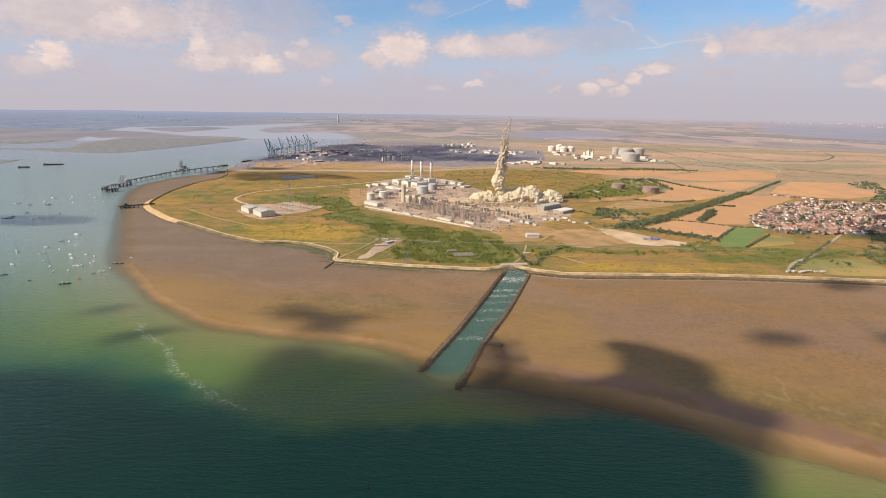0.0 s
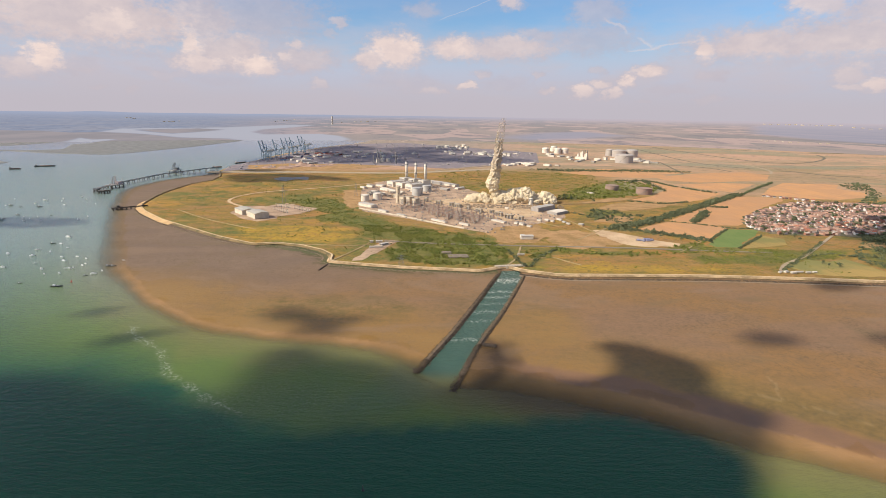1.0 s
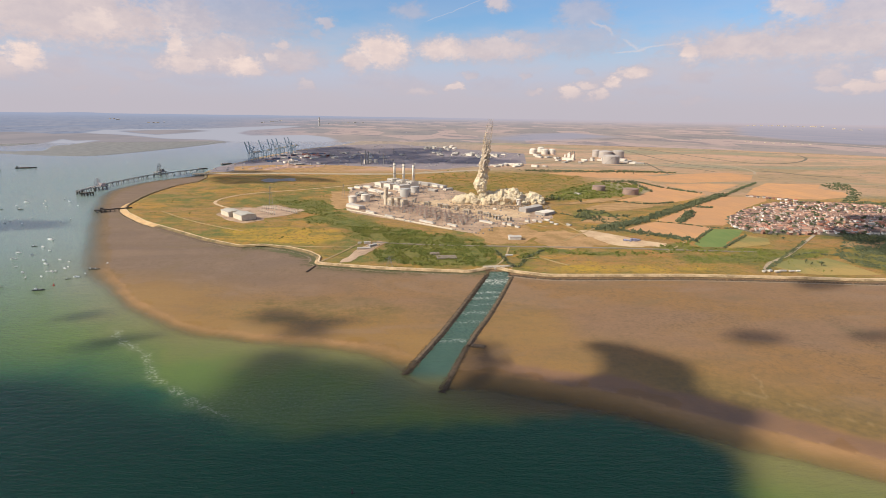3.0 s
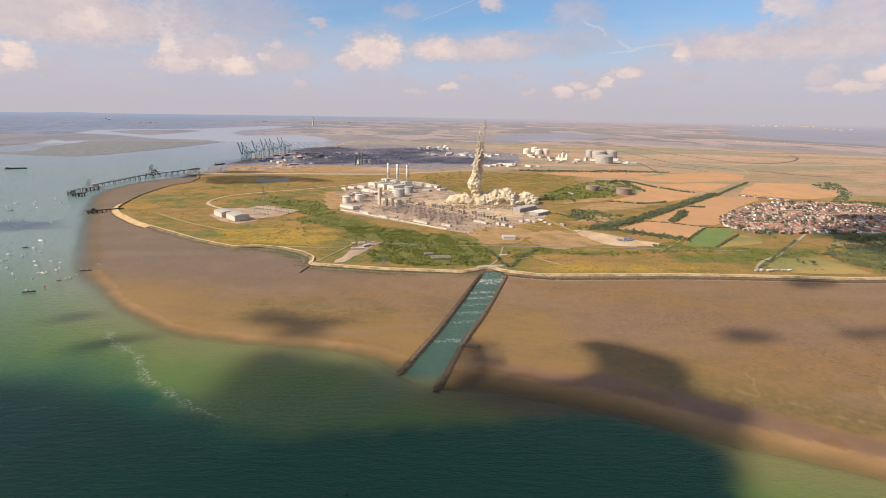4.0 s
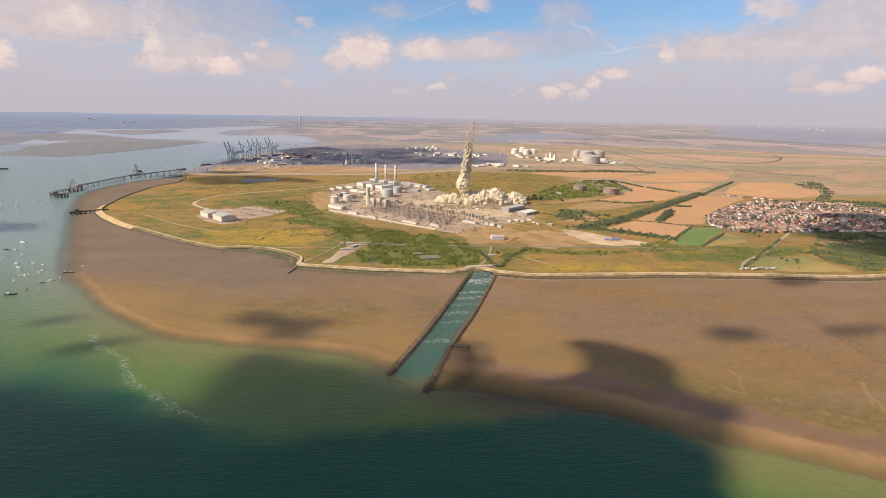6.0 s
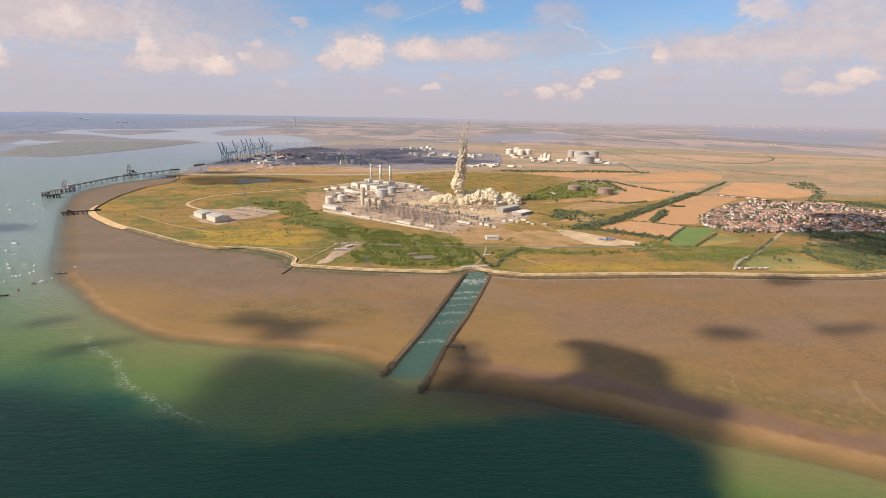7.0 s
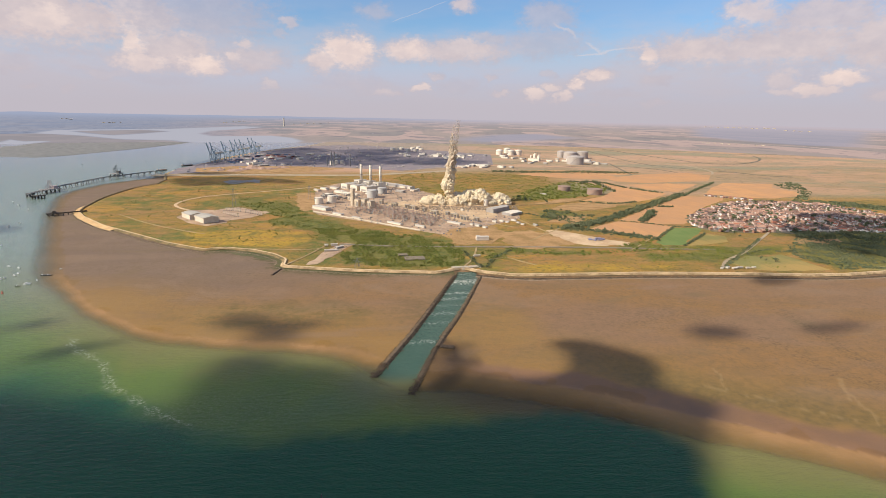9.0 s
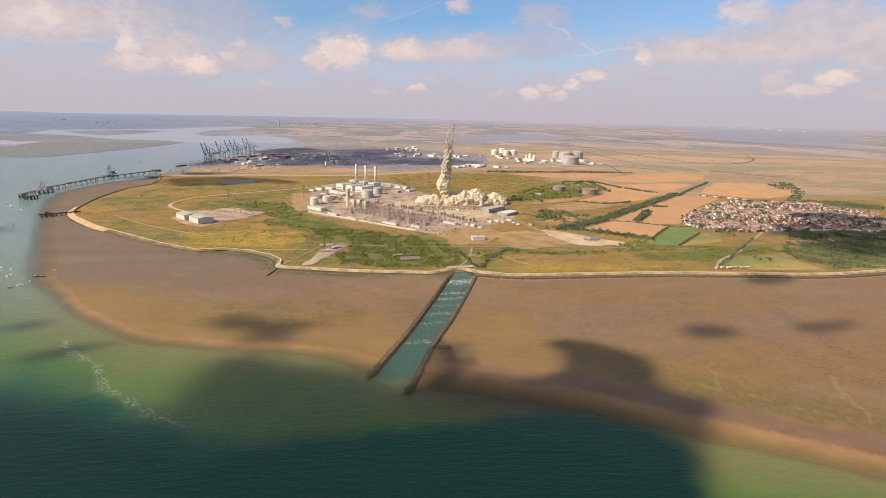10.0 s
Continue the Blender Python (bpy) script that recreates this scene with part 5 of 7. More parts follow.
def concrete_block(x, y, length, width, height, bays):
    t = thing("concrete_building", x, y, FLOOR, U, "old bare concrete plant building with dark bays", "building", "old concrete buildings")
    part("frame", made(box, 0, 0, 0, length, width, height), M_TOWER, t)
    part("parapet", made(box, 0, 0, height, length + 0.8, width + 0.8, 1.0), M_CONCRETE, t)
    # solid dark panels give the shade of open bays
    for i in range(bays):
        part("bay", made(box, -length / 2 + (i + 0.5) * length / bays, -width / 2 - 0.06, 1, length / bays * 0.45, 0.4, height * 0.7), M_STEEL, t, "dark panel for the shade of an open bay")


concrete_block(-80, 1283, 15, 14, 17, 3)
concrete_block(-64, 1275, 13, 14, 19, 3)
concrete_block(-49, 1260, 12, 14, 17, 2)
concrete_block(-105, 1380, 16, 10, 9, 3)


# transformer bays: open concrete portals in a row
def transformer_bay(x, y, n):
    t = thing("transformer_bay", x, y, FLOOR, U, "open concrete transformer bay with dark equipment inside", "transformer bay", "transformer bays")
    part("roof_slab", made(box, 0, 0, 7.2, n * 8 + 1.5, 8, 1.3), M_CONCRETE, t)
    for i in range(n + 1):
        part("pier", made(box, -n * 4 + i * 8, 0, 0, 1.5, 7, 7.2), M_CONCRETE, t)
    for i in range(n):
        part("transformer", made(box, -n * 4 + 4 + i * 8, 0.6, 0, 4.4, 4.5, 4.6), M_STEEL, t, "dark steel transformer")


BAYS = [(-26, 1328, 1), (7, 1286, 2), (37, 1263, 1), (51, 1247, 2), (75, 1217, 1), (97, 1181, 2),
        (125, 1168, 1), (138, 1141, 2), (156, 1115, 2), (180, 1097, 1)]
for bx, by, n in BAYS:
    transformer_bay(bx, by, n)


# switchyard
def gantry():
    t = thing("switch_gantry", 0, 0, FLOOR, U, "rust-brown steel switchyard gantry on gravel", "gantry", "switchyard gantries")
    for sx in (-6, 6):
        leg = bmesh.new()
        beam(leg, (sx - 0.9, 0, 0), (sx - 0.25, 0, 9.5), 0.4), beam(leg, (sx + 0.9, 0, 0), (sx + 0.25, 0, 9.5), 0.4)
        for i in range(3):
            beam(leg, (sx - 0.8, 0, i * 3), (sx + 0.7, 0, i * 3 + 3), 0.25)
        part("leg", leg, M_RUST, t)
    part("crossbeam", made(beam, (-6.5, 0, 9.6), (6.5, 0, 9.6), 0.9), M_RUST, t)
    for sx in (-4, 0, 4):
        part("insulator", made(drum, sx, 2.5, 0, 0.45, 5.0, 6, 0.25), M_GREY, t, "pale grey insulator column")
    part("breaker", made(box, 1.0, 4.5, 0, 7, 1.6, 2.4), M_GREY, t, "grey switchgear cabinet")
    return t


M_BUS = simple("busbar_alloy", (0.30, 0.28, 0.26), (0.22, 0.205, 0.19), 0.3, 0.5, 0.5)
origin = (-42, 1301)
master = gantry()
spots = []
for i in range(17):
    for j in range(6):
        a, b = 10 + i * 15.5 + random.uniform(-1.5, 1.5), -(12 + j * 15) + random.uniform(-2, 2)
        gx, gy = origin[0] + UX * a + VX * b, origin[1] + UY * a + VY * b
        if random.random() < 0.86:
            spots.append((gx, gy))
master.matrix_basis = pose(spots[0][0], spots[0][1], FLOOR, 0, 0, U)
for gx, gy in spots[1:]:
    copy_thing(master, pose(gx, gy, FLOOR, 0, 0, U + random.choice((0, 0, 90))))
for j in range(6):
    b = -(12 + j * 15)
    bus = bmesh.new()
    a0, a1 = 4, 262
    beam(bus, (origin[0] + UX * a0 + VX * b, origin[1] + UY * a0 + VY * b, FLOOR + 10.2), (origin[0] + UX * a1 + VX * b, origin[1] + UY * a1 + VY * b, FLOOR + 10.2), 0.3)
    t = thing("busbar", 0, 0, 0, 0, "long pale alloy busbar carried on the gantries", "busbar", "busbars")
    part("tube", bus, M_BUS, t)

# plant sheds and huts round the yard: place, turn, size
YARD_SHEDS = [
    (-162, 1240, U, 50, 17, 8, "w"), (-119, 1175, U, 30, 7, 4, "w"), (-75, 1129, U, 26, 6, 3.5, "w"),
    (14, 1660, U, 60, 22, 9, "g"), (47, 1622, U, 46, 20, 8, "w"), (-11, 1700, U, 40, 16, 7, "w"),
    (25, 1534, U, 30, 12, 6, "g"), (69, 1560, U + 90, 28, 14, 6, "w"), (-145, 1514, U, 34, 16, 7, "c"),
    (-168, 1458, U, 26, 12, 6, "c"), (-122, 1481, U, 30, 12, 7, "c"), (-168, 1597, U, 32, 14, 6, "w"),
    (-196, 1582, U, 28, 12, 6, "w"), (-215, 1557, U, 20, 10, 5, "w"), (-97, 1461, U, 18, 10, 6, "c"),
    (251, 1223, U + 90, 66, 20, 11, "g"), (275, 1179, U + 90, 44, 26, 7, "p"), (174, 1044, U, 14, 10, 6, "w"),
    (164, 1055, U, 10, 8, 5, "w"), (130, 1072, U, 34, 8, 4, "w"), (57, 1036, U, 24, 6, 4, "w"),
    (6, 1069, U, 40, 6, 4, "w"), (163, 923, 4, 22, 12, 7, "w"), (156, 928, 4, 8, 8, 9, "w"), (186, 1027, U, 12, 8, 4, "w"),
    (234, 1092, U, 12, 9, 4, "c"), (243, 1080, U, 10, 7, 4, "w"), (262, 1099, U, 14, 8, 4, "c"), (266, 1075, U, 9, 7, 4, "w"),
    (271, 1057, U, 10, 7, 4, "w"), (296, 1052, U, 12, 8, 4, "g"), (217, 1086, U, 12, 8, 5, "w"), (440, 1498, U, 16, 10, 4, "w"),
    (167, 1228, U, 10, 8, 5, "c"), (-53, 1642, U, 22, 12, 8, "g"), (-63, 1484, U, 20, 9, 5, "w"),
    (-110, 881, 8, 7, 5, 4.5, "w"), (-97, 882, 8, 14, 6, 5, "w"), (-98, 846, 8, 22, 4, 3, "w"), (-87, 866, 50, 16, 5, 3.5, "g"),
    (507, 727, 20, 7, 5, 3.2, "w"), (516, 724, 10, 9, 5, 3.0, "c"), (527, 728, 0, 12, 4, 2.6, "g"), (539, 726, 0, 8, 4, 2.6, "w"),
    (549, 727, 5, 7, 4, 2.6, "c"), (497, 725, 30, 6, 4, 2.8, "w"),
    (135, 808, 5, 14, 4, 3, "w"), (35, 796, 6, 30, 18, 1.2, "r"), (17, 816, 6, 14, 9, 2, "r"),
]
M_RUIN = simple("ruined_concrete", (0.27, 0.205, 0.15), (0.15, 0.125, 0.085), 0.25, 0.95, bump=0.5)
LOOK = {"w": (M_WHITE, M_ROOF_PALE, "white flat-gabled plant shed"), "g": (M_GREY, M_ROOF_PALE, "grey sheet-clad plant shed with a pale roof"),
        "c": (M_CREAM, M_CREAM, "cream plant building with a pale roof"), "r": (M_RUIN, M_RUIN, "low brown concrete ruin among scrub"), "p": (M_GREY, M_WHITE, "broad grey shed with a white roof")}
for sx, sy, turn, length, width, hgt, kind in YARD_SHEDS:
    w, r, label = LOOK[kind]
    if length < 15 and kind != "r":
        length, width, hgt = length * 0.75, width * 0.75, hgt * 0.8
    shed("plant_shed", sx, sy, turn, length, width, hgt * 0.85, hgt * 0.15, w, r, label + " on bare ground", "shed", "plant sheds", 1)

# pipe racks and cream process plant left of the halls
for i in range(14):
    a, b = random.uniform(0, 90), random.uniform(-10, 70)
    qx, qy = -183, 1436
    qx, qy = qx + UX * a + VX * b, qy + UY * a + VY * b
    t = thing("process_unit", qx, qy, FLOOR, U + random.choice((0, 90)), "cream and grey process plant frame with vessels", "process plant", "process units")
    fr = bmesh.new()
    ln = random.uniform(10, 20)
    for sx in (-ln / 2, 0, ln / 2):
        for sy in (-2.5, 2.5):
            beam(fr, (sx, sy, 0), (sx, sy, 6), 0.5)
    for sy in (-2.5, 2.5):
        beam(fr, (-ln / 2, sy, 6), (ln / 2, sy, 6), 0.6), beam(fr, (-ln / 2, sy, 3), (ln / 2, sy, 3), 0.5)
    part("rack", fr, M_STEEL, t, "dark steel rack")
    part("vessel", made(box, 0, 0, 3.3, ln * 0.8, 2.6, 2.2), M_CREAM, t, "cream vessel")
    part("pipe", made(beam, (-ln / 2, 1.0, 6.6), (ln / 2, 1.0, 6.6), 0.8), M_CREAM, t, "cream pipe")


# ---- gas terminal ----
for px_, py_ in ((644, 3169), (726, 3331), (707, 3136), (752, 3144)):
    storage_tank(px_, py_, 21, 24, M_CREAM, "cream domed gas tank on dry flat land", "domed gas tanks", 9, LAND - 0.5, "gas tank")
M_LNG = simple("grey_gas_tank", (0.44, 0.38, 0.33), (0.36, 0.31, 0.27), 0.05, 0.7, varied=0.2)
for px_, py_, r, h in ((970, 3001, 22, 33), (997, 2921, 37, 34), (1070, 2931, 32, 36), (899, 2553, 41, 36)):
    storage_tank(px_, py_, r, h, M_LNG, "huge pale grey-brown liquefied gas tank with a shallow dome", "large gas tanks", 7, LAND - 0.5, "gas tank")
for px_, py_, r, h in ((10, 3450, 16, 15), (35, 3455, 15, 14), (66, 3520, 15, 14), (105, 3360, 16, 15), (137, 3536, 15, 14),
                       (152, 3369, 15, 14), (184, 3670, 15, 14), (194, 3490, 14, 13), (81, 3106, 16, 8)):
    storage_tank(px_, py_, r, h, M_WHITE, "white oil tank in a distant tank farm", "white tank farm", 2, LAND - 0.5, "oil tank")
for px_, py_, r, h in ((530, 1587, 19, 15), (599, 1512, 22, 17)):
    storage_tank(px_, py_, r, h, M_RUST, "disused rusty brown oil tank among scrub", "rusty tanks", 1.2, LAND - 0.2, "oil tank")


def vaporiser(x, y):
    t = thing("process_building", x, y, LAND, U, "white process block of towers and frames at the gas terminal", "process plant")
    for i in range(5):
        part("tower", made(box, -24 + i * 12, (i % 2) * 10, 0, 8, 9, 26 + 6 * (i % 3)), M_WHITE, t)
    part("base_building", made(box, 4, -14, 0, 66, 14, 12), M_WHITE, t)
    part("roof", made(box, 4, -14, 12, 67, 15, 0.8), M_ROOF_PALE, t)
    for i in range(3):
        part("vent_stack", made(drum, -10 + 14 * i, 18, 0, 1.6, 44, 10), M_STEEL, t, "slim dark vent stack")


vaporiser(749, 2746)

# scattered far buildings: terminal, container port, distant works
far_spots = []
for c, n, wx_, wy_ in (((846, 2694), 26, 200, 160), ((459, 2960), 24, 240, 160), ((211, 2998), 14, 160, 100),
                       ((-510, 2636), 8, 260, 260), ((-616, 2396), 6, 160, 120), ((-277, 2825), 14, 200, 200), ((418, 2361), 14, 140, 60)):
    for i in range(n):
        far_spots.append((c[0] + random.uniform(-wx_, wx_), c[1] + random.uniform(-wy_, wy_)))
for qx, qy in far_spots:
    w, r, label = LOOK[random.choice("wwgc")]
    shed("works_building", qx, qy, U + random.choice((0, 90)) + random.uniform(-6, 6), random.uniform(14, 46), random.uniform(10, 22), random.uniform(4, 9), 1.2, w, r,
         label.replace("plant shed", "works shed").replace("plant building", "works building") + " on distant industrial land", "shed", "distant works", 0)
for qx, qy, h in ((-258, 2340, 62), (-245, 2342, 58), (-177, 2325, 50), (-275, 2337, 34)):
    t = thing("works_chimney", qx, qy, LAND, 0, "thin dark works chimney in the industrial yard", "chimney", "works chimneys")
    part("shaft", made(drum, 0, 0, 0, 2.6, h, 12, 1.9), M_STEEL, t)
    part("rim", made(drum, 0, 0, h, 2.4, 1.0, 12), M_CONCRETE, t)
for qx, qy in ((-263, 2394), (-246, 2426), (-221, 2430)):
    storage_tank(qx, qy, 9, 16, M_WHITE, "white silo in the shaded industrial yard", "yard silos", 2, LAND, "silo")

# spoil heaps
M_SPOIL = simple("spoil", (0.40, 0.265, 0.195), (0.30, 0.195, 0.145), 0.05, 0.95, bump=0.5)
for qx, qy, r, h in ((-553, 2194, 44, 30), (-514, 2175, 38, 17), (-481, 2180, 36, 15), (-595, 2095, 46, 16), (-664, 2107, 42, 14), (-575, 2143, 38, 13), (-445, 2234, 38, 12)):
    r, h = r * 0.85, h * 0.55
    bm = bmesh.new()
    bmesh.ops.create_cone(bm, cap_ends=True, segments=28, radius1=r, radius2=r * 0.15, depth=h, matrix=Matrix.Translation((0, 0, h / 2)))
    bmesh.ops.subdivide_edges(bm, edges=[e for e in bm.edges if abs(e.verts[0].co.z - e.verts[1].co.z) > 1], cuts=4)
    for v in bm.verts:
        if v.co.z > 0.2:
            v.co += noise.noise_vector(v.co * 0.09 + Vector((qx, qy, 0))) * 5
    me = bpy.data.meshes.new("spoil_heap")
    bm.to_mesh(me), bm.free()
    me.materials.append(M_SPOIL)
    me.shade_smooth()
    ob = new("spoil_heap", me)
    ob.location = (qx, qy, LAND - 1.5)
    tagged(ob, "pale tan heap of tipped aggregate", "spoil heap", "spoil heaps")


# ---- container cranes on the quay ----
def quay_crane():
    t = thing("quay_crane", 0, 0, LAND, 0, "dark blue container crane with its boom raised", "crane", "container cranes")
    for sx in (-14, 14):
        for sy in (-10, 10):
            part("leg", made(beam, (sx, sy, 0), (sx, sy, 44), 2.2), M_BLUE, t)
        part("sill_beam", made(beam, (sx, -13, 4), (sx, 13, 4), 2.6), M_BLUE, t)
        part("portal_beam", made(beam, (sx, -10, 43), (sx, 10, 43), 2.6), M_BLUE, t)
    for sy in (-10, 10):
        part("portal_tie", made(beam, (-14, sy, 17), (14, sy, 17), 2.0), M_BLUE, t)
        part("brace", made(beam, (-14, sy, 18), (14, sy, 42), 1.3), M_BLUE, t)
    for sy in (-4, 4):
        part("girder", made(beam, (-16, sy, 46), (42, sy, 46), 2.4), M_BLUE, t)
        part("boom", made(beam, (-17, sy * 0.6, 47), (-33, sy * 0.6, 101), 2.6), M_BLUE, t)
        part("mast", made(beam, (-12, sy, 46), (-6, sy * 0.3, 74), 1.8), M_BLUE, t)
        part("back_stay", made(beam, (-6, sy * 0.3, 74), (38, sy, 48), 0.9), M_BLUE, t)
        part("boom_stay", made(beam, (-6, sy * 0.3, 74), (-27, sy * 0.6, 84), 0.9), M_BLUE, t)
    part("machinery_house", made(box, 22, 0, 47.5, 16, 9, 7), M_GREY, t, "grey machinery house")
    part("cab", made(box, -8, 0, 40, 4, 4, 4), M_GREY, t)
    return t


QUAY_A, QUAY_B = (-788, 2428), (-737, 2989)
master = quay_crane()
for i, u in enumerate((0.0, 0.07, 0.28, 0.47, 0.58, 0.68, 0.90, 1.0)):
    m = pose(QUAY_A[0] + (QUAY_B[0] - QUAY_A[0]) * u + 12, QUAY_A[1] + (QUAY_B[1] - QUAY_A[1]) * u, LAND, 0, 0, -8 + 3 * math.sin(i * 2.1))
    if i == 0:
        master.matrix_basis = m
        master.scale = (0.85, 0.85, 0.85)
    else:
        copy_thing(master, m)
# container stacks behind the cranes
M_BOXES = [simple("container_" + n, a, b, 0.3, 0.7) for n, a, b in (("red", (0.20, 0.06, 0.045), (0.15, 0.05, 0.04)), ("blue", (0.05, 0.08, 0.16), (0.06, 0.10, 0.17)), ("grey", (0.24, 0.23, 0.22), (0.18, 0.18, 0.18)))]
for i in range(24):
    u, off = random.uniform(-0.05, 1.0), random.uniform(70, 260)
    qx, qy = QUAY_A[0] + (QUAY_B[0] - QUAY_A[0]) * u + off, QUAY_A[1] + (QUAY_B[1] - QUAY_A[1]) * u
    t = thing("container_stack", qx, qy, LAND + 0.5, 82 + random.choice((0, 90)), "stack of weathered shipping containers on the quay", "containers", "container stacks")
    for j in range(random.randint(2, 4)):
        part("container", made(box, 0, (j - 1.5) * 2.7, 0, random.choice((24, 36, 48)), 2.5, 2.6 * random.randint(1, 3)), random.choice(M_BOXES), t)


# ---- jetties ----
def jetty(name, line, width, deck_z, gap, label, mat_deck, mat_pile, bed):
    p = np.array(line, float)
    t = thing(name, 0, 0, 0, 0, label, "jetty")
    for a, b in zip(p[:-1], p[1:]):
        d = b - a
        ln = float(np.hypot(*d))
        part("deck", made(beam, (a[0], a[1], deck_z), (b[0], b[1], deck_z), 1.4, width) if abs(d[0]) > abs(d[1]) * 50 else made(box, (a[0] + b[0]) / 2, (a[1] + b[1]) / 2, deck_z - 0.3, ln, width, 1.0, math.atan2(d[1], d[0])), mat_deck, t)
        side = np.array([d[1], -d[0]]) / ln
        for sgn in (-1, 1):
            rail = bmesh.new()
            box(rail, (a[0] + b[0]) / 2 + side[0] * sgn * width / 2, (a[1] + b[1]) / 2 + side[1] * sgn * width / 2, deck_z + 0.7, ln, 0.15, 0.9, math.atan2(d[1], d[0]))
            part("rail", rail, mat_pile, t)
        n = max(2, int(ln / gap))
        for i in range(n + 1):
            q = a + d * i / n
            trestle = bmesh.new()
            for sgn in (-1, 1):
                beam(trestle, (q[0] + side[0] * sgn * width * 0.55, q[1] + side[1] * sgn * width * 0.55, bed), (q[0] + side[0] * sgn * width * 0.4, q[1] + side[1] * sgn * width * 0.4, deck_z - 0.7), 1.6)
            beam(trestle, (q[0] - side[0] * width * 0.6, q[1] - side[1] * width * 0.6, deck_z - 1.3), (q[0] + side[0] * width * 0.6, q[1] + side[1] * width * 0.6, deck_z - 1.3), 1.5)
            part("trestle", trestle, mat_pile, t)
    return t


# jetty piles and rails: grey made paler for distance haze
M_PILE = simple("hazed_grey_pile", (0.17, 0.16, 0.15), (0.24, 0.225, 0.21), 0.3, 0.85)
M_TIMBER = simple("tarred_timber", (0.065, 0.052, 0.042), (0.11, 0.09, 0.07), 0.3, 0.85, bump=0.4)
M_DECK = simple("jetty_deck", (0.34, 0.315, 0.29), (0.26, 0.245, 0.23), 0.2, 0.85)
M_PINK = simple("faded_red_steel", (0.50, 0.42, 0.40), (0.42, 0.34, 0.32), 0.2, 0.7)
jetty("jetty", JETTY, 7, 9, 26, "long dark oil jetty on piled trestles across the shallows", M_DECK, M_PILE, -6)
jetty("jetty", JETTY_B, 4, 5, 8, "short dark timber pier off the beach", M_TIMBER, M_TIMBER, -3)


def berth(x, y, turn, tall, mat):
    t = thing("loading_berth", x, y, 0, turn, "tanker loading berth with a steel tower and hose gantry", "berth", "loading berths")
    part("platform", made(box, 0, 0, 8.2, 46, 22, 2), M_DECK, t)
    for sx in (-18, -6, 6, 18):
        for sy in (-8, 8):
            part("timber_post", made(drum, sx, sy, -8, 1.3, 16.2, 8), M_TIMBER, t)
    tower = bmesh.new()
    for sx in (-5, 5):
        for sy in (-4, 4):
            beam(tower, (sx, sy, 10.2), (sx * 0.5, sy * 0.5, 10.2 + tall), 0.9)
    for i in range(4):
        beam(tower, (-5, -4, 10.2 + i * tall / 4), (4, -3, 10.2 + (i + 1) * tall / 4), 0.6), beam(tower, (5, 4, 10.2 + i * tall / 4), (-4, 3, 10.2 + (i + 1) * tall / 4), 0.6)
    part("tower", tower, mat, t)
    part("cabin", made(box, 12, 0, 10.2, 12, 9, 7), mat, t)
    for sx in (-16, -12, 17):
        part("loading_arm", made(beam, (sx, 0, 10.2), (sx + 4, -4, 10.2 + tall * 0.7), 0.8), mat, t)


berth(-922, 1526, 70, 22, M_PINK)
berth(-942, 1924, 75, 28, M_STEEL)
for qx, qy in ((-890, 1408), (-881, 1419), (-926, 1447)):
    t = thing("mooring_dolphin", qx, qy, 0, 20, "dark piled mooring dolphin in open water", "dolphin", "mooring dolphins")
    part("cap", made(box, 0, 0, 7, 16, 10, 2), M_TIMBER, t)
    for sx in (-6, 0, 6):
        for sy in (-3, 3):
            part("timber_post", made(drum, sx, sy, -7, 1.0, 14, 8), M_TIMBER, t)
t = thing("pier_head", -720, 1186, 0, 20, "dark timber pier head with a small hut", "pier head")
part("platform", made(box, 0, 0, 3.5, 22, 14, 2), M_TIMBER, t)
part("hut", made(box, 3, 0, 5.5, 6, 5, 3.5), M_TIMBER, t)
for sx in (-8, 0, 8):
    for sy in (-5, 5):
        part("timber_post", made(drum, sx, sy, -5, 0.8, 8.5, 8), M_TIMBER, t)


# ---- boats ----
def hull(bm, length, width, height):
    """A boat's shell with a pointed bow along x."""
    rings = []
    for i in range(7):
        u = i / 6
        w = width / 2 * (0.8 + 0.2 * math.sin(u * 3.0)) * (1 - max(0, (u - 0.55) / 0.45) ** 2)
        sheer = height * (1 + 0.25 * u * u)
        x = (u - 0.5) * length
        w = max(w, 0.03)
        rings.append([bm.verts.new(p) for p in ((x, -w, sheer), (x, -w * 0.75, 0), (x, 0, -height * 0.4), (x, w * 0.75, 0), (x, w, sheer))])
    for a, b in zip(rings[:-1], rings[1:]):
        for i in range(4):
            bm.faces.new((a[i], a[i + 1], b[i + 1], b[i]))
        bm.faces.new((a[4], a[0], b[0], b[4]))
    bm.faces.new(rings[0]), bm.faces.new(rings[-1][::-1])
    bmesh.ops.recalc_face_normals(bm, faces=bm.faces[:])


M_GEL = simple("white_gelcoat", (0.82, 0.81, 0.78), (0.72, 0.71, 0.68), 0.5, 0.35, varied=0.3)
M_DARKHULL = simple("dark_hull", (0.045, 0.05, 0.05), (0.08, 0.075, 0.07), 0.4, 0.6, varied=0.4)
M_GLASS = simple("dark_glass", (0.03, 0.035, 0.04), (0.05, 0.05, 0.055), 0.4, 0.15)
M_RED = simple("red_paint", (0.45, 0.05, 0.035), (0.38, 0.05, 0.04), 0.4, 0.5)


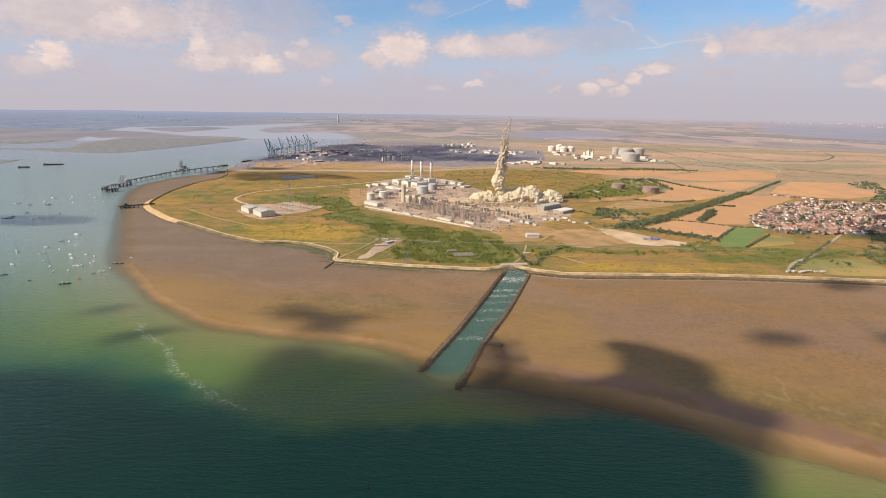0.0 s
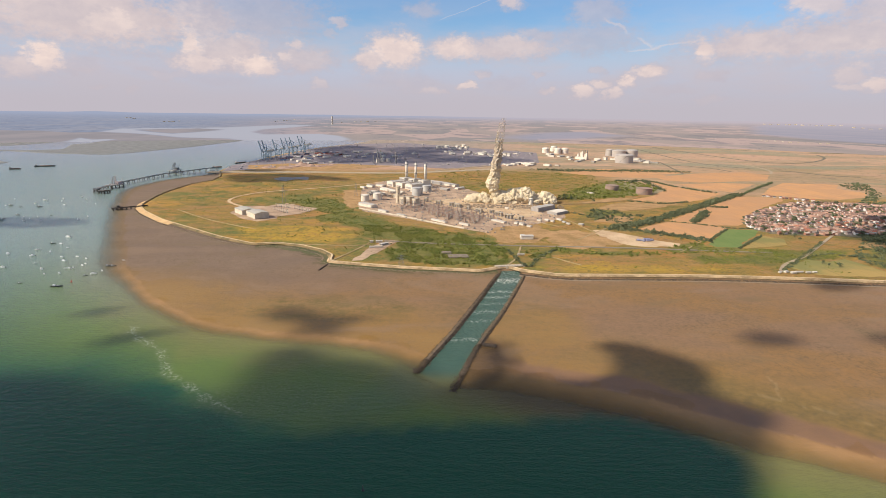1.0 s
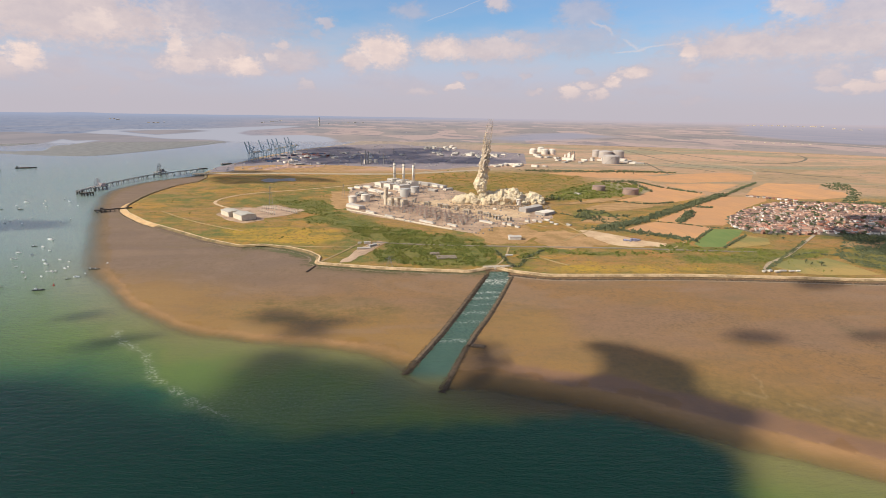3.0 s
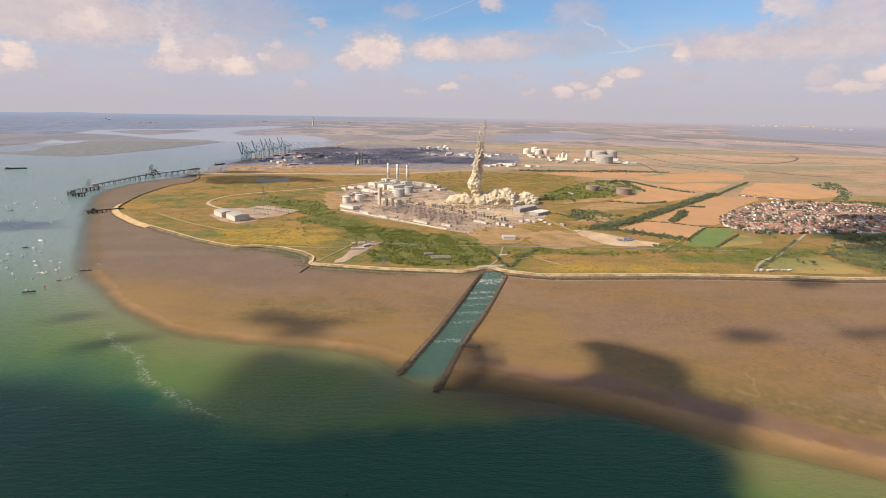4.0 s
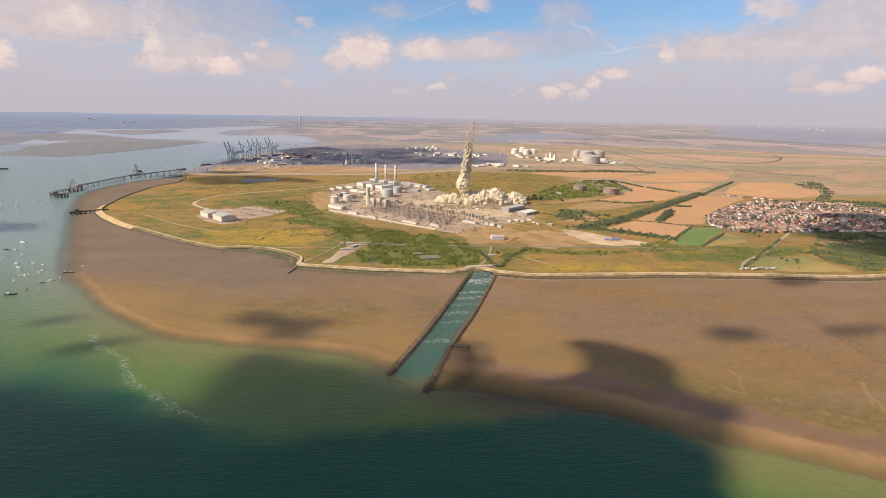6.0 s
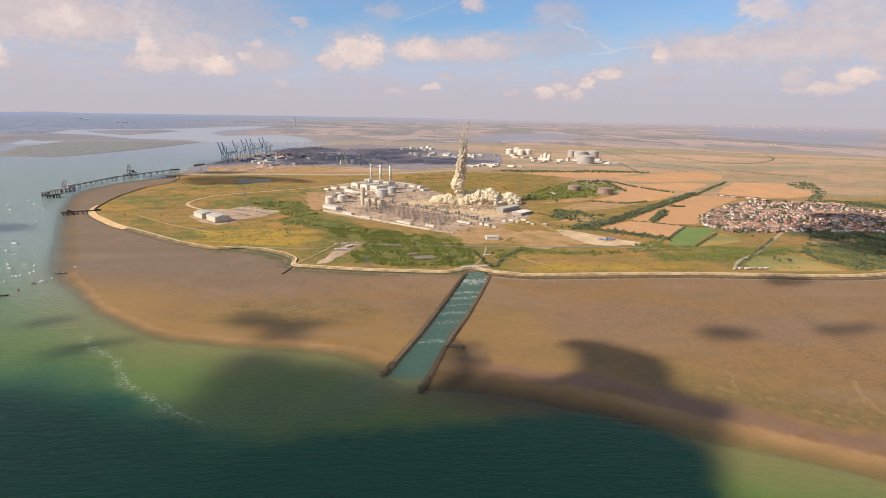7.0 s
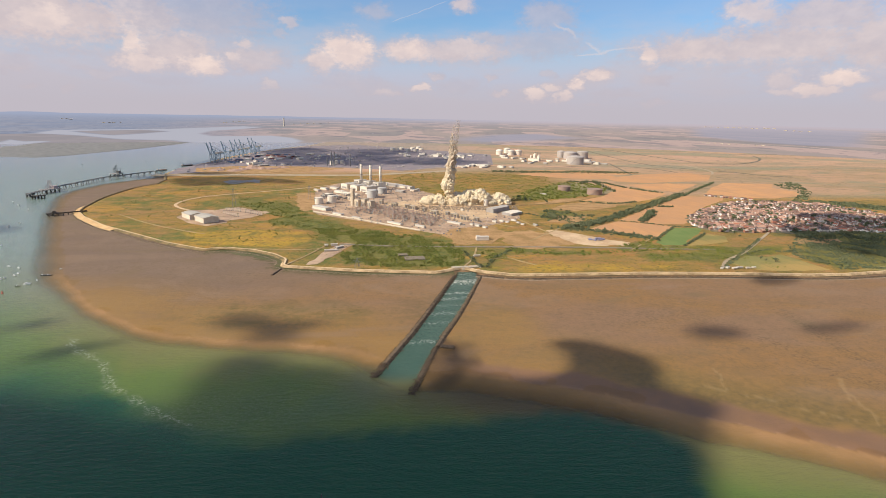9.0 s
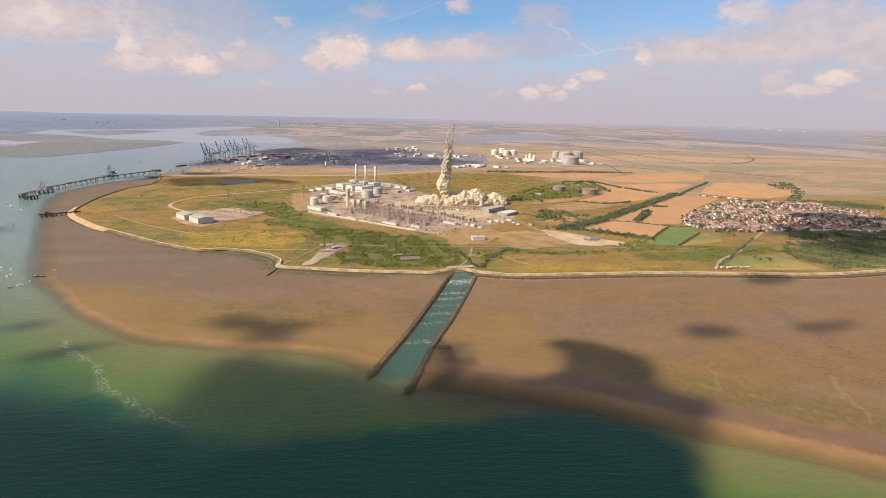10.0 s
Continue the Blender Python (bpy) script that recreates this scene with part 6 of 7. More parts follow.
def yacht(x, y, length, turn):
    t = thing("sailing_yacht", x, y, 0, turn, "white sailing yacht at its mooring with a bare mast", "yacht", "moored boats")
    part("hull", made(hull, length, length * 0.32, length * 0.11), M_GEL, t)
    part("cabin", made(box, 0.05 * length, 0, length * 0.11, length * 0.42, length * 0.17, length * 0.08), M_GEL, t)
    part("window", made(box, 0.05 * length, 0, length * 0.14, length * 0.34, length * 0.175, length * 0.025), M_GLASS, t, "dark cabin window")
    part("mast", made(drum, 0.1 * length, 0, length * 0.11, 0.16, length * 1.2, 6), M_BUS, t, "bare alloy mast")
    part("boom", made(beam, (0.1 * length, 0, length * 0.28), (-0.32 * length, 0, length * 0.28), 0.22), M_BUS, t)
    part("cockpit", made(box, -0.32 * length, 0, length * 0.112, length * 0.2, length * 0.18, length * 0.02), M_DARKHULL, t)


def motor_boat(x, y, length, turn):
    t = thing("motor_boat", x, y, 0, turn, "small white motor boat at its mooring", "boat", "moored boats")
    part("hull", made(hull, length, length * 0.36, length * 0.13), M_GEL, t)
    part("cabin", made(box, 0.08 * length, 0, length * 0.13, length * 0.36, length * 0.24, length * 0.14), M_GEL, t)
    part("windscreen", made(box, 0.08 * length, 0, length * 0.19, length * 0.37, length * 0.245, length * 0.05), M_GLASS, t, "dark windscreen band")
    part("outboard", made(box, -0.53 * length, 0, 0, length * 0.07, length * 0.08, length * 0.2), M_DARKHULL, t)


def work_boat(x, y, length, turn, house=M_GEL):
    t = thing("work_boat", x, y, 0, turn, "dark-hulled work boat with a small wheelhouse", "boat", "moored boats")
    part("hull", made(hull, length, length * 0.27, length * 0.085), M_DARKHULL, t)
    part("wheelhouse", made(box, -0.2 * length, 0, length * 0.085, length * 0.18, length * 0.17, length * 0.14), house, t)
    part("hatch", made(box, 0.12 * length, 0, length * 0.09, length * 0.25, length * 0.14, length * 0.04), M_DECK, t)
    part("mast", made(drum, -0.1 * length, 0, length * 0.09, 0.15, length * 0.35, 6), M_STEEL, t)


def barge(x, y, length, turn):
    t = thing("barge", x, y, 0, turn, "long low dark barge at anchor", "barge", "barges")
    part("hull", made(hull, length, length * 0.17, 3.2), M_DARKHULL, t)
    part("hold_cover", made(box, 0.05 * length, 0, 3.2, length * 0.62, length * 0.12, 1.6), M_RUST, t)
    part("wheelhouse", made(box, -0.4 * length, 0, 3.2, length * 0.08, length * 0.11, 5), M_GREY, t)


for bx, by, ln in ((-663, 799, 11), (-636, 825, 9), (-555, 720, 9), (-647, 914, 13), (-518, 724, 9), (-961, 1299, 13)):
    yacht(bx, by, ln, 160 + random.uniform(-25, 25))
for bx, by, ln in ((-613, 726, 8), (-617, 788, 8), (-607, 812, 7), (-626, 864, 7), (-598, 839, 5), (-552, 762, 8),
                   (-547, 785, 6), (-528, 776, 5.5), (-569, 783, 7), (-523, 724, 6), (-515, 727, 6), (-510, 739, 6.5),
                   (-511, 748, 5), (-534, 696, 5.5), (-516, 700, 6), (-584, 748, 4.5), (-467, 715, 5), (-469, 699, 8),
                   (-910, 1359, 9), (-871, 1316, 8), (-931, 1320, 8), (-912, 1286, 6), (-874, 1239, 7), (-1043, 1310, 7),
                   (-827, 1050, 7), (-829, 1068, 6), (-791, 1047, 7), (-732, 1069, 7), (-731, 1100, 7), (-815, 1260, 6),
                   (-948, 1249, 7), (-857, 1091, 5), (-826, 1087, 5), (-468, 769, 4), (-991, 1214, 6)):
    motor_boat(bx, by, ln, 160 + random.uniform(-40, 40))
for bx, by, ln in ((-641, 867, 9), (-587, 678, 10), (-536, 656, 5.5), (-475, 691, 6), (-472, 738, 9), (-465, 738, 8),
                   (-481, 644, 14), (-986, 1222, 11), (-947, 1202, 7), (-907, 1205, 13), (-883, 1108, 9), (-879, 1047, 11),
                   (-870, 1047, 8), (-879, 1064, 9), (-812, 1107, 5), (-1274, 2338, 8), (-1099, 2518, 9)):
    work_boat(bx, by, ln, 15 + random.uniform(-20, 20))
barge(-1542, 1962, 36, 18), barge(-1513, 2074, 68, 20), barge(-850, 2321, 58, 62), barge(-870, 2119, 40, 50), barge(-1905, 5244, 70, 10)


def buoy(x, y, mat, label, r, h):
    t = thing("buoy", x, y, 0, 0, label, "buoy", "buoys")
    part("float", made(drum, 0, 0, -0.6, r, 1.4, 14, r * 0.8), mat, t)
    part("tower", made(drum, 0, 0, 0.8, r * 0.55, h, 8, r * 0.2), mat, t)
    part("topmark", made(box, 0, 0, 0.8 + h, r * 0.6, r * 0.6, r * 0.6), mat, t)


buoy(-42, 272, M_DARKHULL, "small black navigation buoy with a topmark", 0.9, 2.2)
buoy(-475, 663, M_RED, "small red mooring buoy", 1.3, 1.2)


# ---- the dust of the fallen chimney ----
def dust_material(name, thin):
    m, nt = material(name)
    p = place(nt)
    a, b = grain(nt, p, 0.05, 5, 0.6), grain(nt, p, 0.25, 4, 0.6)
    col = mix(nt, step(nt, a, 0.35, 0.65), rgb(0.66, 0.55, 0.38), rgb(0.56, 0.45, 0.30))
    if thin:
        col = mix(nt, step(nt, split(nt, p)[2], 60, 110), col, mix(nt, a, rgb(0.52, 0.42, 0.31), rgb(0.42, 0.335, 0.25)))
    sh = surface(nt, col, 1.0, 0, calc(nt, "ADD", a, calc(nt, "MULTIPLY", b, 0.4)), 0.25 if thin else 0.7, 3.0, 0.0)
    if thin:
        clear = nt.nodes.new("ShaderNodeBsdfTransparent")
        z = split(nt, p)[2]
        hole = step(nt, calc(nt, "ADD", grain(nt, p, 0.07, 3, 0.55), calc(nt, "MULTIPLY", step(nt, z, 70, 210), 0.62)), 0.50, 1.26)
        ms = nt.nodes.new("ShaderNodeMixShader")
        put(nt, ms.inputs[0], hole), nt.links.new(sh, ms.inputs[1]), nt.links.new(clear.outputs[0], ms.inputs[2])
        sh = ms.outputs[0]
    finish(nt, sh)
    return m


M_BILLOW, M_PLUME = dust_material("dust_billow", False), dust_material("dust_plume", True)


def billows(name, masses, mat, label, category, seed):
    """Cauliflower dust: each swollen mass bears lobes, and each lobe smaller knobs."""
    rs = np.random.RandomState(seed)
    balls = {}
    for k in (1, 2):
        ico = bmesh.new()
        bmesh.ops.create_icosphere(ico, subdivisions=k + 1 if k == 2 else 2, radius=1.0)
        balls[k] = np.array([v.co for v in ico.verts]), np.array([[v.index for v in f.verts] for f in ico.faces])
        ico.free()
    lumps = []
    for x, y, z, r in masses:
        lumps.append((x, y, z, r, 2))
        for _ in range(15):
            d = rs.normal(size=3)
            d[2] = abs(d[2]) * 0.9 - 0.15
            d[1] -= 0.35
            d /= np.linalg.norm(d)
            q = r * rs.uniform(0.30, 0.55)
            c = np.array((x, y, z)) + d * (r * 0.86) * (1, 1, 0.9)
            lumps.append((*c, q, 1))
            for _ in range(4):
                e = d * 0.7 + rs.normal(size=3) * 0.7
                e /= np.linalg.norm(e)
                lumps.append((*(c + e * q * 0.85), q * rs.uniform(0.30, 0.55), 1))
    vs, fs, k = [], [], 0
    for x, y, z, r, kind in lumps:
        base, tri = balls[kind]
        d, ph = rs.normal(size=(4, 3)) * 3.0, rs.uniform(0, 6.28, 4)
        swell = np.abs(np.sin(base @ d.T + ph)).mean(1)
        vs.append(base * (r * (0.78 + 0.38 * swell[:, None])) + (x, y, z)), fs.append(tri + k)
        k += len(base)
    return tagged(mesh_object(name, np.vstack(vs).tolist(), np.vstack(fs), mat, None, True), label, category)


rnd = random.Random(4)
BASE = (178, 1310)


def skyline(u):
    """The height of the cloud's top along its length, -1 to 1."""
    return (17 + 5 * math.sin(u * 7 + 1) + 3 * math.sin(u * 17)) * (1 - 0.3 * u * u) + 20 * math.exp(-((u - 0.34) / 0.15) ** 2) + 8 * math.exp(-((u + 0.15) / 0.2) ** 2) + 7 * math.exp(-((u - 0.70) / 0.16) ** 2)


masses = []
for i in range(98):
    u, v = -1 + 2 * (i + rnd.uniform(0, 1)) / 98, rnd.uniform(-1, 0.8)
    top = 1.25 * skyline(u) * (1 - 0.55 * v * v)
    r = min(rnd.uniform(6.5, 12.0), 5 + top * 0.45)
    masses.append((BASE[0] + 12 + u * 108, BASE[1] + 26 + v * 30 * (1.1 - 0.5 * abs(u)), LAND + max(top - r * 1.1, r * 0.25), r))
    masses.append((BASE[0] + 12 + u * 108, BASE[1] + 2 + rnd.uniform(-6, 6) + 16 * abs(u), LAND + 1.5, rnd.uniform(4, 7.5)))
    if top > 22:
        masses.append((BASE[0] + 12 + u * 108, BASE[1] + 26 + v * 20, LAND + 6, 12))
billows("dust_cloud", masses, M_BILLOW, "billowing pale cream dust cloud spread over cleared ground", "dust cloud", 11)
column = []
for i in range(44):
    u = i / 43
    hgt = 4 + u * 84
    sway = -24 - 20 * math.sin(u * 3.2) * (0.4 + 0.6 * u) + 2 * u
    wide = 12.5 - 6.0 * u + 7.0 * math.exp(-((u - 0.58) / 0.16) ** 2)
    a, rad = rnd.uniform(0, 6.28), wide * rnd.uniform(0.2, 0.6)
    column.append((BASE[0] + sway + rad * math.cos(a), BASE[1] + 18 + rad * math.sin(a), LAND + hgt, wide * rnd.uniform(0.55, 0.8)))
billows("dust_plume", column, M_BILLOW, "rising column of pale dust leaning as it climbs", "dust cloud", 12)


def wisp(x, y, z0, z1, r0, r1, lean):
    """A slack tube of thinning dust, swollen and pinched along its length."""
    rings, seg, verts, faces = 200, 56, [], []
    for i in range(rings):
        u = i / (rings - 1)
        cx, cz = x + lean * u + 1.2 * math.sin(u * 6), z0 + (z1 - z0) * u
        for k in range(seg):
            a = 6.28319 * k / seg
            d = Vector((math.cos(a), math.sin(a), 0))
            q = Vector((cx, y, cz)) * 0.085 + d * 1.1
            swell = abs(noise.noise(q)) * 0.9 + abs(noise.noise(q * 2.6)) * 0.5 + 0.70
            rad = (r0 + (r1 - r0) * u) * swell
            verts.append((cx + d.x * rad, y + d.y * rad, cz + noise.noise(q * 1.7) * 2.0))
    for i in range(rings - 1):
        for k in range(seg):
            n = (k + 1) % seg
            faces.append((i * seg + k, i * seg + n, (i + 1) * seg + n, (i + 1) * seg + k))
    ob = mesh_object("dust_wisp", verts, faces, M_PLUME, None, True)
    return tagged(ob, "thin fading upper column of brownish dust where the chimney stood", "dust cloud")


wisp(BASE[0] - 35, BASE[1] + 18, LAND + 60, LAND + 208, 11.0, 7.0, 20)

# ---- distant power station chimney on the far shore ----
t = thing("far_chimney", -0.19245 * 4560, 4560, 72, 0, "tall pale chimney of a distant power station", "chimney")
part("shaft", made(drum, 0, 0, -20, 7.5, 130, 16, 5.5), M_ROOF_PALE, t)
part("rim", made(drum, 0, 0, 110, 6, 3, 16), M_CONCRETE, t)

# ---- white buildings on the hazy far shores: from, to (bearing and elevation), how many ----
rnd = random.Random(31)
for a0, e0, a1, e1, n in ((31.36, -0.50, 36.95, -0.56, 13), (37.79, -0.69, 39.59, -0.73, 4), (-16.58, -1.00, -14.60, -0.81, 6), (-26.52, -1.13, -25.29, -1.07, 4), (-29.52, -0.76, -28.81, -0.85, 4), (-9.91, -1.03, -6.47, -0.88, 6), (31.18, -2.00, 36.12, -2.06, 10)):
    for i in range(n):
        u = i / (n - 1)
        bearing, rise = radians(a0 + (a1 - a0) * u + rnd.uniform(-0.12, 0.12)), math.tan(radians(e0 + (e1 - e0) * u + rnd.uniform(-0.03, 0.03)))
        reach = min(2401 / (0.495 - rise), 4788)
        ln, hi = rnd.uniform(8, 26), rnd.uniform(2.0, 4.5)
        t = thing("far_building", reach * math.sin(bearing), reach * math.cos(bearing), 0.495 * (reach - 4400) - 3.6, -math.degrees(bearing) + rnd.uniform(-8, 8), "pale building on the hazy far shore", "building", "far buildings")
        part("wall", made(gable, ln, 9, hi, 1.0), M_CONCRETE, t)
        part("roof", made(slopes, ln, 9, hi, 1.0), M_CONCRETE, t)


# ---- outfall channel: rubble training walls and headworks ----
def stones(name, places, mat, label, category):
    """Loose blocks: squashed, turned, chipped cubes joined into one heap."""
    rs = np.random.RandomState(5)
    cube = np.array([(a, b, c) for a in (-1, 1) for b in (-1, 1) for c in (-1, 1)], float)
    quads = np.array([(0, 1, 3, 2), (4, 6, 7, 5), (0, 4, 5, 1), (2, 3, 7, 6), (0, 2, 6, 4), (1, 5, 7, 3)])
    vs, fs = [], []
    for k, (x, y, z, s) in enumerate(places):
        c = cube * rs.uniform(0.7, 1.25, (8, 3)) * np.array([s, s * rs.uniform(0.6, 1), s * rs.uniform(0.5, 0.9)]) / 2
        m = np.array(Euler(rs.uniform(-0.6, 0.6, 2).tolist() + [rs.uniform(0, 6.28)]).to_matrix())
        vs.append(c @ m.T + (x, y, z)), fs.append(quads + 8 * k)
    ob = mesh_object(name, np.vstack(vs).tolist(), np.vstack(fs), mat)
    return tagged(ob, label, category, kind="stuff")


def rubble_along(line, n, spread, top, u0=0.0, u1=1.0, size=(0.6, 1.5)):
    p = rounded_line(line, 2)
    seg = np.concatenate([[0], np.cumsum(np.hypot(*np.diff(p, axis=0).T))])
    r = random.Random(9)
    got = []
    for i in range(n):
        u = r.uniform(u0, u1)
        d = u * seg[-1]
        x, y = np.interp(d, seg, p[:, 0]), np.interp(d, seg, p[:, 1])
        o = r.gauss(0, spread)
        got.append((x + o, y + r.uniform(-1.5, 1.5), top(u) * max(0.05, 1 - abs(o) / (2.4 * spread)) + r.uniform(-0.3, 0.3), r.uniform(*size)))
    return got


def wall_core(name, line, mat, label, h0, h1):
    return ribbon(name, line, 6, mat, label, "training wall", 0.0, shape=[(-5.4, -1.5), (-1.3, h0), (1.2, h0), (4.5, -1.5)])


wall_core("training_wall", CHANNEL_LEFT[:-1], M_WALLROCK, "brown weed-grown rubble training wall along the outfall channel", 2.0, 0.4)
wall_core("training_wall", CHANNEL_RIGHT[:5], M_WALLROCK, "brown rubble training wall along the outfall channel", 2.0, 0.4)
ribbon("training_wall", CHANNEL_RIGHT[4:-1], 6, M_ROCK, "dark broken end of a rubble training wall", "training wall", 0.0, shape=[(-4.5, -1.5), (-1.0, 0.7), (1.0, 0.7), (4.5, -1.5)])
stones("wall_boulders", rubble_along(CHANNEL_LEFT, 2600, 2.0, lambda u: 2.3 - 1.4 * u), M_ROCK, "dark wet boulders heaped along the channel wall", "boulders")
stones("wall_boulders", rubble_along(CHANNEL_RIGHT, 1500, 1.8, lambda u: 2.3 - 0.9 * u, 0.0, 0.66), M_WALLROCK, "brown dry boulders heaped along the channel wall", "boulders")
stones("wall_boulders", rubble_along(CHANNEL_RIGHT, 900, 1.8, lambda u: 2.0 - 1.9 * u, 0.6, 1.0), M_ROCK, "dark wet boulders at the broken wall end", "boulders")
ribbon("sill", [(CHANNEL_RIGHT[4][0] + 3, CHANNEL_RIGHT[4][1]), (CHANNEL_RIGHT[4][0] + 16, CHANNEL_RIGHT[4][1] - 4)], 6, M_ROCK, "dark concrete sill beside the channel wall", "sill", 1.9)


def headworks():
    x, y = 111, 741
    t = thing("outfall_headworks", x, y, 0, 8, "pale concrete outfall headworks with three dark culvert mouths", "outfall")
    part("deck", made(box, 0, 6, 4.2, 46, 8, 1.0), M_CONCRETE, t)
    for i in range(4):
        part("pier", made(box, -19 + i * 12.6, 4, -1.5, 3, 9, 5.7), M_CONCRETE, t)
    # dark sheet behind the piers gives the shade inside the culverts
    part("back_wall", made(box, 0, 10.6, -1.5, 46, 1.0, 5.7), M_STEEL, t, "dark panel for the shade inside the culverts")
    for sx in (-30, 30):
        part("wing_wall", made(box, sx, 1, -1, 16, 3, 5, radians(-25 if sx > 0 else 25)), M_CONCRETE, t)
    for i in range(12):
        part("rail_post", made(box, -22 + 4 * i, 2.4, 5.2, 0.25, 0.25, 1.2), M_STEEL, t)


headworks()
coast_right = [q for q in COAST if q[0] > 125]
coast_left = [q for q in COAST if q[0] < 70][7:]


def along_coast(line, n, o0, o1, z, size):
    p = rounded_line(line, 1)
    seg = np.concatenate([[0], np.cumsum(np.hypot(*np.diff(p, axis=0).T))])
    r = random.Random(2)
    got = []
    for i in range(n):
        d = r.uniform(0, seg[-1])
        j = min(np.searchsorted(seg, d), len(p) - 1)
        t_ = (p[j] - p[j - 1]) / (np.hypot(*(p[j] - p[j - 1])) + 1e-9)
        q = p[j - 1] + t_ * (d - seg[j - 1])
        o = r.uniform(o0, o1)
        got.append((q[0] + t_[1] * o, q[1] - t_[0] * o, z + r.uniform(-0.2, 0.2), r.uniform(*size)))
    return got


stones("revetment", along_coast(coast_right, 2600, 13, 18, 1.5, (0.8, 2.2)), M_ROCK, "dark wet rock revetment at the foot of the sea wall", "revetment")
stones("revetment", along_coast(coast_left, 1500, 12, 15, 1.4, (0.6, 1.6)), M_DRYROCK, "scattered tan stones at the foot of the sea wall", "revetment")
ribbon("shingle_strip", coast_right, 6, M_DRYROCK, "tan shingle strip at the tide mark", "beach", 1.9, shape=[(24, -0.8), (22, -0.05), (20, 0.0), (18.5, -0.6)])

# ---- green things ----
def leaf_material(name, a, b):
    m, nt = material(name)
    col = mix(nt, islet_chance(nt), rgb(*a), rgb(*b))
    col = mix(nt, step(nt, grain(nt, place(nt), 0.02, 3), 0.35, 0.65, 0, 0.4), col, rgb(b[0] * 1.25, b[1] * 1.1, b[2]))
    finish(nt, surface(nt, col, 0.85, 0, spec=0.15))
    return m


M_LEAF = leaf_material("scrub_leaves", (0.110, 0.138, 0.032), (0.225, 0.228, 0.058))
M_DARKLEAF = leaf_material("tree_leaves", (0.080, 0.100, 0.056), (0.150, 0.160, 0.084))
M_BARK = simple("bark", (0.07, 0.05, 0.035), (0.10, 0.075, 0.05), 0.6, 0.95)
CUBE_RND = np.random.RandomState(21)


def leaf_cloud(places, per=26, leaf=0.42):
    """Many small turned leaf sprays round each place (x, y, z, radius, height)."""
    pl = np.repeat(np.array(places, float), per, 0)
    n = len(pl)
    d = CUBE_RND.normal(size=(n, 3))
    d /= np.linalg.norm(d, axis=1)[:, None]
    d[:, 2] = np.abs(d[:, 2]) * 1.0 - 0.12
    rad = CUBE_RND.uniform(0.55, 1.08, n) * (1 + 0.25 * np.sin(d[:, 0] * 5 + pl[:, 0]))
    c = pl[:, :3] + d * np.stack([pl[:, 3], pl[:, 3], pl[:, 4]], 1) * rad[:, None]
    a = CUBE_RND.normal(size=(n, 3))
    b = np.cross(a, d + CUBE_RND.normal(size=(n, 3)) * 0.5)
    a /= np.linalg.norm(a, axis=1)[:, None]
    b /= np.linalg.norm(b, axis=1)[:, None] + 1e-9
    s = (pl[:, 3] * leaf * CUBE_RND.uniform(0.6, 1.3, n))[:, None]
    v = np.stack([c - a * s, c + b * s * 0.8, c + a * s, c - b * s * 0.8], 1).reshape(-1, 3)
    return v, np.arange(4 * n).reshape(-1, 4)


def greenery(name, places, mat, label, category, per=26, leaf=0.42):
    v, f = leaf_cloud(places, per, leaf)
    return tagged(mesh_object(name, v.tolist(), f, mat), label, category, kind="stuff")


def sprinkle(area, n, r0, r1, tall, clump=0.35):
    p = np.array(area, float)
    lo, hi = p.min(0), p.max(0)
    x, y = CUBE_RND.uniform(lo[0], hi[0], n * 4), CUBE_RND.uniform(lo[1], hi[1], n * 4)
    ok = inside(area, x, y) & (wobble(x, y, 60, 12) + CUBE_RND.uniform(-0.6, 0.6, n * 4) > -clump)
    x, y = x[ok][:n], y[ok][:n]
    r = CUBE_RND.uniform(r0, r1, len(x)) * CUBE_RND.uniform(0.7, 1.2, len(x))
    return np.stack([x, y, np.full(len(x), LAND + 0.2), r, r * tall], 1)


def hedge_places(line, gap, r0, r1, tall, spread=1.0):
    p = rounded_line(line, 2)
    seg = np.concatenate([[0], np.cumsum(np.hypot(*np.diff(p, axis=0).T))])
    n = int(seg[-1] / gap)
    d = CUBE_RND.uniform(0, seg[-1], n)
    x = np.interp(d, seg, p[:, 0]) + CUBE_RND.normal(size=n) * spread
    y = np.interp(d, seg, p[:, 1]) + CUBE_RND.normal(size=n) * spread
    r = CUBE_RND.uniform(r0, r1, n)
    return np.stack([x, y, np.full(n, LAND + 0.2), r, r * tall], 1)


greenery("scrub", sprinkle(SCRUB_A, 2600, 0.9, 2.6, 0.8, 0.15), M_LEAF, "dense green scrub of bramble and sallow behind the sea wall", "scrub")
greenery("scrub", sprinkle(SCRUB_B, 800, 1.0, 2.6, 0.9, 0.05), M_LEAF, "low green scrub along the service road", "scrub")
greenery("scrub", sprinkle(SCRUB_C, 600, 1.8, 4.6, 1.1, 0.2), M_LEAF, "green scrub round the disused tanks", "scrub")
greenery("scrub", sprinkle(SCRUB_D, 320, 0.8, 2.2, 0.8), M_LEAF, "green scrub in the dry grass", "scrub")
greenery("woodland", sprinkle(BELT_A, 700, 1.2, 3.2, 1.2, 0.1), M_DARKLEAF, "dark green belt of trees beside the village", "woodland")
greenery("woodland", sprinkle(BELT_B, 480, 1.1, 2.9, 1.2, 0.05), M_DARKLEAF, "dark green belt of trees behind the meadow", "woodland")
greenery("scrub", sprinkle(WOOD_A, 1800, 0.9, 2.4, 0.9, 0.1), M_DARKLEAF, "low bushes in the shaded meadow", "scrub")
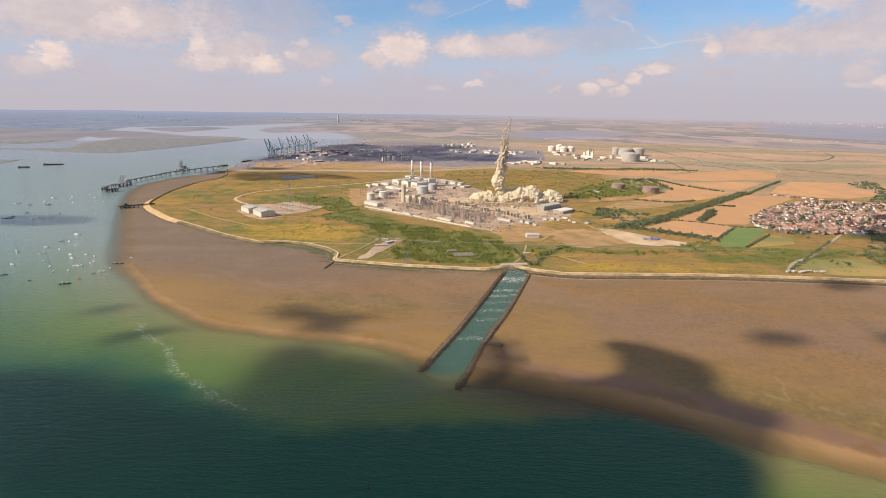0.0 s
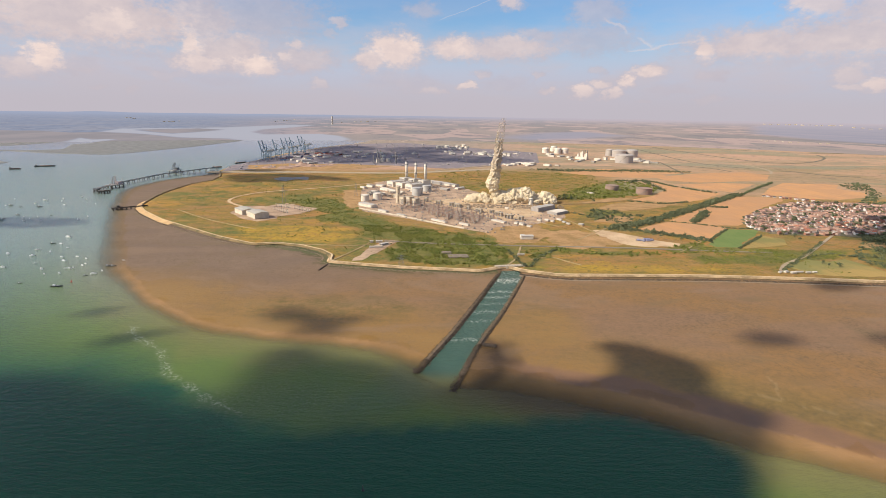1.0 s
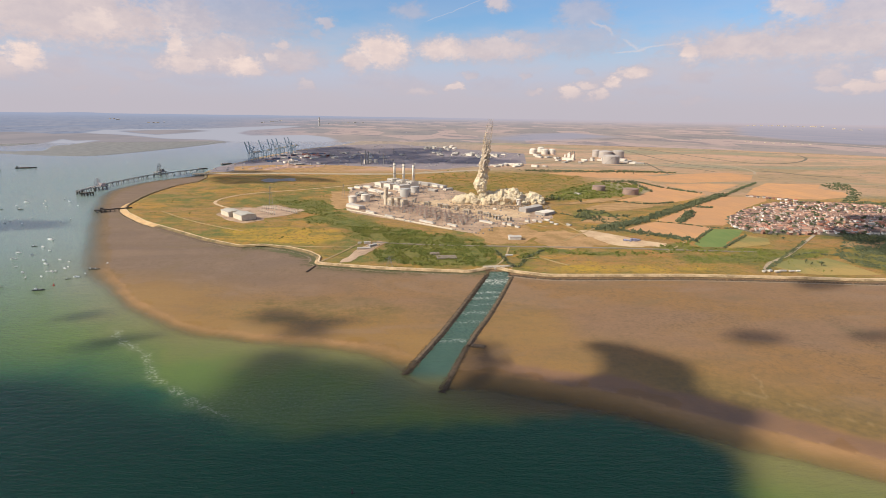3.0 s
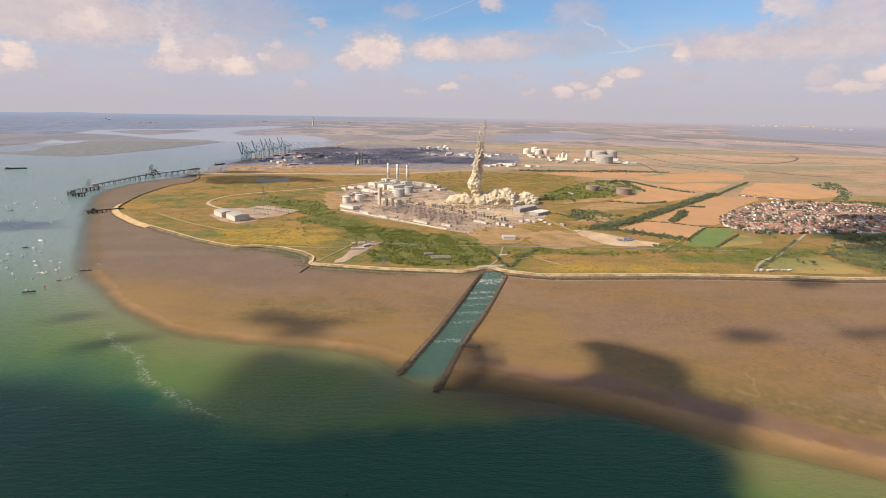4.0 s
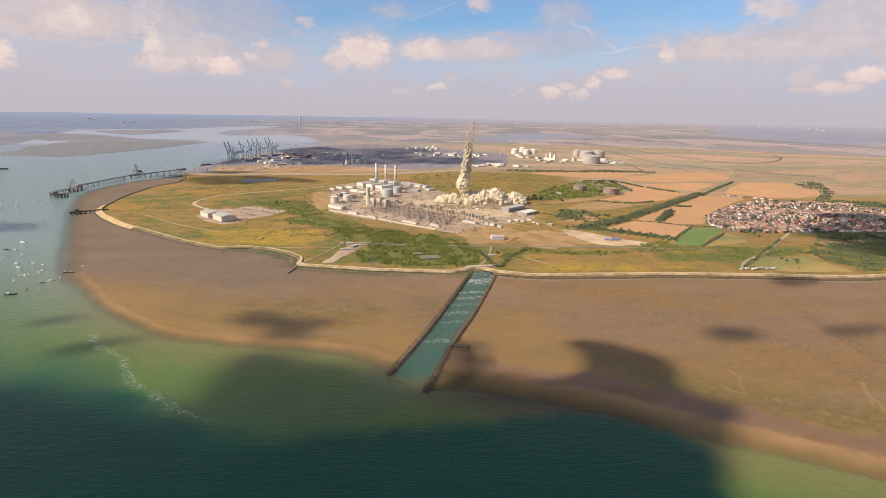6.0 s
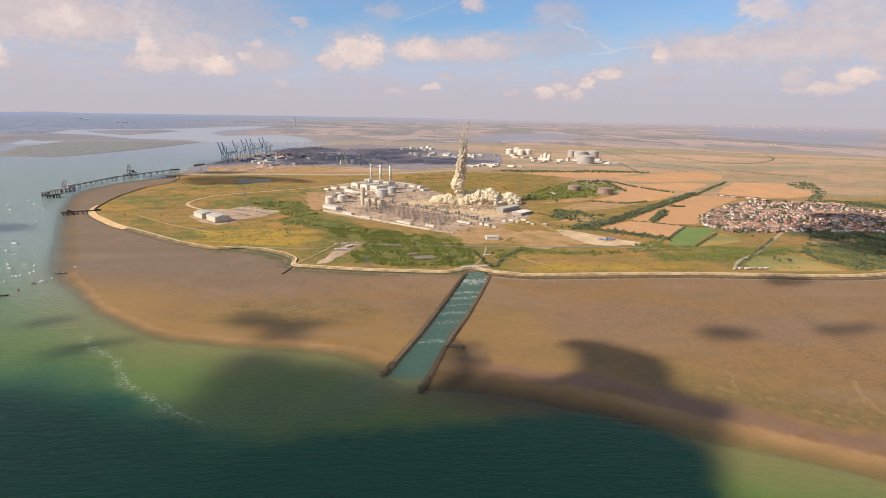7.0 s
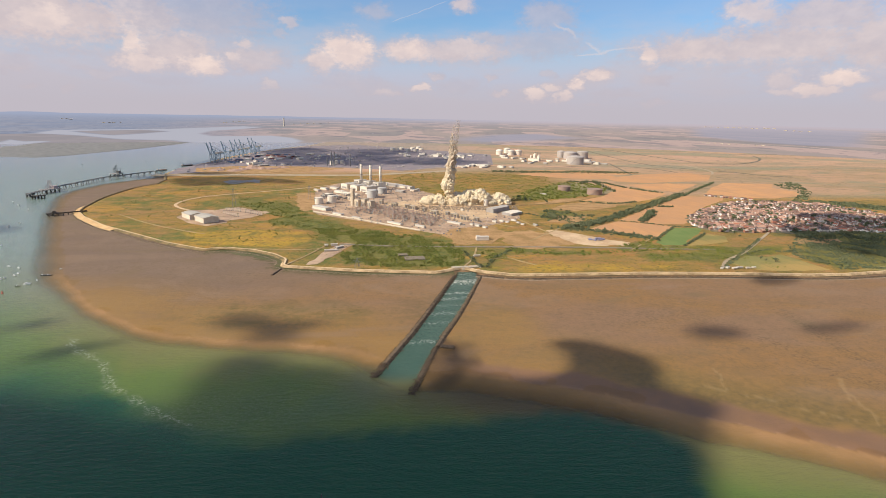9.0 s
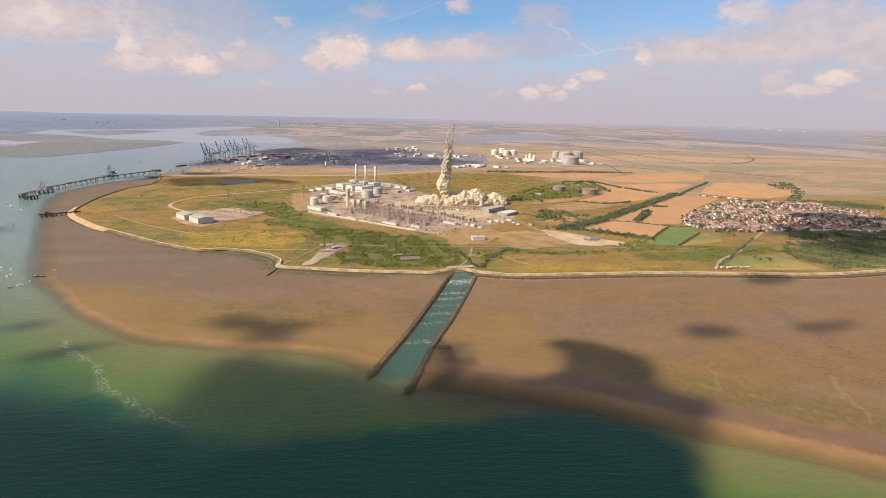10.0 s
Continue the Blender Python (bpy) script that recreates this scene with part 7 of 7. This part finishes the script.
greenery("scrub", sprinkle(SCRUB_E, 1100, 0.5, 1.5, 0.7, 0.0), M_LEAF, "dense green scrub in a damp hollow of the grassland", "scrub", 18)
greenery("scrub", sprinkle(SCRUB_F, 400, 0.6, 1.6, 0.7, 0.0), M_LEAF, "low green scrub beside the substation", "scrub", 18)
greenery("woodland", sprinkle(WOOD_A, 1100, 1.2, 3.0, 1.1, 0.1), M_DARKLEAF, "dark green copse behind the meadow", "woodland", 18)
greenery("scrub", sprinkle(GREENSTRIP, 700, 0.6, 1.8, 0.8, 0.0), M_LEAF, "low green scrub between the meadows and the sea wall", "scrub", 16)
greenery("woodland", sprinkle(WOOD_D, 900, 1.8, 4.0, 0.9, 0.3), M_DARKLEAF, "straggling dark green trees behind the village", "woodland", 18)
greenery("woodland", sprinkle(WOOD_B, 800, 1.6, 4.0, 1.1, 0.1), M_DARKLEAF, "dark green wood at the edge of stubble fields", "woodland")
greenery("woodland", sprinkle(WOOD_C, 150, 1.8, 4.0, 1.2, 0.1), M_DARKLEAF, "dark green trees among sheds", "woodland")
greenery("scrub", sprinkle([(-640, 1180), (-300, 880), (100, 760), (600, 720), (640, 820), (300, 860), (0, 1000), (-200, 1200), (-300, 1700), (-700, 1800)], 5200, 0.4, 1.5, 0.8, -0.15),
         M_LEAF, "scattered low bushes in rough grass", "scrub", 12, 0.5)
greenery("scrub", sprinkle([(140, 1420), (500, 1600), (600, 2000), (100, 2150), (-20, 1800)], 2800, 0.8, 2.4, 0.7, -0.05), M_LEAF, "scattered low bushes on the rough heath", "scrub", 14)
for line, gap, r0, r1, tall, spread in ((HEDGE_A, 0.7, 2.4, 5.0, 1.4, 6.5), (HEDGE_B, 2.2, 1.5, 2.6, 1.0, 0.8), (HEDGE_C, 2.2, 1.5, 3.0, 1.1, 0.8), (HEDGE_D, 2.0, 1.6, 3.2, 1.1, 0.8),
                                         (HEDGE_E, 2.4, 2.4, 4.4, 1.2, 2.0), (HEDGE_F, 2.5, 2.0, 4.0, 1.1, 1.5), (HEDGE_G, 0.8, 2.0, 4.0, 1.0, 9.0), (HEDGE_H, 0.9, 2.6, 5.0, 1.4, 4.0),
                                         (HEDGE_I, 1.0, 2.0, 3.6, 1.3, 1.6), (HEDGE_J, 2.2, 2.4, 4.6, 1.2, 1.5), (HEDGE_K, 0.7, 1.6, 3.8, 0.9, 22.0)):
    greenery("hedge", hedge_places(line, gap, r0, r1, tall, spread), M_DARKLEAF, "thick dark green hedgerow between stubble fields", "hedge", 22)

for line in (POPLARS, POPLARS_B):
    greenery("poplar_row", hedge_places(line, 3.2, 1.6, 2.6, 4.6, 2.0), M_DARKLEAF, "row of tall dark poplars beside old tanks", "trees", 40)
for line in (HEDGE_L, HEDGE_M, HEDGE_N, HEDGE_O, HEDGE_P):
    greenery("hedge", hedge_places(line, 2.2, 1.2, 2.8, 1.1, 1.5), M_DARKLEAF, "straggling dark green hedge in rough grass", "hedge", 20)


def tree(kind):
    t = thing("tree", 0, 0, LAND, 0, "dark green broadleaf tree with an uneven crown", "tree", "village trees")
    bm = bmesh.new()
    drum(bm, 0, 0, 0, 0.45, 3.4, 7, 0.28)
    for k in range(4):
        a = k * 1.6 + kind
        beam(bm, (0, 0, 2.8), (1.8 * math.cos(a), 1.8 * math.sin(a), 5.6), 0.25)
    part("trunk", bm, M_BARK, t)
    pl = [(CUBE_RND.normal() * 1.6, CUBE_RND.normal() * 1.6, CUBE_RND.uniform(3.2, 7.2), CUBE_RND.uniform(1.5, 2.6), CUBE_RND.uniform(1.3, 2.2)) for _ in range(9)]
    v, f = leaf_cloud(pl, 22, 0.4)
    mesh_object("crown", v.tolist(), f, M_DARKLEAF, t)
    return t


TREES = [tree(k) for k in range(4)]
tree_spots = []
vx, vy = np.array(VILLAGE, float).T
rnd = random.Random(8)
while len(tree_spots) < 290:
    x, y = rnd.uniform(vx.min(), vx.max()), rnd.uniform(vy.min(), vy.max())
    if inside(VILLAGE, np.array([x]), np.array([y]))[0]:
        tree_spots.append((x, y))
tree_spots += [(883, 1242), (880, 1294), (817, 1226), (941, 1286), (674, 1030), (643, 1044), (328, 1395), (350, 1427),
               (663, 1068), (645, 1061), (639, 1227), (665, 979), (688, 995), (677, 966), (669, 938), (597, 766), (597, 778), (610, 761), (404, 1346)]
for i, (x, y) in enumerate(tree_spots):
    s = rnd.uniform(0.5, 1.1)
    m = pose(x, y, LAND, 0, 0, rnd.uniform(0, 360))
    if i < 4:
        TREES[i].matrix_basis = m @ Matrix.Diagonal((s, s, s, 1))
    else:
        o = copy_thing(TREES[i % 4], m)
        o.scale = (s, s, s * rnd.uniform(0.85, 1.2))


# ---- village ----
def house_material(name, tones):
    m, nt = material(name)
    n = nt.nodes.new("ShaderNodeValToRGB")
    n.color_ramp.interpolation = "CONSTANT"
    while len(n.color_ramp.elements) < len(tones):
        n.color_ramp.elements.new(0.5)
    for i, c in enumerate(tones):
        n.color_ramp.elements[i].position, n.color_ramp.elements[i].color = i / len(tones), rgb(*c)
    return m, nt, n


m, nt, n = house_material("house_wall", [(0.80, 0.75, 0.68), (0.34, 0.15, 0.095), (0.84, 0.80, 0.74), (0.72, 0.62, 0.52), (0.30, 0.15, 0.10), (0.80, 0.73, 0.65)])
nt.links.new(chance(nt), n.inputs[0])
finish(nt, surface(nt, mix(nt, step(nt, grain(nt, place(nt), 0.4, 3), 0.3, 0.7, 0, 0.25), n.outputs[0], rgb(0.2, 0.15, 0.12)), 0.9))
M_HOUSE = m
m, nt, n = house_material("roof_tile", [(0.44, 0.16, 0.095), (0.22, 0.125, 0.095), (0.50, 0.30, 0.20), (0.15, 0.115, 0.10), (0.56, 0.45, 0.36), (0.32, 0.135, 0.085), (0.40, 0.31, 0.25), (0.12, 0.095, 0.085)])
nt.links.new(calc(nt, "FRACT", calc(nt, "MULTIPLY", chance(nt), 13.7)), n.inputs[0])
p = place(nt)
courses = grain(nt, scaled(nt, p, 1.2, 1.2, 3.0), 1.0, 2)
finish(nt, surface(nt, mix(nt, step(nt, grain(nt, p, 0.5, 3), 0.3, 0.7, 0, 0.3), n.outputs[0], rgb(0.12, 0.09, 0.075)), 0.9, 0, courses, 0.4, 0.2))
M_TILE = m
M_BRICK = simple("chimney_brick", (0.26, 0.12, 0.08), (0.20, 0.09, 0.065), 0.6, 0.9)


def house(kind):
    ln, wd, ev, rs = ((6.0, 5.2, 4.5, 1.7), (8.8, 5.5, 4.5, 1.8), (7.0, 5.3, 2.6, 1.8), (16, 5.2, 4.5, 1.7))[kind]
    label = ("small detached house with a tiled gable roof", "pair of semi-detached houses under one tiled roof", "low bungalow with a steep tiled roof", "short brick terrace with a long tiled roof")[kind]
    t = thing("house", 0, 0, LAND, 0, label + " in the village", "house", "village houses")
    wall = part("wall", made(gable, ln, wd, ev, rs), M_HOUSE, t)
    roof = part("roof", made(slopes, ln, wd, ev, rs, 0.4, 0.25), M_TILE, t)
    for sx in ((-ln * 0.3,), (0,), (ln * 0.3,), (-ln * 0.3, ln * 0.3))[kind]:
        part("chimney", made(box, sx, 0.6, ev + rs - 0.8, 1.0, 0.8, 2.0), M_BRICK, roof)
    for sy in (-1, 1):
        for sx in (-0.25, 0.25):
            part("window", made(box, sx * ln, sy * (wd / 2 + 0.02), 0.9, 1.8, 0.16, 1.3), M_GLASS, wall, "dark window pane")
    part("door", made(box, 0.6, -wd / 2 - 0.02, 0, 1.1, 0.16, 2.1), M_TIMBER, wall)
    return t


M_GARDEN = simple("village_ground", (0.24, 0.185, 0.125), (0.085, 0.092, 0.040), 0.05, 0.95, bump=0.4)
patch("village_ground", VILLAGE, M_GARDEN, "lanes, yards and small gardens between the village houses", "ground", 0.2, 8.0)
HOUSES = [house(k) for k in range(4)]
rnd = random.Random(17)
plots = []
for street in range(32):
    # two ranks of houses either side of each bending street
    for rank in (0, 1):
        u = 0.0
        while u < 640:
            y = 955 + street * 14.4 + rank * 7.2
            x = 630 + u
            yy = y + 26 * math.sin(u * 0.008 + street * 0.45) + (u * 0.05)
            kind = rnd.choices((0, 1, 2, 3), (3, 4, 2, 1.4))[0]
            u += (8.2, 11.4, 9.6, 18)[kind] + rnd.uniform(0, 3.5)
            if rnd.random() < 0.33:
                continue
            if inside(VILLAGE, np.array([x]), np.array([yy]))[0]:
                plots.append((x, yy, kind, math.degrees(math.atan(26 * 0.008 * math.cos(u * 0.008 + street * 0.45) + 0.05)) + rnd.choice((0, 0, 0, 90)) + rnd.uniform(-8, 8)))
rnd.shuffle(plots)
plots.sort(key=lambda q: q[1] - 0.25 * q[0] + rnd.uniform(0, 260))
used = [False] * 4
for x, y, kind, turn in plots[:300]:
    m = pose(x, y, LAND, 0, 0, turn)
    if used[kind]:
        copy_thing(HOUSES[kind], m)
    else:
        HOUSES[kind].matrix_basis = m
        used[kind] = True
M_ROOFS_FAR = leaf_material("mixed_tiles", (0.58, 0.33, 0.22), (0.13, 0.095, 0.085))
M_WALLS_FAR = leaf_material("mixed_render", (0.84, 0.79, 0.72), (0.34, 0.20, 0.14))
vw, fw, vr, fr_ = [], [], [], []
for x, y, kind, turn in plots[300:]:
    body_of = {o.name.split(".")[0]: o for o in HOUSES[kind].children}
    for src, vs, fs in ((body_of["wall"], vw, fw), (body_of["roof"], vr, fr_)):
        m = pose(x, y, LAND, 0, 0, turn)
        k = len(vs)
        vs.extend(tuple(m @ v.co) for v in src.data.vertices)
        fs.extend([k + i for i in p.vertices] for p in src.data.polygons)
if vw:
    tagged(mesh_object("village_walls", vw, fw, M_WALLS_FAR), "rendered and brick walls of the farther village houses", "houses", kind="stuff")
    tagged(mesh_object("village_roofs", vr, fr_, M_ROOFS_FAR), "red and brown tiled roofs of the farther village houses", "houses", kind="stuff")
# terrace of white houses beyond the fields
for i in range(13):
    x0, y0 = 936, 1489
    x1, y1 = 1017, 1407
    x, y = x0 + (x1 - x0) * i / 12 + rnd.uniform(-4, 4), y0 + (y1 - y0) * i / 12
    copy_thing(HOUSES[rnd.choice((0, 1, 2))], pose(x, y, LAND, 0, 0, -30 + rnd.uniform(-10, 10)))

# parked vans on the gravel lot
M_VAN = simple("blue_van_paint", (0.16, 0.16, 0.30), (0.40, 0.38, 0.42), 0.5, 0.4, varied=0.5)


def van():
    t = thing("parked_van", 0, 0, FLOOR + 0.1, 0, "blue van parked on pale gravel", "van", "parked vans")
    part("body", made(box, -0.6, 0, 0.5, 4.0, 2.0, 2.0), M_VAN, t)
    part("bonnet", made(box, 2.0, 0, 0.5, 1.4, 1.9, 1.0), M_VAN, t)
    part("windscreen", made(beam, (1.5, 0, 2.3), (2.1, 0, 1.5), 1.7, 0.15), M_GLASS, t)
    for sx in (-1.6, 1.7):
        for sy in (-0.95, 0.95):
            wh = bmesh.new()
            bmesh.ops.create_cone(wh, cap_ends=True, segments=12, radius1=0.38, radius2=0.38, depth=0.3, matrix=pose(sx, sy, 0.38, 90))
            part("wheel", wh, M_DARKHULL, t)
    return t


master = van()
lot = (376, 921)
for i in range(20):
    m = pose(lot[0] + rnd.uniform(-15, 14), lot[1] + rnd.uniform(-10, 10), FLOOR + 0.1, 0, 0, rnd.choice((20, 110)) + rnd.uniform(-6, 6))
    if i == 0:
        master.matrix_basis = m
    else:
        copy_thing(master, m)
stones("demolition_rubble", [(BASE[0] + rnd.uniform(-120, 130), BASE[1] - rnd.uniform(20, 75), FLOOR + 0.4, rnd.uniform(1, 3.2)) for _ in range(700)], M_DRYROCK, "scattered tan demolition rubble on cleared ground", "rubble")


# low clutter of the switchyard and plant: cabinets, drums, pallets, plinths
def clutter(name, n, area, label, mat, lo, hi):
    p = np.array(area, float)
    got = []
    while len(got) < n:
        x, y = rnd.uniform(p[:, 0].min(), p[:, 0].max()), rnd.uniform(p[:, 1].min(), p[:, 1].max())
        if inside(area, np.array([x]), np.array([y]))[0]:
            got.append((x, y, FLOOR + 0.5, rnd.uniform(lo, hi)))
    return stones(name, got, mat, label, "clutter")


clutter("yard_clutter", 900, YARD, "pale cabinets, plinths and drums strewn over the plant yard", M_CONCRETE, 0.9, 2.6)
clutter("yard_clutter", 700, YARD, "dark steel scrap and small plant strewn over the yard", M_STEEL, 1.0, 3.4)
clutter("quay_clutter", 500, SHADED_YARD, "plant, trailers and stores strewn over the dark industrial yard", M_GREY, 3.0, 9.0)


# ---- pylons ----
def pylon(x, y, h):
    t = thing("pylon", x, y, LAND, 20, "grey steel lattice pylon in the grass", "pylon", "pylons")
    for sx in (-1, 1):
        for sy in (-1, 1):
            part("leg", made(beam, (sx * 4, sy * 4, 0), (sx * 0.6, sy * 0.6, h), 0.26), M_BUS, t)
    for i in range(6):
        a, b = 4 - 3.4 * i / 6, 4 - 3.4 * (i + 1) / 6
        for sx, sy, ex, ey in ((-1, -1, 1, -1), (1, -1, 1, 1), (1, 1, -1, 1), (-1, 1, -1, -1)):
            part("brace", made(beam, (sx * a, sy * a, h * i / 6), (ex * b, ey * b, h * (i + 1) / 6), 0.14), M_BUS, t)
    for hgt, wd in ((h * 0.66, 8), (h * 0.8, 6.5), (h * 0.93, 5)):
        part("cross_arm", made(beam, (-wd, 0, hgt), (wd, 0, hgt), 0.3), M_BUS, t)


pylon(-371, 1281, 44), pylon(-50, 741, 17), pylon(-213, 1396, 36)


# ---- clouds overhead, whose shadows lie on the water, mud and land ----
def cloud_material(name, thin):
    m, nt = material(name)
    col = surface(nt, rgb(0.85, 0.84, 0.84), 1.0, 0, spec=0.0)
    clear = nt.nodes.new("ShaderNodeBsdfTransparent")
    ms = nt.nodes.new("ShaderNodeMixShader")
    put(nt, ms.inputs[0], thin), nt.links.new(col, ms.inputs[1]), nt.links.new(clear.outputs[0], ms.inputs[2])
    finish(nt, ms.outputs[0])
    return m


M_CLOUD, M_MIDCLOUD, M_THINCLOUD = cloud_material("cloud", 0.3), cloud_material("loose_cloud", 0.62), cloud_material("thin_cloud", 0.84)


def cloud(outline, puff, seed, high=800.0, mat=M_CLOUD, label="loose grey-white cumulus cloud drifting high overhead"):
    """A drifting cumulus of many thin puffs, up-sun of the outline that it shades."""
    r = np.random.RandomState(seed)
    ico = bmesh.new()
    bmesh.ops.create_icosphere(ico, subdivisions=2, radius=1.0)
    base = np.array([v.co for v in ico.verts])
    tri = np.array([[v.index for v in f.verts] for f in ico.faces])
    ico.free()
    poly = rounded_line(outline, 2, True)
    lo, hi = poly.min(0), poly.max(0)
    gx, gy = np.meshgrid(np.arange(lo[0], hi[0], puff * 0.75), np.arange(lo[1], hi[1], puff * 0.75))
    gx, gy = gx.ravel() + r.uniform(-0.4, 0.4, gx.size) * puff, gy.ravel() + r.uniform(-0.4, 0.4, gx.size) * puff
    depth = signed(poly, gx, gy)
    keep = depth > -0.1 * puff
    cx, cy = lo + (hi - lo) / 2
    vs, fs = [], []
    for x, y, d in zip(gx[keep], gy[keep], depth[keep]):
        size = min(puff * r.uniform(0.65, 1.1), max(d, 0) * 0.9 + puff * r.uniform(0.3, 0.6))
        fs.append(tri + len(base) * len(vs))
        vs.append(base * (size, size, size * 0.3) + (x - cx, y - cy, r.uniform(-0.3, 0.3) * puff))
    ob = mesh_object("cloud", np.vstack(vs).tolist(), np.vstack(fs), mat, None, True)
    off = SUN_TO * (high / SUN_TO.z)
    ob.location = (cx + off.x, cy + off.y, high)
    return tagged(ob, label, "cloud", "clouds")


def round_outline(x, y, rx, ry, seed):
    r = random.Random(seed)
    return [(x + rx * math.cos(a * 0.5236) * r.uniform(0.75, 1.1), y + ry * math.sin(a * 0.5236) * r.uniform(0.75, 1.1)) for a in range(12)]


cloud(SHADE_SEA, 13, 40, 900)
cloud(SHADE_SEAL, 18, 41, 1800, M_MIDCLOUD)
cloud(SHADE_J, 14, 39, 1300, M_MIDCLOUD)
cloud(SHADE_MUD, 7, 42, 700)
THIN = "thin torn shred of cloud drifting high overhead"
for i, (line, puff) in enumerate(((SHADE_MUDB, 7), (SHADE_C, 9), (SHADE_D, 8), (SHADE_D2, 8), (SHADE_E, 12), (SHADE_F, 9), (SHADE_H, 8), (SHADE_I, 8))):
    cloud(line, puff, 50 + i, 1000, M_THINCLOUD, THIN)
cloud(SHADE_K, 16, 71, 900, M_THINCLOUD)
cloud(SHADE_W, 20, 72, 900, M_THINCLOUD)
for i, (x, y, rx, ry) in enumerate(((-400, 2742, 200, 420), (-124, 2718, 250, 420), (243, 2643, 230, 260), (-572, 3331, 260, 300), (-80, 3277, 300, 300), (-793, 2468, 130, 170))):
    cloud(round_outline(x, y, rx, ry, i), 60, 60 + i, 1150, M_THINCLOUD, THIN)
for i, (x, y, rx, ry) in enumerate(((1032, 1141, 90, 34),)):
    cloud(round_outline(x, y, rx, ry, 20 + i), 22, 70 + i, 900)
for i, (x, y, rx, ry) in enumerate(((-813, 1034, 150, 60), (-798, 1897, 90, 60), (-641, 2000, 100, 60))):
    cloud(round_outline(x, y, rx, ry, 30 + i), 22, 80 + i, 900, M_THINCLOUD, THIN)
